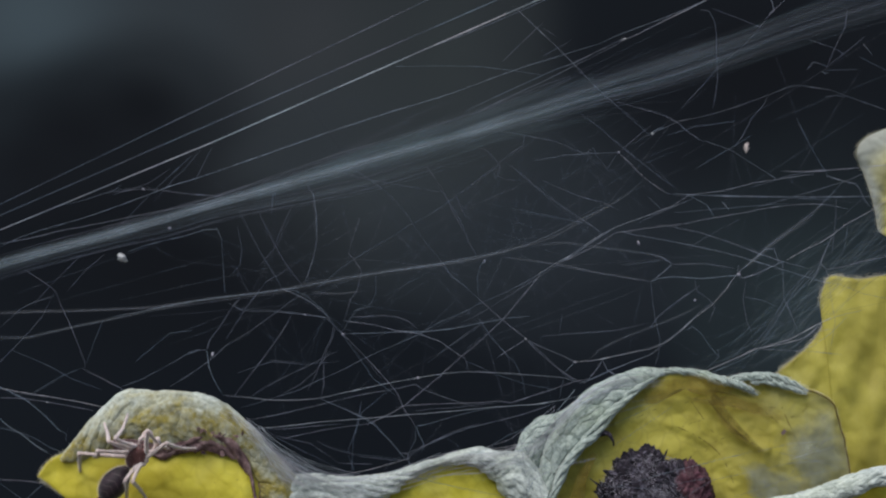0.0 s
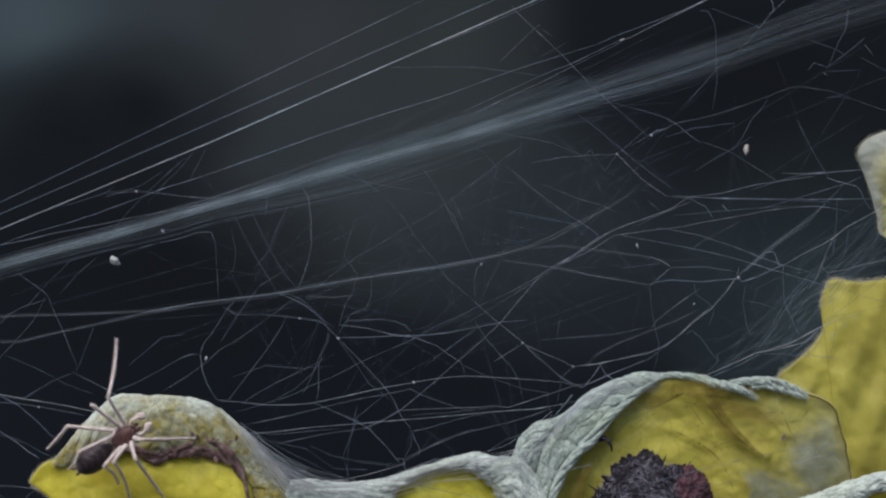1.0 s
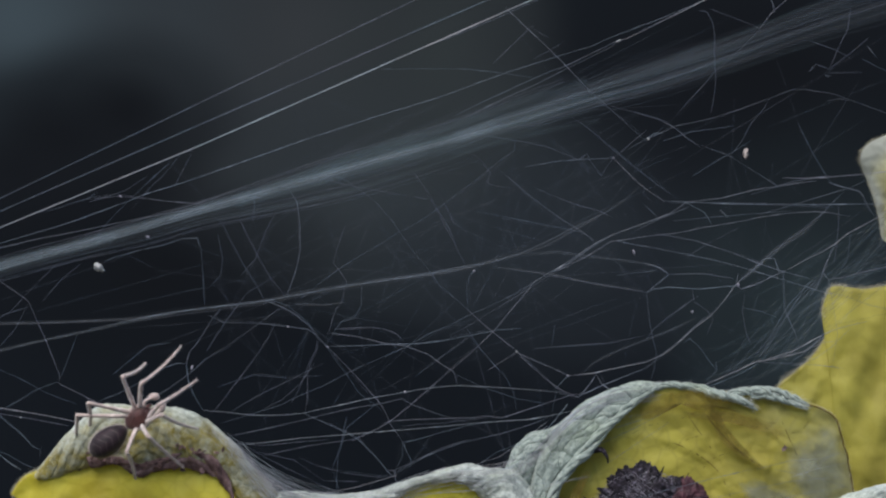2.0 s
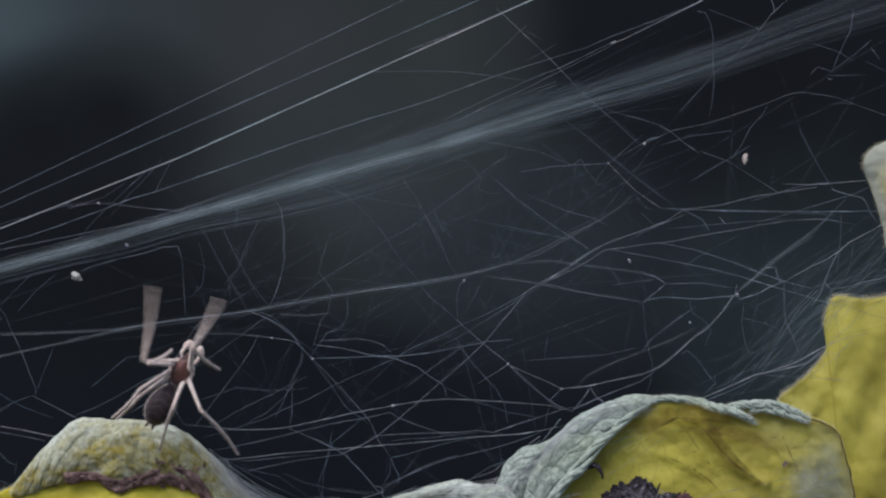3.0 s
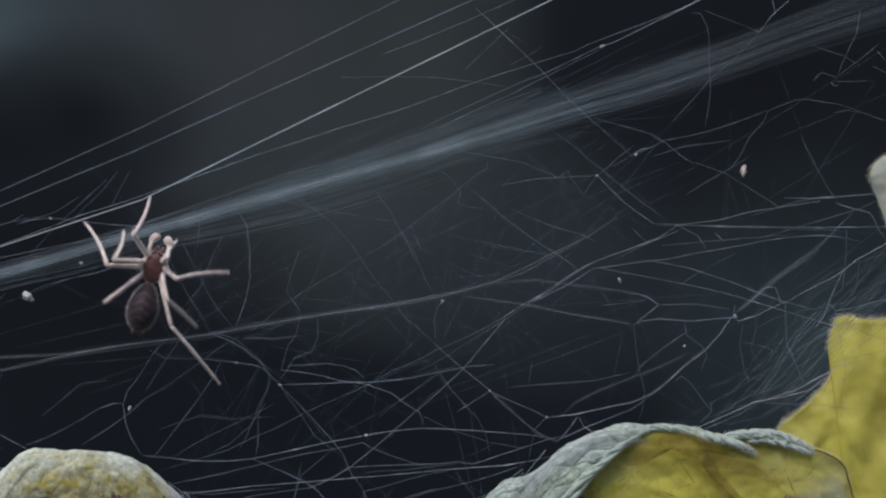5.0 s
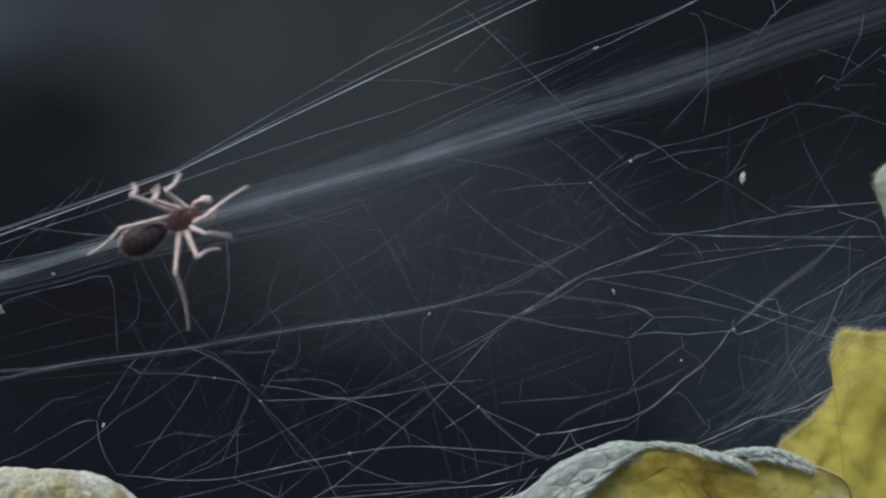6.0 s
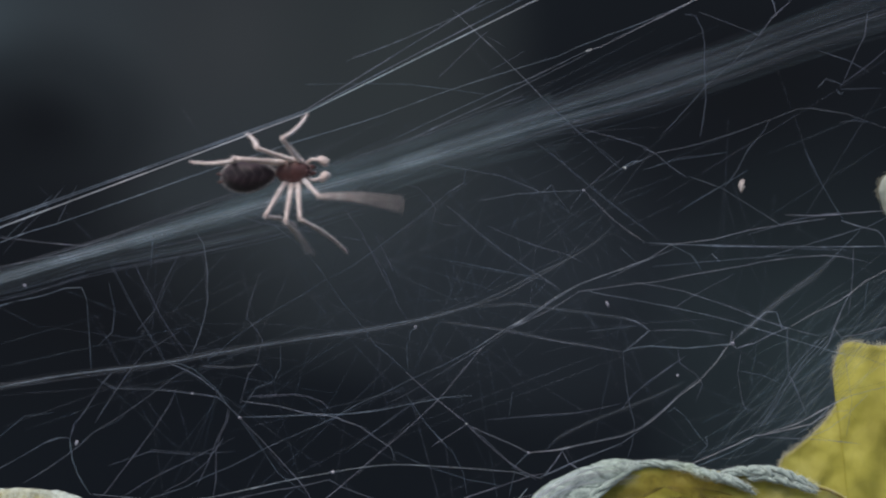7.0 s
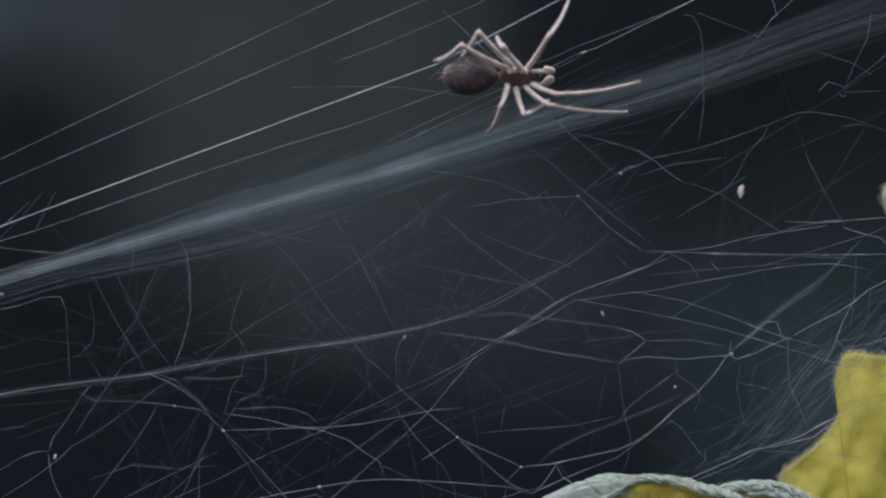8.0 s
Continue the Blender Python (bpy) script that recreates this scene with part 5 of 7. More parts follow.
    strand(FAINT, 1.3, 2, (26.24, -1.39), (26.55, -3.06), (26.86, -4.99), (26.55, -6.93))
    strand(PLAIN, 1, 2, (24.62, -6.15), (25.78, -5.57), (26.74, -5.46))
    strand(FAINT, 1.2, 2, (27.32, -2.48), (28.87, -3.06), (30.61, -3.44))
    strand(PLAIN, 1, -3, (22.96, -14.05), (24.65, -13.49), (26.53, -13.11))
    strand(FAINT, 1, -3, (20.89, -13.49), (23.15, -12.93), (25.03, -12.81), (26.53, -12.36))
    strand(FAINT, 1, -3, (11.31, -13.11), (13, -11.99), (15.26, -10.48))
    strand(FAINT, 1, -3, (9.62, -12.36), (12.25, -11.24), (14.88, -9.92))
    strand(FAINT, 1, -3, (22.96, -15.18), (24.28, -13.49), (25.78, -12.55))
    strand(PLAIN, 1, -3, (4.55, -15.44), (5.67, -14.69), (6.61, -14.43), (8.12, -14.32), (10.18, -13.9))
    strand(FAINT, 1, -3, (5.49, -16.57), (5.86, -14.99), (6.43, -15.75), (6.61, -16.68))
    strand(PLAIN, 1, -3.5, (5.1, -15.63), (7.53, -14.5), (10.27, -13.9))
    strand(FAINT, 1.2, -3.5, (10.16, -11.09), (11.84, -10.76), (13.79, -10.19))
    strand(FAINT, 1.2, -3.5, (11.47, -15.78), (15.59, -14.65), (20.46, -13.45))
    strand(FAINT, 1, -4, (14.8, -17.15), (17.79, -15.28), (23.02, -14.16), (26.75, -13.86))
    strand(FAINT, 1, -4, (19.28, -16.4), (23.02, -15.1), (26.75, -14.46))
    strand(PLAIN, 0.9, -3.5, (6.78, -17.2), (8.1, -14.2), (8.54, -13.45))
    strand(FAINT, 1.2, -3.5, (5.47, -16.45), (6.03, -15.33), (6.3, -15.03))
    strand(FAINT, 1.2, -3, (-3.16, -14.92), (0.23, -15.68), (4.36, -16.5))
    strand(FAINT, 1, -3, (-11.43, -14.62), (-9.92, -15.37), (-8.42, -15.22))
    strand(PLAIN, 1, 0, (-11.63, -13.43), (-10.1, -14.58), (-9.15, -15.11))
    strand(FAINT, 1, 0, (-12.02, -13.35), (-10.87, -14.31), (-9.34, -15.19))
    strand(FAINT, 1, -4, (10.31, -15.66), (13.68, -15.84), (17.79, -15.1))
    strand(FAINT, 1, -4, (21.9, -13.41), (24.51, -13.97), (27.13, -14.72))


def sheaf_of(mat, count, r, half, y, *ctrl, cut=0.7, end=None):
    """Fine threads laid side by side along a line; half: the sheaf's half width where it begins and ends."""
    n = 46
    path = spline([(x, y, z) for x, z in ctrl], n)
    bm = bmesh.new()
    for _ in range(count):
        a, d, s = RND.gauss(0, 0.55), RND.gauss(0, 0.5), RND.uniform(0, 60)
        b = a + RND.gauss(0, 0.25)
        k0 = RND.randrange(0, 24) if RND.random() < cut else 0
        k1 = RND.randrange(24, n) if RND.random() < (cut if end is None else end) else n
        if k1 - k0 < 6:
            continue
        thick = r * RND.uniform(0.6, 1.5)
        pts, rad = [], []
        for k in range(k0, k1):
            u = k / (n - 1)
            off = (a + (b - a) * u) * (half[0] + (half[1] - half[0]) * u) + 0.05 * noise.noise(Vector((k * 0.11, s, 0)))
            pts.append(path[k] + Vector((-0.29 * off, d, 0.96 * off)))
            ends = min(1, 0.1 + 0.12 * (k - k0) if k0 else 1, 0.1 + 0.12 * (k1 - 1 - k) if k1 < n else 1)
            rad.append(thick * ends * (0.8 + 0.5 * noise.noise(Vector((k * 0.25, s, 5)))))
        tube(bm, pts, rad, 6 if r > 0.03 else 4)
    tagged(part("thread_sheaf", bm, mat, web, "broad pale sheaf of fine parallel threads"), kind="stuff")


def build_band():
    """The broad sheaf that crosses the web, narrow and dense at one end, fanning out into two soft strips at the other."""
    sheaf_of(SHEAF, 92, 0.052, (0.46, 0.24), 1.5, (-32.57, -1.81), (-30.26, -1.08), (-26.4, 0), (-21.77, 1.23), (-15.78, 2.97), (-10.96, 4.32), (-7.1, 5.4), (-3.24, 6.52), (1.39, 7.8), (6.41, 9.3), (11.42, 10.84), (15.28, 12.08), cut=0.5, end=1)
    sheaf_of(SHEAF, 14, 0.07, (0.3, 0.45), 1.5, (-3.24, 6.68), (1.39, 7.95), (6.41, 9.49), (10.65, 10.84), (15.28, 12.19), cut=1, end=1)
    sheaf_of(SHEAF_DIM, 34, 0.12, (0.3, 0.6), 1.5, (1.39, 8.03), (6.41, 9.69), (10.65, 11.23), (15.28, 12.7), (19.91, 14.24), (23.77, 15.71), (27.25, 16.94), (29.95, 17.98), cut=0.6)
    sheaf_of(SHEAF_DIM, 30, 0.12, (0.4, 0.75), 1.5, (1.39, 7.76), (6.41, 9.07), (10.65, 10.34), (15.28, 11.62), (19.91, 13.2), (23.77, 14.63), (30.26, 16.71), (32.26, 17.33), cut=0.6)
    sheaf_of(SHEAF, 14, 0.045, (0.3, 0.3), 1.5, (-31.8, -2.16), (-30.26, -1.66), (-26.4, -0.54), (-22.54, 0.5), (-18.68, 1.39), (-14.82, 2.55), (-8.64, 3.82), (-4.79, 4.75), (-1.31, 5.83), (1.39, 6.75), (6.41, 8.61), (9.88, 9.69), cut=0.8)
    sheaf_of(SHEAF, 7, 0.03, (0.1, 0.35), 1.5, (-15.59, 3.51), (-10.96, 5.09), (-7.1, 6.37), (-3.24, 7.53), (1.39, 9.03), (6.41, 10.84), (8.72, 11.69), cut=0.6)
    sheaf_of(HAZE, 22, 0.22, (0.5, 1.9), 2.5, (-12.96, 3.73), (-7.14, 5.47), (-3.26, 6.64), (1.4, 7.8), (6.44, 9.35), (10.71, 10.52), cut=0.7)
    sheaf_of(HAZE, 8, 0.16, (0.5, 0.9), 2.5, (1.4, 8.07), (6.44, 9.74), (10.71, 11.3), (15.37, 12.77), (20.03, 14.32), (23.91, 15.8), (27.4, 17.04), (30.12, 18.09), cut=0.7)
    sheaf_of(HAZE, 8, 0.16, (0.5, 0.9), 2.5, (1.4, 7.8), (6.44, 9.12), (10.71, 10.4), (15.37, 11.68), (20.03, 13.28), (23.91, 14.71), (30.43, 16.81), (32.45, 17.43), cut=0.7)
    sheaf_of(PLAIN, 7, 0.011, (0.24, 0.1), 1.2, (-32.51, -1.81), (-30.2, -1.08), (-26.35, 0), (-21.73, 1.23), (-15.76, 2.97), (-10.94, 4.31), (-7.09, 5.35), (-3.24, 6.51), (1.39, 7.78), (6.39, 9.25), cut=0.4, end=1)
    sheaf_of(FAINT, 18, 0.009, (0.5, 0.28), 1.2, (-32.51, -1.81), (-30.2, -1.08), (-26.35, 0), (-21.73, 1.23), (-15.76, 3), (-10.94, 4.43), (-7.09, 5.51), (-3.24, 6.66), (1.39, 7.94), cut=0.9)
    sheaf_of(FAINT, 5, 0.01, (0.1, 0.3), 1.2, (-15.56, 3.51), (-10.94, 5.09), (-7.09, 6.36), (-3.24, 7.51), (1.39, 9.01), (6.39, 10.83), (8.71, 11.67), cut=0.5)
    sheaf_of(GOSSAMER, 14, 0.009, (0.5, 0.8), 1.2, (-31.74, -2.16), (-30.2, -1.66), (-26.35, -0.54), (-22.5, 0.5), (-18.65, 1.39), (-14.79, 2.54), (-8.63, 3.81), (-4.78, 4.74), (-1.31, 5.82), (1.39, 6.74), (6.39, 8.59), (9.86, 9.67), cut=0.8)
    sheaf_of(GOSSAMER, 12, 0.009, (0.6, 0.8), 1.2, (1.39, 7.74), (6.39, 9.05), (10.63, 10.32), (15.26, 11.6), (19.88, 13.18), (23.73, 14.6), (30.2, 16.68), (32.21, 17.3), cut=0.9)


def build_fill():
    """Hair-fine threads strung through the tangle."""
    bm = bmesh.new()
    made = 0
    while made < 95:
        a, b = RND.choice(KNOTS), RND.choice(KNOTS)
        if not 2 < (a - b).length < 13 or abs(a.z - b.z) < 0.4 * abs(a.x - b.x) or max(p.z - 0.3 * p.x for p in (a, b)) > 7 or min(a.x, b.x) < -17 or (min(a.z, b.z) < -5.5 or max(a.x, b.x) > 15) and RND.random() < 0.8:
            continue
        m = a.lerp(b, RND.uniform(0.35, 0.65)) + Vector((RND.gauss(0, 0.15), RND.gauss(0, 0.3), -RND.random() * 0.3))
        tube(bm, spline([a, m, b], 9), RND.uniform(0.45, 0.85) * STRAND_R, 4)
        made += 1
    # long faint threads that cross the whole tangle
    for _ in range(190):
        x, z = RND.uniform(-24, 30), RND.uniform(-10, 12)
        if z > 0.30 * x + 8.0 or RND.random() > (0.25 if x < -16 else 0.35 if x > 15 or z < -5 else 1.0):
            continue
        a = RND.choice((RND.gauss(0.25, 0.25), RND.gauss(0.5, 0.3), RND.gauss(-0.75, 0.3), RND.uniform(-1.5, 1.5)))
        d = Vector((math.cos(a), RND.gauss(0, 0.08), math.sin(a))) * RND.uniform(3, 10)
        p = Vector((x, RND.gauss(0.8, 1.0), z))
        if (p + d).z < -9 or (p - d).z < -9:
            continue
        tube(bm, spline([p - d, p + Vector((0, 0, RND.gauss(0, 0.12))), p + d], 9), [RND.uniform(0.7, 0.9) * STRAND_R * f for f in (0.4, 0.8, 1, 1, 1, 1, 1, 0.8, 0.4)], 4)
    # a fan of threads that leaves the sheaf at small angles
    for _ in range(60):
        u = RND.uniform(0.1, 0.75)
        p = Vector((-22.54, 1.5, 1.12)).lerp(Vector((19.92, 1.5, 13.94)), u) + Vector((0, RND.gauss(0, 0.5), RND.gauss(0, 0.3)))
        a = 0.30 + RND.choice((RND.uniform(0.03, 0.20), RND.uniform(-0.32, -0.03)))
        d = Vector((math.cos(a), RND.gauss(0, 0.05), math.sin(a))) * RND.uniform(4, 12)
        tube(bm, spline([p, p + d * 0.5 + Vector((0, 0, RND.gauss(0, 0.1))), p + d], 9), [RND.uniform(0.7, 0.9) * STRAND_R * f for f in (1, 1, 1, 1, 1, 1, 0.9, 0.7, 0.3)], 4)
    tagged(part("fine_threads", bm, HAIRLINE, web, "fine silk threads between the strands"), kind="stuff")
    # threads drawn tight over the felted margins
    bm = bmesh.new()
    margin = spline([(-24.15, -0.8, -11.69), (-21.62, -0.6, -9.53), (-16.93, -0.6, -9.49), (-12.73, -0.7, -11.85), (-9.74, -0.9, -15.11), (-7, -1.1, -15.4), (-3.57, -1.1, -15.09), (-0.53, -1, -14.11), (2.13, -1, -13.5), (5.36, -1, -13.66), (6.7, -0.9, -12.52), (8.68, -0.9, -10.31), (11.67, -0.6, -8.5), (15.11, -0.5, -8.16)], 120)
    for _ in range(90):
        k = RND.randrange(28, 100)
        m = min(119, k + RND.randrange(14, 40))
        off, slope = -abs(RND.gauss(0.2, 0.6)), RND.gauss(0, 0.3)
        pts = [margin[q] + Vector((0.3 * off, -0.12 - 0.25 * RND.random(), off + slope * (q - k) / (m - k))) for q in (k, (2 * k + m) // 3, (k + 2 * m) // 3, m)]
        tube(bm, spline(pts, 8), RND.uniform(0.6, 1.1) * STRAND_R, 4)
    for _ in range(80):
        a = Vector((-13.39, -1, -11.45)).lerp(Vector((-10.88, -1, -14.65)), RND.random()) + Vector((RND.gauss(0, 0.3), 0, RND.gauss(0, 0.3)))
        b = Vector((-10.01, -1.5, -15.51)).lerp(Vector((-3.19, -1.5, -15.74)), RND.random() ** 1.5) + Vector((0, 0, RND.gauss(-0.2, 0.5)))
        m = a.lerp(b, 0.5) + Vector((RND.gauss(0, 0.2), -0.1, RND.gauss(-0.35, 0.25)))
        tube(bm, spline([a, m, b], 9), RND.uniform(0.5, 0.9) * STRAND_R, 4)
    tagged(part("fine_threads", bm, BRIGHT, web, "silk threads drawn over the felted leaf margins"), kind="stuff")
    bm = bmesh.new()
    for _ in range(48):
        u = RND.random()
        a = Vector((30.62, 2, 4.3)).lerp(Vector((30.62, 2, -1.51)), RND.random())
        b = Vector((17.65, 2, -8.67)).lerp(Vector((25.4, 2, -6.16)), RND.random())
        m = Vector((26.56, 2, -1.12)).lerp(Vector((23.85, 2, -6.16)), RND.random()) + Vector((RND.gauss(-0.5, 1.4), RND.gauss(0, 0.6), RND.gauss(0.3, 1.4)))
        b += Vector((RND.gauss(0, 1.2), 0, RND.gauss(0.4, 0.8)))
        tube(bm, spline([a, m, b], 12), RND.uniform(0.7, 1.3) * STRAND_R, 4)
    tagged(part("fine_threads", bm, VEIL, web, "veil of fine threads beside the upright leaf"), kind="stuff")


def speck(name, label, centre, radii, tilt, mat):
    bm = bmesh.new()
    bmesh.ops.create_icosphere(bm, subdivisions=3, radius=1)
    turn = Matrix.Rotation(radians(tilt), 4, "Y")
    for v in bm.verts:
        r = 1 + 0.8 * noise.fractal(v.co * 1.7 + Vector(centre), 0.9, 2, 4)
        v.co = turn @ Vector((v.co.x * radii[0], v.co.y * radii[1], v.co.z * radii[2])) * r + Vector(centre)
    tagged(part(name, bm, mat), label, "plant debris", group="specks caught in the web")


# ---- the spider ----
FEMUR, SHIN = 3.3, 4.6
HIPS = ((1.40, 0.42), (1.12, 0.50), (0.82, 0.50), (0.52, 0.42))


def limb_mesh(name, pts, radii, parent, hairs, label=""):
    bm = bmesh.new()
    radii = [0.73 * r for r in radii]
    tube(bm, pts, radii, 8)
    ob = part(name, bm, LIMB, parent, label)
    bm = bmesh.new()
    for _ in range(hairs):
        k = RND.randrange(len(pts) - 1)
        p = pts[k].lerp(pts[k + 1], RND.random())
        a = RND.uniform(0, 2 * math.pi)
        d = Vector((RND.uniform(0.3, 0.9), math.cos(a), math.sin(a)))
        hair(bm, p + d * radii[k] * 0.6, p + d * (radii[k] + RND.uniform(0.03, 0.15)), 0.0055)
    part("leg_hairs", bm, HAIR, ob, "fine pale hairs")
    return ob


def build_spider():
    spider = thing("spider", "small dark spider with pale pinkish hairy legs", "spider")
    # abdomen: an egg that tapers to the spinnerets
    bm = bmesh.new()
    bmesh.ops.create_uvsphere(bm, u_segments=40, v_segments=28, radius=1)
    for v in bm.verts:
        d = v.co.normalized()
        u = d.z
        fat = 1.0 + 0.16 * u - 0.10 * u * u
        p = Vector((-1.45 - 1.42 * u, d.x * 0.85 * fat, d.y * 1.10 * fat))
        p += 0.03 * noise.noise_vector(p * 3)
        v.co = p
    abdomen = part("abdomen", bm, ABDOMEN, spider, "dark purple-brown abdomen")
    bm = bmesh.new()
    for _ in range(3400):
        u, a = RND.uniform(-1, 1), RND.uniform(0, 2 * math.pi)
        c = math.sqrt(1 - u * u)
        fat = 1.0 + 0.16 * u - 0.10 * u * u
        p = Vector((-1.45 - 1.42 * u, math.cos(a) * c * 0.85 * fat, math.sin(a) * c * 1.10 * fat))
        nrm = Vector((-0.5 * u, math.cos(a) * c, math.sin(a) * c)).normalized()
        if abs(nrm.z) > 0.20 + 0.25 * RND.random():
            continue
        d = (nrm + Vector((-0.45, 0, 0)) + 0.25 * Vector((RND.gauss(0, 1), RND.gauss(0, 1), RND.gauss(0, 1)))).normalized()
        hair(bm, p, p + d * RND.uniform(0.07, 0.24), 0.0045)
    part("hairs", bm, HAIR, abdomen, "pale downy hairs")
    for s in (-1, 1):
        bm = bmesh.new()
        tube(bm, [Vector((-2.75, 0.14 * s, 0)), Vector((-2.98, 0.2 * s, 0)), Vector((-3.14, 0.25 * s, 0.02))], [0.11, 0.09, 0.04], 7)
        part("spinneret", bm, CARAPACE, abdomen)
    # head and chest
    bm = bmesh.new()
    bmesh.ops.create_uvsphere(bm, u_segments=32, v_segments=20, radius=1)
    for v in bm.verts:
        d = v.co.normalized()
        u = d.x
        wide = 0.72 * (1 - 0.32 * max(0, u) - 0.12 * max(0, -u))
        v.co = Vector((0.95 + 0.98 * u, d.y * wide, 0.48 * d.z + 0.10 * max(0, u)))
        v.co += 0.02 * noise.noise_vector(v.co * 5)
    head = part("cephalothorax", bm, CARAPACE, spider, "reddish brown head and chest")
    bm = bmesh.new()
    for _ in range(900):
        a, u = RND.uniform(0, 2 * math.pi), RND.uniform(-0.95, 0.9)
        c = math.sqrt(1 - u * u)
        if abs(math.sin(a)) > 0.6 and RND.random() < 0.9:
            continue
        wide = 0.72 * (1 - 0.32 * max(0, u) - 0.12 * max(0, -u))
        p = Vector((0.95 + 0.98 * u, math.cos(a) * c * wide, math.sin(a) * c * 0.48 + 0.10 * max(0, u)))
        d = Vector((RND.gauss(0.3, 0.4), math.cos(a), math.sin(a))).normalized()
        hair(bm, p, p + d * RND.uniform(0.05, 0.16), 0.005)
    part("hairs", bm, HAIR, head, "pale downy hairs")
    for s in (-1, 1):
        for x, y, r in ((1.80, 0.12, 0.07), (1.70, 0.26, 0.06)):
            bm = bmesh.new()
            bmesh.ops.create_icosphere(bm, subdivisions=2, radius=r, matrix=Matrix.Translation((x, y * s, 0.36)))
            part("eye", bm, CLUMP, head)
        bm = bmesh.new()
        tube(bm, [Vector((1.75, 0.16 * s, 0.05)), Vector((2.0, 0.17 * s, -0.05)), Vector((2.15, 0.12 * s, -0.2))], [0.15, 0.14, 0.06], 8)
        part("jaw", bm, CARAPACE, head)
    # pale joints between the chest and the legs
    for s in (-1, 1):
        for x, y in HIPS:
            bm = bmesh.new()
            tube(bm, spline([(0.8 * x + 0.19, 0.75 * y * s, 0.02), (0.9 * x + 0.1, 1.15 * y * s, 0.10), (x, 1.55 * y * s, 0.02)], 8), [0.12, 0.18, 0.20, 0.19, 0.18, 0.19, 0.17, 0.11], 9)
            part("coxa", bm, LIMB, head, "pale leg joint")
    # feelers with swollen ends
    for s in (-1, 1):
        pts = spline([(1.62, 0.34 * s, 0), (1.95, 0.55 * s, 0.12), (2.25, 0.50 * s, 0.1), (2.5, 0.42 * s, 0)], 9)
        feeler = limb_mesh("feeler", pts, [0.14] * 9, spider, 90, "pale feeler with a swollen tip")
        bm = bmesh.new()
        bmesh.ops.create_icosphere(bm, subdivisions=3, radius=0.27)
        for v in bm.verts:
            q = Vector((v.co.x * 1.35, v.co.y * 0.82, v.co.z * 0.8)) * (1 + 0.35 * noise.noise(v.co * 5))
            v.co = Matrix.Rotation(-0.7 * s, 3, "Z") @ q + Vector((2.58, 0.40 * s, -0.02))
        part("bulb", bm, LIMB, feeler)
    legs = []
    for s in (1, -1):
        for x, y in HIPS:
            pts = [Vector((FEMUR * k / 10, 0, 0.10 * math.sin(math.pi * k / 10))) for k in range(11)]
            rad = [0.15, 0.185, 0.19, 0.18, 0.175, 0.165, 0.155, 0.14, 0.135, 0.155, 0.14]
            upper = limb_mesh("leg", pts, rad, spider, 620)
            pts = [Vector((SHIN * k / 14, 0, 0.16 * math.sin(math.pi * k / 14))) for k in range(15)]
            rad = [0.15, 0.155, 0.12, 0.13, 0.138, 0.138, 0.13, 0.12, 0.10, 0.11, 0.108, 0.10, 0.092, 0.08, 0.035]
            lower = limb_mesh("shin", pts, rad, upper, 900)
            legs.append((Vector((x, y * s, -0.1)), upper, lower))
    return spider, legs


def body_pose(place, heading, tilt, roll):
    h, t = radians(heading), radians(tilt)
    fwd = Vector((math.cos(h) * math.cos(t), -math.sin(t), math.sin(h) * math.cos(t)))
    back = Vector((0, -1, 0))
    back = (back - fwd * back.dot(fwd)).normalized()
    side = back.cross(fwd)
    m = Matrix((fwd, side, back)).transposed().to_4x4()
    return Matrix.Translation(place) @ m @ Matrix.Rotation(radians(roll), 4, "X")


def reach(origin, x, z, length, toward):
    """The point at that length from origin whose x and z are as near as can be to those given."""
    dx, dz = x - origin.x, z - origin.z
    r = math.hypot(dx, dz)
    if r > 0.985 * length:
        dx, dz = dx * 0.985 * length / r, dz * 0.985 * length / r
        r = 0.985 * length
    return origin + Vector((dx, toward * math.sqrt(length * length - r * r), dz))


ROWS = {"body": [], **{k: [] for k in range(8)}, **{("shin", k): [] for k in range(8)}}


def posture(t, place, heading, tilt, roll, *legs):
    body = body_pose(place, heading, tilt, roll)
    ROWS["body"].append((t, body))
    for k, (kx, kz, fx, fz) in enumerate(legs):
        hip_local = LEGS[k][0]
        hip = body @ hip_local
        knee = reach(hip, kx, kz, FEMUR, -1)
        foot = reach(knee, fx, fz, SHIN, 1)
        up = body.to_3x3().inverted() @ (knee - hip)
        m = Matrix.Translation(hip_local) @ up.to_track_quat("X", "Z").to_matrix().to_4x4()
        ROWS[k].append((t, m))
        low = (body @ m).to_3x3().inverted() @ (foot - knee)
        ROWS["shin", k].append((t, Matrix.Translation((FEMUR, 0, 0)) @ low.to_track_quat("X", "Z").to_matrix().to_4x4()))


def metres(m):
    out = m.copy()
    out.translation = m.translation * MM
    return out


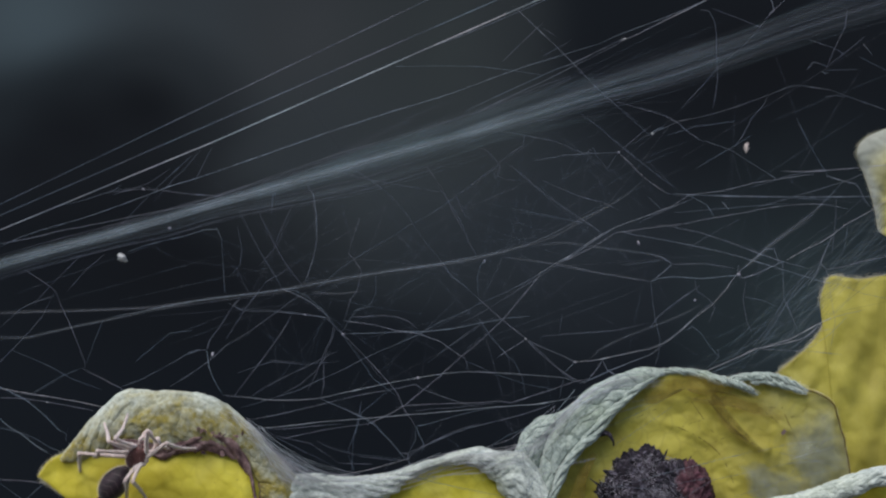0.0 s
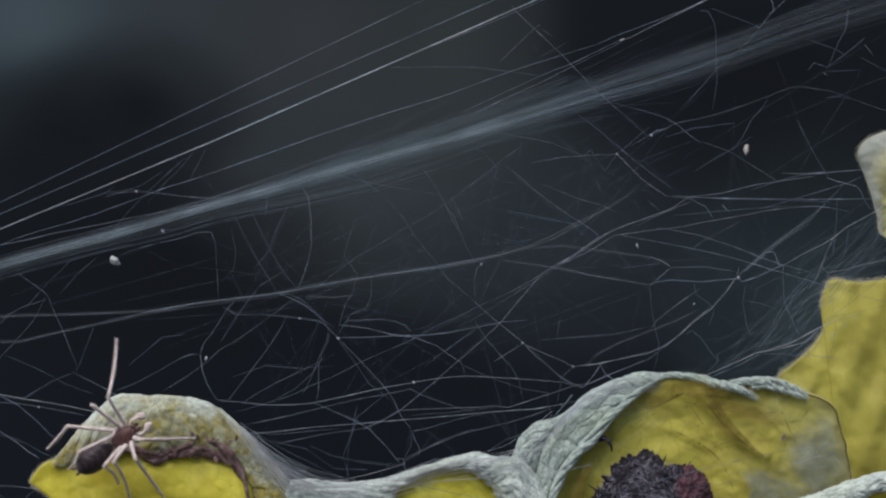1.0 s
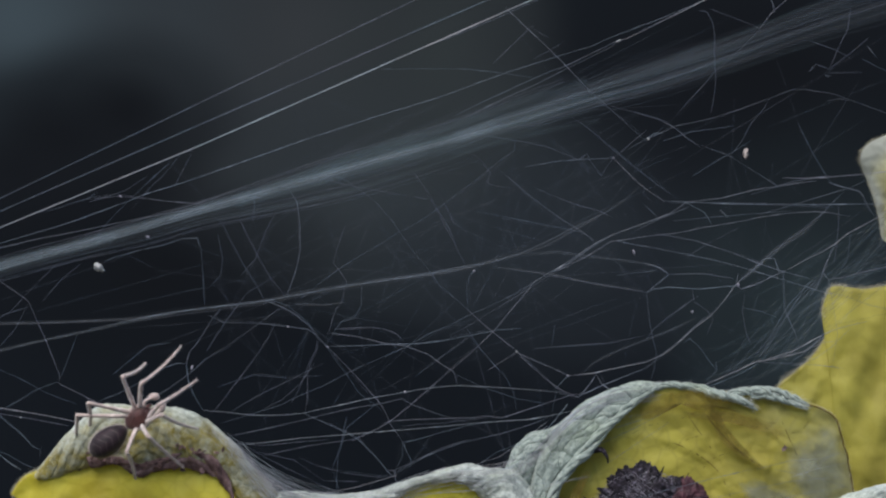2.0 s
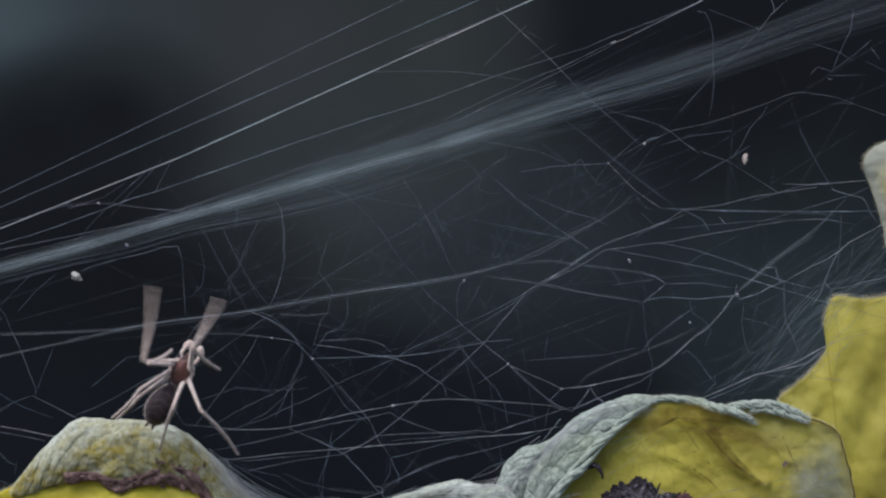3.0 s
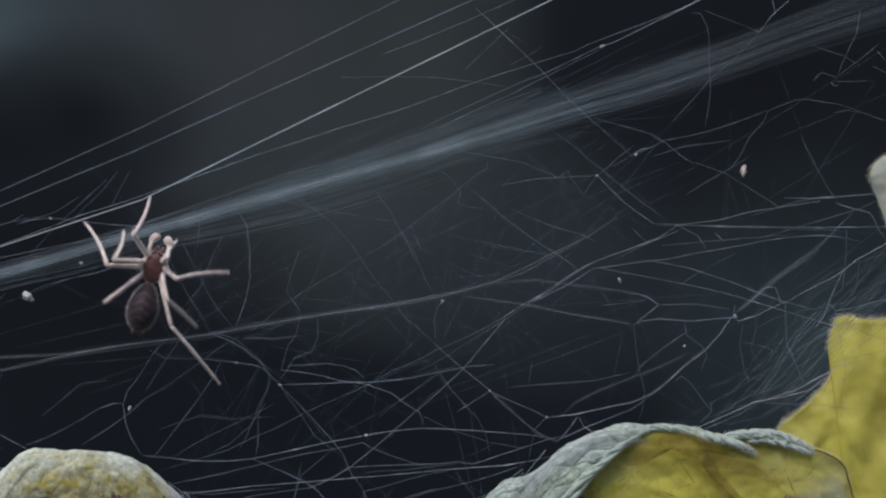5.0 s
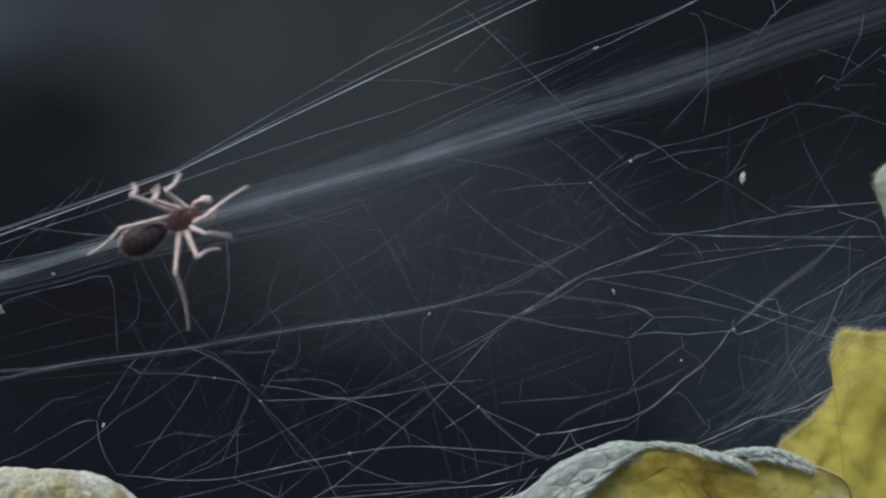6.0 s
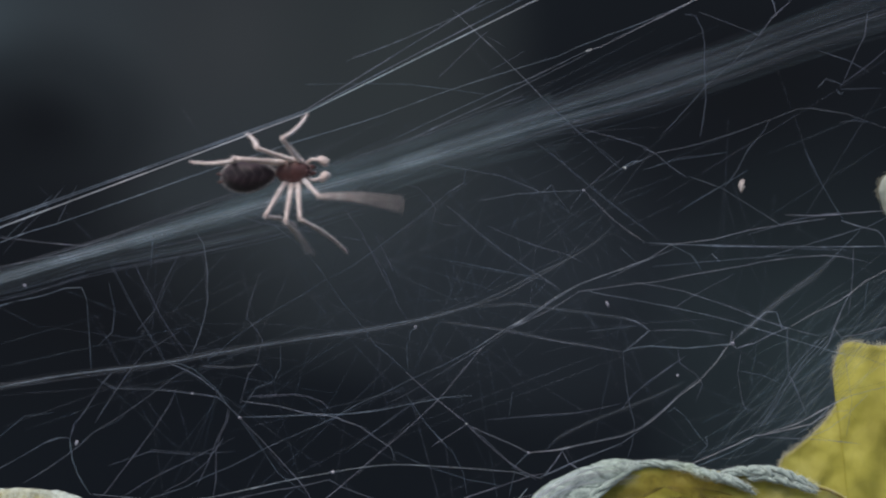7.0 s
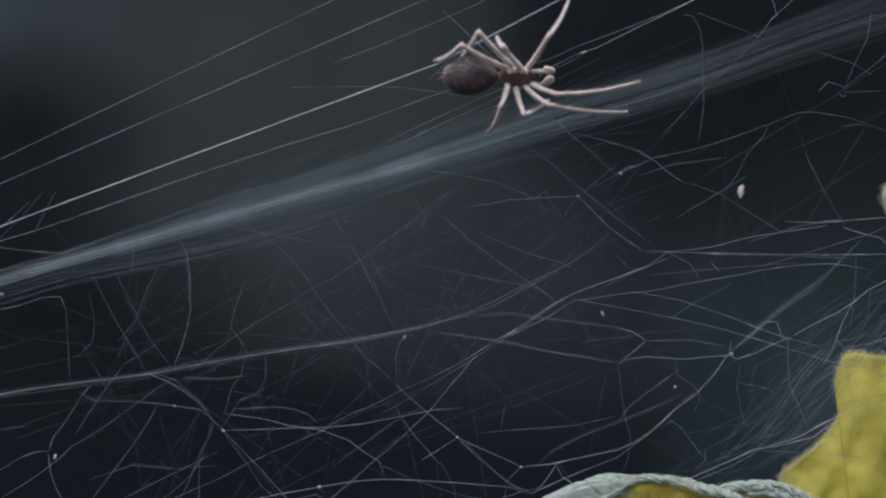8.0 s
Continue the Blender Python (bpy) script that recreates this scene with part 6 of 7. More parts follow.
def move_spider():
    posture(0, (-20.88, -3.2, -14.45), 50, 10, 0,
        (-21.36, -12.35, -21.1, -11.04), (-21.81, -12.54, -22.68, -11.68), (-22.56, -13.18, -23.43, -13.93), (-24.1, -13.52, -24.63, -15.17),
        (-19.3, -11.86, -18.43, -13.37), (-18.1, -12.69, -16.56, -13.37), (-20.24, -15.17, -19.75, -16.86), (-20.72, -15.09, -21.18, -16.86))
    posture(0.5, (-20.81, -3.2, -14.55), 50, 10, 0,
        (-21.37, -12.31, -21.15, -11.03), (-21.86, -12.79, -22.64, -11.78), (-22.49, -13.17, -23.24, -14.02), (-24.06, -13.58, -24.89, -15.67),
        (-19.28, -11.86, -18.46, -13.35), (-18.01, -12.6, -16.59, -13.31), (-20.14, -15.15, -19.8, -16.72), (-20.7, -15.15, -21.15, -16.72))
    posture(0.8, (-21.06, -3.2, -13.32), 50, 0, 0,
        (-21.29, -11.65, -21.55, -10.53), (-21.92, -12.1, -22.22, -13.21), (-23.04, -12.02, -23.41, -13.21), (-24.08, -13.44, -25.12, -15.74),
        (-18.38, -12.39, -15.15, -12.39), (-18.31, -11.8, -18.31, -13.81), (-20.43, -13.77, -19.95, -16.34), (-20.8, -13.96, -20.51, -16.34))
    posture(0.97, (-21.36, -3.2, -12.74), 38.1, 0, 0,
        (-21.53, -9.42, -21.62, -5.71), (-22.41, -10.22, -21.98, -11.3), (-24.43, -11.44, -25.82, -13.2), (-23.39, -13.01, -24.65, -14.62),
        (-19.01, -12.13, -15.9, -12.25), (-19.37, -13.11, -18.11, -15.81), (-20.89, -13.53, -20.31, -16.25), (-21.48, -13.81, -21.12, -15.49))
    posture(1, (-21.42, -3.2, -12.64), 36, 0, 0,
        (-21.42, -9.41, -21.23, -5.7), (-22.49, -9.89, -21.94, -10.97), (-24.68, -11.34, -26.24, -13.19), (-23.27, -12.93, -24.57, -14.42),
        (-19.12, -12.08, -16.04, -12.23), (-19.56, -13.34, -18.08, -16.16), (-20.97, -13.49, -20.38, -16.24), (-21.6, -13.79, -21.23, -15.35))
    posture(1.03, (-21.48, -3.2, -12.64), 34.8, 0, 0,
        (-21.3, -9.39, -20.83, -5.68), (-22.49, -9.87, -21.93, -10.91), (-24.73, -11.35, -26.11, -13.2), (-23.35, -12.89, -24.57, -14.38),
        (-19.17, -12.15, -16.01, -12.22), (-19.63, -13.36, -18.12, -16.16), (-21, -13.55, -20.42, -16.24), (-21.6, -13.77, -21.23, -15.27))
    posture(1.2, (-21.86, -3.2, -12.66), 28, 0, 0,
        (-20.2, -8.82, -19.61, -9.37), (-22.49, -9.74, -21.9, -10.59), (-25.04, -11.4, -25.37, -13.21), (-23.82, -12.62, -24.56, -14.17),
        (-19.46, -12.51, -15.87, -12.18), (-20.05, -13.43, -18.35, -16.13), (-21.16, -13.88, -20.64, -16.24), (-21.6, -13.66, -21.23, -14.84))
    posture(1.47, (-21.61, -3.2, -12.49), 28, 0, 0,
        (-19.85, -8.99, -18.12, -7.2), (-20.65, -8.76, -19.73, -9.54), (-22.69, -9.92, -23.18, -11.19), (-25.08, -11.72, -25.28, -13.33),
        (-19.16, -12.04, -16.32, -12.01), (-20.14, -13.13, -18.12, -15.84), (-20.91, -13.5, -20.53, -16.05), (-21.42, -13.48, -20.99, -14.65))
    posture(1.5, (-21.58, -3.2, -12.47), 28, 0, 0,
        (-19.64, -9.2, -17.36, -8.1), (-20.44, -8.65, -19.49, -9.42), (-22.43, -9.75, -22.94, -10.96), (-25.22, -11.62, -25.36, -13.24),
        (-19.12, -11.99, -16.37, -11.99), (-20.15, -13.09, -18.1, -15.81), (-20.89, -13.46, -20.52, -16.03), (-21.4, -13.46, -20.96, -14.63))
    posture(1.53, (-21.45, -3.2, -12.36), 28.6, 0, 0,
        (-19.41, -9.4, -16.59, -8.99), (-20.38, -8.58, -19.43, -9.27), (-22.37, -9.71, -22.89, -10.95), (-25.07, -11.53, -25.23, -13.15),
        (-19, -11.82, -16.3, -11.75), (-19.97, -12.9, -17.92, -15.53), (-20.7, -13.32, -20.24, -15.87), (-21.26, -13.38, -20.84, -14.6))
    posture(2.1, (-19.05, -3.2, -10.42), 40, 0, 0,
        (-17.97, -7.54, -16.17, -5.02), (-19.23, -7.18, -18.33, -6.46), (-21.39, -8.98, -21.93, -10.78), (-22.29, -9.7, -22.83, -11.5),
        (-16.71, -8.62, -14.91, -7.18), (-16.53, -9.34, -14.73, -10.42), (-17.25, -10.78, -15.09, -12.93), (-18.69, -11.86, -18.69, -14.01))
    posture(2.77, (-16.43, -3.2, -7.94), 49.57, 0, 0,
        (-17.06, -5.39, -14.52, -4.68), (-17.41, -6.09, -16.37, -4.78), (-19.02, -7.68, -19.68, -9.57), (-18.25, -8.11, -19.05, -9.74),
        (-14.54, -4.83, -12.85, -5.11), (-14.31, -6.63, -13.25, -6.84), (-13.99, -9.1, -11.27, -10.95), (-16.31, -9.55, -16.89, -11.67))
    posture(2.8, (-16.31, -3.2, -7.83), 50, 0, 0,
        (-17.02, -5.3, -14.45, -4.67), (-17.33, -6.04, -16.28, -4.7), (-18.92, -7.62, -19.59, -9.52), (-18.07, -8.04, -18.88, -9.66),
        (-14.45, -4.67, -12.76, -5.02), (-14.1, -6.92, -12.51, -8.04), (-13.85, -9.03, -11.11, -10.86), (-16.21, -9.45, -16.81, -11.56))
    posture(2.83, (-16.14, -3.2, -7.74), 51.5, 0, 0,
        (-16.98, -5.35, -14.72, -4.06), (-17.2, -6, -16.15, -4.77), (-18.62, -7.58, -19.52, -9.5), (-17.93, -8.02, -18.89, -9.64),
        (-14.34, -4.69, -12.71, -4.55), (-13.89, -7.2, -11.78, -9.25), (-13.77, -8.97, -11.13, -10.97), (-16.01, -9.3, -16.71, -11.53))
    posture(2.97, (-15.34, -3.2, -7.28), 58.5, 0, 0,
        (-17.29, -5.58, -18.17, -0.28), (-16.56, -5.82, -15.57, -5.09), (-17.21, -7.37, -19.19, -9.38), (-17.27, -7.91, -18.93, -9.52),
        (-14.12, -4.74, -14.01, -1.61), (-13.82, -5.12, -12.45, -6.6), (-13.36, -8.71, -11.23, -11.48), (-15.11, -8.59, -16.24, -11.41))
    posture(3, (-15.17, -3.2, -7.19), 60, 0, 0,
        (-16.77, -5.65, -16.21, -0.61), (-16.42, -5.79, -15.45, -5.16), (-16.91, -7.33, -19.12, -9.35), (-17.12, -7.89, -18.94, -9.49),
        (-13.7, -4.81, -12.4, -1.94), (-13.77, -4.81, -12.44, -6.35), (-13.28, -8.65, -11.25, -11.59), (-14.92, -8.44, -16.14, -11.38))
    posture(3.03, (-15.08, -3.2, -6.89), 63, 0, 0,
        (-16.26, -5.71, -14.26, -0.95), (-16.11, -5.33, -15.05, -4.26), (-16.71, -7.13, -18.62, -9.11), (-16.95, -7.69, -18.87, -9.46),
        (-13.27, -4.87, -10.8, -2.27), (-13.71, -4.62, -12.46, -5.98), (-13.33, -8.2, -11.61, -10.97), (-14.75, -8.28, -15.64, -11.38))
    posture(3.2, (-14.58, -3.2, -5.22), 80, 0, 0,
        (-15.14, -2.79, -14.79, 0.19), (-14.34, -2.72, -12.85, 0.78), (-15.56, -6.06, -15.83, -7.73), (-15.97, -6.61, -18.47, -9.29),
        (-13.65, -3.21, -12.64, -3.9), (-13.4, -3.56, -12.57, -3.9), (-13.65, -5.64, -13.61, -7.45), (-13.82, -7.38, -12.81, -11.41))
    posture(3.47, (-13.73, -3.02, -3.3), 83.6, 0, 0,
        (-16.74, -0.8, -19.33, 1.44), (-14.83, -0.51, -13.1, 0.89), (-16.4, -0.63, -17.15, 1.61), (-14.68, -4.37, -14.86, -8.98),
        (-13.21, -0.87, -12.05, -1.03), (-12.72, -2.14, -12.32, -3.58), (-12.03, -4, -10.35, -5.23), (-13.97, -4.45, -11.08, -8.07))
    posture(3.5, (-13.64, -3, -3.09), 84, 0, 0,
        (-16.19, -0.78, -17.22, 1.46), (-14.88, -0.27, -13.12, 0.9), (-15.84, -0.61, -15.05, 1.63), (-14.54, -4.13, -14.47, -8.95),
        (-13.16, -0.61, -11.99, -0.71), (-12.64, -1.99, -12.3, -3.54), (-11.85, -3.82, -9.99, -4.99), (-13.98, -4.13, -10.88, -7.71))
    posture(3.53, (-13.68, -3, -2.94), 84, 0, 0,
        (-15.64, -0.77, -15.12, 1.47), (-14.97, -0.23, -13.4, 1.03), (-15.29, -0.59, -12.95, 1.64), (-14.66, -3.98, -14.52, -8.54),
        (-13.21, -0.55, -12.09, -0.52), (-12.66, -1.97, -12.06, -3.5), (-12.03, -3.66, -10.48, -4.96), (-13.85, -4.05, -10.86, -7.64))
    posture(3.75, (-13.96, -3, -1.83), 84, 0, 0,
        (-15.88, 0.56, -15.88, 3.12), (-15.6, 0.05, -15.43, 1.93), (-16.29, -0.81, -17.14, 0.56), (-15.53, -2.92, -14.92, -5.59),
        (-13.55, -0.12, -12.87, 0.9), (-12.8, -1.83, -10.31, -3.2), (-13.38, -2.51, -14.06, -4.73), (-12.87, -3.54, -10.65, -7.13))
    posture(4, (-14.18, -3, -0.83), 86, 0, 0,
        (-15.36, 1.71, -15.09, 4.22), (-16.31, 1.04, -16.11, 2.53), (-16.31, -0.49, -17.84, 1.37), (-16.28, -1.95, -15.3, -2.01),
        (-13.74, 0.36, -13.36, 1.68), (-12.86, -1, -10.42, -2.15), (-13.26, -1.67, -14.21, -3.71), (-12.75, -2.89, -10.45, -6.69))
    posture(4.5, (-14.1, -3, -0.67), 86, 0, 0,
        (-15.36, 2.32, -15.13, 4.38), (-16.26, 0.59, -16.09, 2.52), (-16.09, 0.39, -18.19, 3.32), (-16.26, -2.27, -15.03, -2.07),
        (-13.13, 0.49, -13.53, 1.99), (-12.57, -1, -10.21, -2.2), (-13.3, -2, -13.77, -3.73), (-12.63, -2.93, -10.34, -6.73))
    posture(4.7, (-13.87, -3, -0.56), 86, 0, 0,
        (-15.12, 2.41, -14.86, 4.49), (-16.01, 0.7, -15.85, 2.61), (-15.85, 0.5, -17.96, 3.37), (-16.01, -2.14, -14.79, -1.94),
        (-12.91, 0.6, -13.27, 2.08), (-12.35, -0.89, -9.98, -2.11), (-13.08, -1.88, -13.54, -3.62), (-12.42, -2.83, -10.07, -6.59))
    posture(5.3, (-14.58, -3, 1.67), 50, 0, 0,
        (-14.1, 4.09, -12.81, 6.18), (-15.55, 3.28, -15.22, 4.73), (-16.83, 2.8, -17.64, 4.09), (-16.99, 1.51, -17.64, 2.48),
        (-12.81, 3.12, -12.33, 4.73), (-12.49, 2.16, -10.88, 3.12), (-12.49, 1.51, -10.08, 1.19), (-13.29, -1.06, -10.56, -3.96))
    posture(5.8, (-15.5, -3, 3.65), 20, 0, 0,
        (-13.01, 5.92, -11.24, 7.47), (-15.22, 5.76, -13.39, 6.46), (-17.87, 5.17, -17.74, 4.28), (-17.87, 3.78, -20.07, 3.46),
        (-12.82, 4.28, -12.32, 6.4), (-12.92, 2.61, -11.24, 4.79), (-12.69, 2.64, -9.73, 4.03), (-13.86, 1.19, -11.24, -1.33))
    posture(5.97, (-12.22, -3, 4.01), 25.1, 0, 0,
        (-11.62, 6, -11.84, 7.09), (-12.39, 5.34, -13.53, 5.68), (-14.03, 5.67, -14.44, 6.18), (-14.57, 3.95, -16.86, 2.65),
        (-9.82, 4.53, -8.04, 6.33), (-9.49, 3.84, -8.92, 4.12), (-10.17, 2.42, -9.04, 3), (-11.41, 1.51, -10.7, -1.61))
    posture(6, (-11.64, -3, 4.07), 26, 0, 0,
        (-11.42, 6.01, -11.17, 7.1), (-12.11, 5.51, -12.55, 6.32), (-13.36, 5.76, -13.86, 6.51), (-13.99, 3.98, -16.3, 2.51),
        (-9.29, 4.57, -7.29, 6.32), (-9.29, 3.69, -8.26, 3.51), (-9.73, 2.38, -8.92, 2.82), (-10.98, 1.57, -10.61, -1.65))
    posture(6.03, (-11.25, -3, 4.17), 26.3, 0, 0,
        (-11.23, 6.02, -10.51, 7.12), (-11.84, 5.68, -11.57, 6.96), (-12.7, 5.99, -13.06, 6.76), (-13.57, 4.27, -15.9, 3.07),
        (-8.86, 4.75, -6.56, 6.42), (-9.1, 3.55, -7.6, 2.9), (-9.47, 2.57, -8.73, 2.51), (-10.68, 1.79, -10.38, -1.3))
    posture(6.2, (-9.02, -3, 4.73), 28, 0, 0,
        (-7.81, 7.34, -5.45, 10.88), (-9.61, 7.65, -8.62, 9.29), (-8.99, 7.27, -8.56, 8.14), (-11.23, 5.94, -13.62, 6.25),
        (-6.39, 5.79, -2.41, 6.96), (-6.94, 4.48, -3.65, 3.43), (-8, 3.61, -7.69, 0.76), (-8.99, 3.05, -9.12, 0.69))
    posture(6.5, (-6.16, -3, 7.05), 14, 0, 0,
        (-5.57, 8.8, -3.06, 10.67), (-4.53, 8.68, -4.62, 9.84), (-7.54, 7.97, -9.38, 7.85), (-8.09, 8.25, -6.86, 7.91),
        (-3.79, 6.22, -0.02, 7.66), (-3.55, 5.3, -0.08, 4.29), (-5.02, 4.6, -2.41, 2.66), (-6.37, 4.47, -5.08, 4.47))
    posture(6.8, (-5.41, -3, 7.57), 9, 0, 0,
        (-4.44, 9.39, -3.05, 10.69), (-4.14, 9.51, -4.44, 10.08), (-7.17, 8.42, -9.59, 7.93), (-6.05, 9.02, -6.65, 9.84),
        (-2.87, 6.42, 0.77, 6.51), (-2.56, 6, 0.89, 4.84), (-3.35, 5.81, -0.63, 4.09), (-5.23, 5.6, -3.17, 5.93))
    posture(6.97, (-4.71, -3, 7.46), 5.6, 0, 0,
        (-4.13, 9.19, -3, 10.66), (-5.23, 8.8, -6.05, 9.7), (-6.45, 8.15, -9.37, 8.08), (-6.54, 8.29, -7.53, 8.28),
        (-2.15, 6.4, 2.21, 6.74), (-3.08, 5.1, -0.6, 3.47), (-4.14, 4.82, -3.65, 3.28), (-5.04, 5.17, -3.56, 4.84))
    posture(7, (-4.58, -3, 7.44), 5, 0, 0,
        (-4.07, 9.15, -2.99, 10.65), (-5.43, 8.67, -6.33, 9.63), (-6.33, 8.1, -9.33, 8.1), (-6.63, 8.16, -7.68, 8.01),
        (-2.12, 6.15, 2.23, 5.7), (-3.17, 4.95, -0.86, 3.23), (-3.92, 4.8, -2.87, 3.14), (-5, 5.1, -3.62, 4.65))
    posture(7.03, (-4.04, -3, 7.44), 5.45, 0, 0,
        (-3.45, 9.29, -2.43, 11.05), (-4.58, 8.83, -5.31, 9.95), (-5.63, 8.18, -8.36, 8.44), (-5.97, 8.15, -7.53, 8.04),
        (-2.1, 5.9, 2.25, 4.66), (-2.58, 5.02, -0.32, 3.25), (-3.71, 4.77, -2.1, 3.01), (-4.38, 5.13, -3.32, 4.38))
    posture(7.2, (-0.94, -3, 7.45), 8, 0, 0,
        (0.07, 10.04, 0.73, 13.26), (0.19, 9.74, 0.43, 11.71), (-1.72, 8.61, -2.91, 10.37), (-2.26, 8.07, -6.73, 8.22),
        (1.62, 6.97, 6.75, 7.48), (0.73, 5.45, 2.69, 3.36), (-0.59, 5.86, -0.85, 4.25), (-0.88, 5.33, -1.6, 2.91))
    posture(7.47, (2.56, -3, 9.1), 18.8, 0, 0,
        (3.83, 11.54, 5.41, 14.41), (2.44, 11.17, 0.86, 12.71), (1.9, 10.92, 1.01, 12.05), (0.81, 10.9, -2.19, 12.82),
        (5.35, 10.36, 7.57, 11.55), (5.04, 7.66, 8.45, 6.3), (3.65, 7.74, 3.13, 5.67), (2.75, 7.3, 0.58, 3.97))
    posture(7.5, (2.95, -3, 9.29), 20, 0, 0,
        (4.24, 11.71, 5.93, 14.54), (2.83, 11.17, 2.36, 12.71), (2.3, 11.17, 1.44, 12.24), (0.94, 10.47, -1.72, 11.06),
        (5.37, 10.11, 7.58, 10.53), (5.51, 7.9, 9.09, 6.63), (4.04, 7.75, 4.63, 5.68), (3.15, 7.51, 0.82, 4.09))
    posture(7.53, (3.36, -3, 9.61), 18.8, 0, 0,
        (4.73, 11.97, 6.45, 14.77), (3.21, 11.18, 3.85, 12.71), (2.71, 11.43, 1.89, 12.47), (1.07, 10.03, -1.26, 9.29),
        (5.38, 9.86, 7.59, 9.5), (5.91, 8.21, 9.54, 7.04), (4.42, 7.76, 6.12, 5.69), (3.57, 7.89, 1.44, 4.7))
    posture(7.8, (7.02, -3, 12.54), 8, 0, 40,
        (9.01, 14.33, 11.12, 16.84), (6.91, 14.33, 7.43, 15.09), (6.44, 13.68, 5.91, 14.5), (4.92, 13.1, 1.34, 12.48),
        (9.95, 11.63, 14.17, 12.37), (9.45, 10.96, 13.61, 10.76), (8.6, 10.49, 10.07, 12.04), (7.32, 11.22, 6.97, 10.14))
    posture(8, (7.72, -3, 12.74), 0, 0, 55,
        (10.13, 14.52, 11.35, 16.73), (7.86, 13.99, 7.63, 14.87), (6.64, 14.81, 5.82, 13.88), (5.77, 14.17, 4.48, 13.7),
        (10.68, 11.66, 14.91, 12.42), (10.19, 11.14, 14.32, 10.88), (8.94, 10.62, 10.36, 11.61), (7.77, 11.08, 7.16, 9.92))
    walk(SPIDER, [(t, metres(m)) for t, m in ROWS["body"]])
    for k, (_, upper, lower) in enumerate(LEGS):
        walk(upper, [(t, metres(m)) for t, m in ROWS[k]])
        walk(lower, [(t, metres(m)) for t, m in ROWS["shin", k]])


# ---- the thread on which the spider climbs, pulled into a shallow angle by its weight ----
PULL = (
    (0.030, (-43.26, -2, -4.35), (31.99, -2, 27.87), [
    (0, (-15.32, -2, 7.18)),
    (2.8, (-15.09, -2, 7.07)),
    (3.2, (-14.52, -2, 6.54)),
    (3.5, (-14.07, -2, 5.86)),
    (4, (-15.28, -2, 4.31)),
    (4.5, (-15.32, -2, 4.5)),
    (4.7, (-15.28, -2, 4.58)),
    (5.3, (-13.39, -2, 6.09)),
    (5.8, (-11.42, -2, 7.49)),
    (6, (-11.27, -2, 7.15)),
    (6.2, (-7.34, -2, 9.19)),
    (6.5, (-3.06, -2, 10.85)),
    (6.8, (-3.1, -2, 10.74)),
    (7, (-3.1, -2, 10.66)),
    (7.2, (-2.8, -2, 10.44)),
    (7.5, (1.36, -2, 12.29)),
    (7.8, (1.82, -2, 12.67)),
    (8, (4.58, -2, 13.46)),
    ]),
    (0.025, (-43.31, -1.8, -3.67), (32.03, -1.8, 29), [
    (0, (-15.32, -2, 8.45)),
    (2.8, (-15.09, -2, 8.55)),
    (3.2, (-14.52, -2, 8.79)),
    (3.5, (-14.07, -2, 8.99)),
    (4, (-15.28, -2, 8.46)),
    (4.5, (-15.32, -2, 8.45)),
    (4.7, (-15.28, -2, 8.46)),
    (5.3, (-13.39, -2, 7.69)),
    (5.8, (-11.42, -2, 7.56)),
    (6, (-11.27, -2, 7.22)),
    (6.2, (-7.34, -2, 9.26)),
    (6.5, (-3.06, -2, 10.93)),
    (6.8, (-3.1, -2, 10.82)),
    (7, (-3.1, -2, 10.74)),
    (7.2, (-2.8, -2, 12.5)),
    (7.5, (1.36, -2, 15.68)),
    (7.8, (1.82, -2, 15.88)),
    (8, (4.58, -2, 17.07)),
    ]),
    (0.022, (-43.36, -1.6, -3.53), (32.07, -1.6, 32.52), [
    (0, (-15.32, -2, 9.84)),
    (2.8, (-15.09, -2, 9.95)),
    (3.2, (-14.52, -2, 10.22)),
    (3.5, (-14.07, -2, 10.44)),
    (4, (-15.28, -2, 9.86)),
    (4.5, (-15.32, -2, 9.84)),
    (4.7, (-15.28, -2, 9.86)),
    (5.3, (-13.39, -2, 8.43)),
    (5.8, (-11.42, -2, 7.64)),
    (6, (-11.27, -2, 7.3)),
    (6.2, (-7.34, -2, 9.34)),
    (6.5, (-3.06, -2, 11)),
    (6.8, (-3.1, -2, 10.89)),
    (7, (-3.1, -2, 10.82)),
    (7.2, (-2.8, -2, 13.67)),
    (7.5, (1.36, -2, 17.82)),
    (7.8, (1.82, -2, 18.04)),
    (8, (4.58, -2, 19.36)),
    ]),
)
PIECES, PIECE = 7, 9.0


def build_climbing_threads():
    made = []
    for r, end_a, end_b, pull in PULL:
        bright = r > 0.027
        line = thing("climbing_thread", "taut bright silk thread that the spider climbs" if bright else "fine taut silk thread gathered up by the spider",
                     "spider thread", group="threads that the spider climbs")
        bm = bmesh.new()
        tube(bm, [Vector((PIECE * k / 6, 0, 0)) for k in range(7)], r, 6)
        first = part("thread_piece", bm, BRIGHT if bright else FAINT, line)
        pieces = [first]
        for k in range(2 * PIECES - 1):
            ob = new("thread_piece", first.data)
            ob.parent = line
            pieces.append(ob)
        made.append((pieces, Vector(end_a), Vector(end_b), pull))
    return made


def move_threads():
    for pieces, end_a, end_b, pull in THREADS:
        for k, ob in enumerate(pieces):
            rows = []
            for t, apex in pull:
                a, b = (end_a, Vector(apex)) if k < PIECES else (Vector(apex), end_b)
                d = b - a
                s = (k % PIECES) / (PIECES - 1) * (d.length - PIECE)
                m = Matrix.Translation(a + d.normalized() * s) @ d.to_track_quat("X", "Z").to_matrix().to_4x4()
                rows.append((t, metres(m)))
            walk(ob, rows)


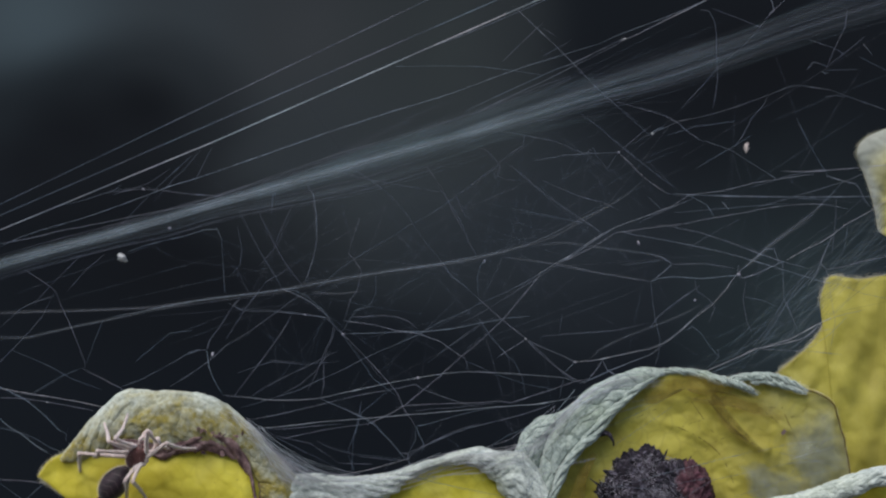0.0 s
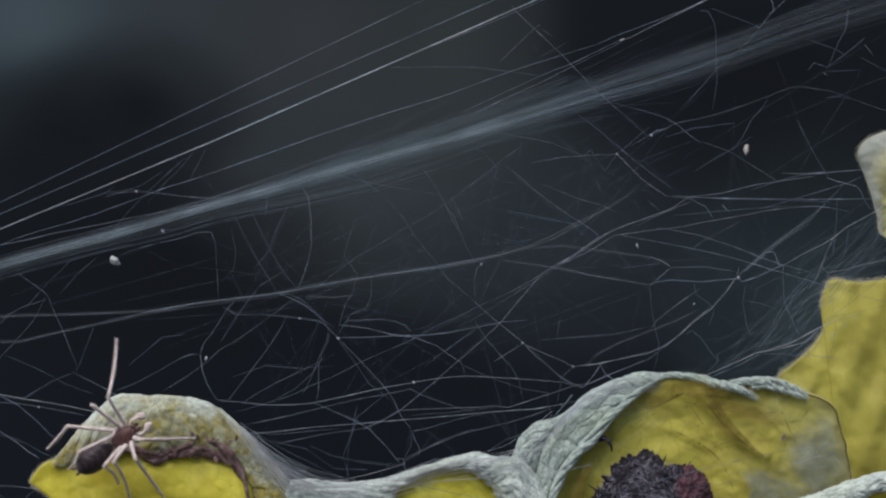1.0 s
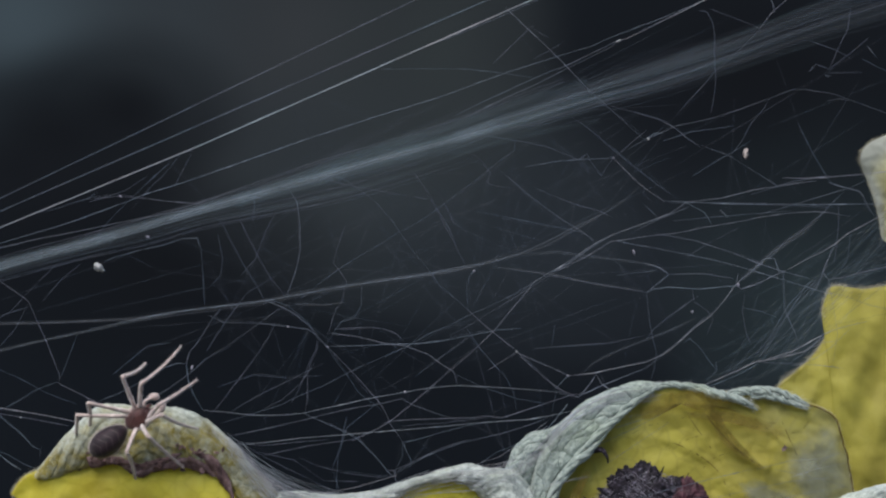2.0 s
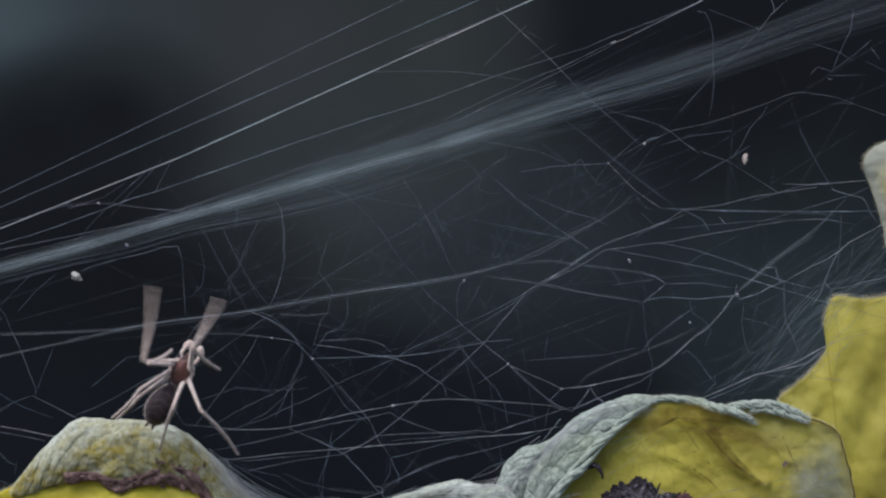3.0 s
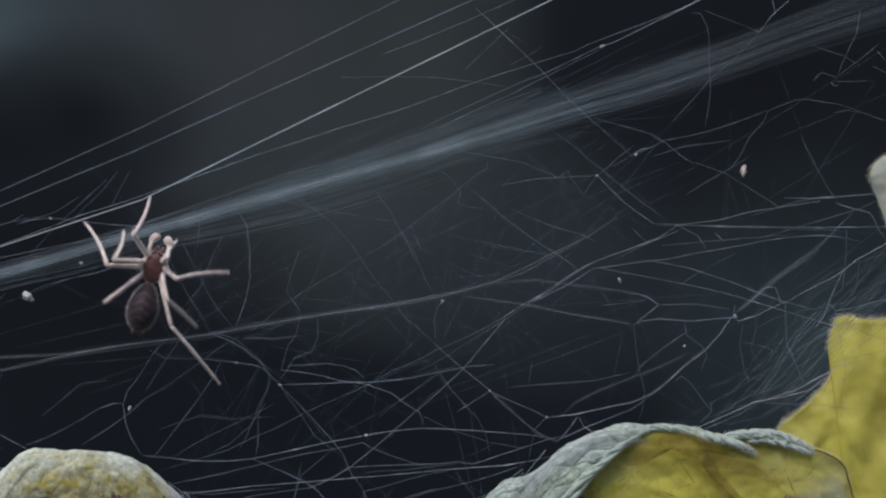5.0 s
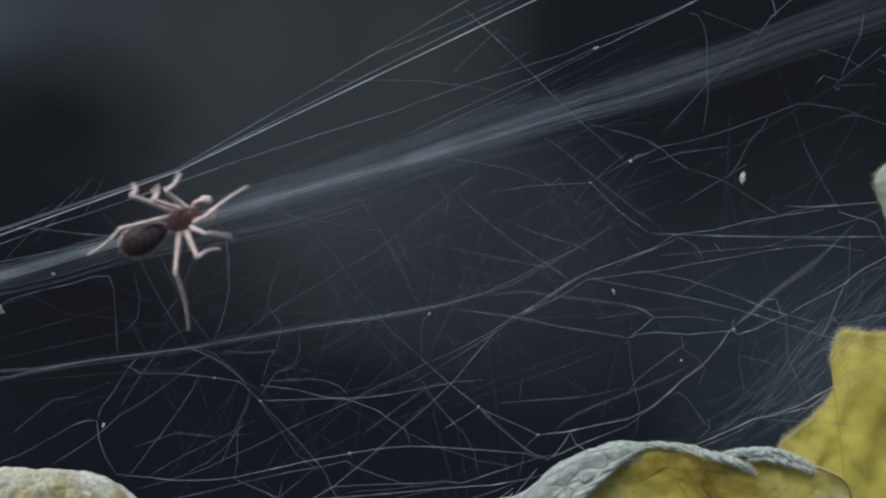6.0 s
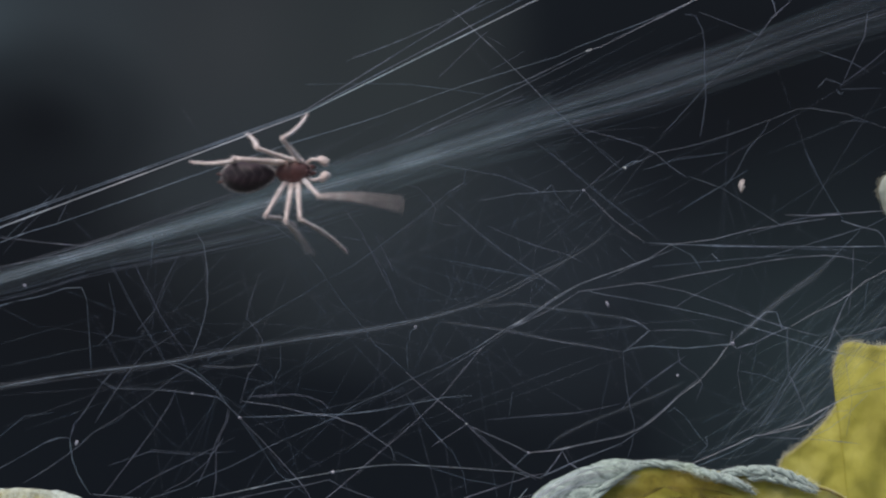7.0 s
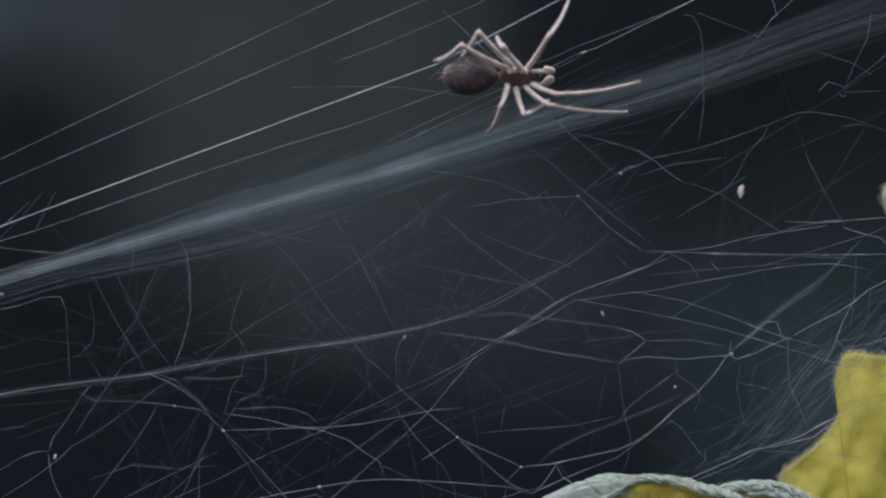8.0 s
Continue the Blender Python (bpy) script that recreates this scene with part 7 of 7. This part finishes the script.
def motions():
    move_spider()
    move_threads()


build_setting()
build_leaf()
build_clump()
build_web()
build_band()
build_fill()
speck("seed_husk", "tiny white husk hanging in the web", (-22.1, 3, -0.58), (0.34, 0.22, 0.22), 35, SEED)
speck("seed_husk", "tiny pale brown grain caught in the web", (20.55, 0, 6.85), (0.15, 0.15, 0.28), 5, HUSK)
speck("silk_knot", "tiny pale knot of silk and dust", (-15.61, 0, -7.12), (0.06, 0.05, 0.13), 20, MOULD)
speck("silk_knot", "tiny pale knot of silk and dust", (14.2, 0, 7.81), (0.07, 0.05, 0.06), 20, SEED)
speck("silk_knot", "tiny pale knot of silk and dust", (5.59, 0, -6.08), (0.05, 0.05, 0.05), 30, SEED)
speck("silk_knot", "tiny pale knot of silk and dust", (13.24, 0, 0.42), (0.06, 0.06, 0.16), -20, MOULD)
speck("silk_knot", "tiny pale knot of silk and dust", (12.21, 0, 14.2), (0.14, 0.05, 0.05), -20, SEED)
speck("silk_knot", "tiny pale knot of silk and dust", (-26.79, 0, -10.37), (0.05, 0.05, 0.05), 0, SEED)
speck("silk_knot", "tiny pale knot of silk and dust", (-6.8, 0.8, -5.8), (0.09, 0.06, 0.06), 15, MOULD)
speck("silk_knot", "tiny pale knot of silk and dust", (20.09, 0.4, -1.73), (0.07, 0.06, 0.1), 15, MOULD)
speck("silk_knot", "tiny pale knot of silk and dust", (-20.35, 0.6, 4.07), (0.09, 0.05, 0.05), 15, MOULD)
speck("silk_knot", "tiny pale knot of silk and dust", (-1.69, 0.2, -8.73), (0.08, 0.05, 0.07), 15, MOULD)
speck("silk_knot", "tiny pale knot of silk and dust", (8.95, 0, -7.65), (0.07, 0.06, 0.05), 15, MOULD)
speck("silk_knot", "tiny pale knot of silk and dust", (12.18, 4, 6.7), (0.08, 0.06, 0.05), 15, MOULD)
speck("silk_knot", "tiny pale knot of silk and dust", (2.8, 0.3, -0.84), (0.06, 0.05, 0.09), 15, MOULD)
speck("silk_knot", "tiny pale knot of silk and dust", (17.16, 1, -3.5), (0.06, 0.06, 0.06), 15, MOULD)
speck("silk_knot", "tiny pale knot of silk and dust", (-18.68, 1.5, 1.43), (0.1, 0.06, 0.07), 15, MOULD)
speck("silk_knot", "tiny pale knot of silk and dust", (-9.35, 0.3, -4.45), (0.07, 0.05, 0.05), 15, MOULD)
SPIDER, LEGS = build_spider()
THREADS = build_climbing_threads()
motions()
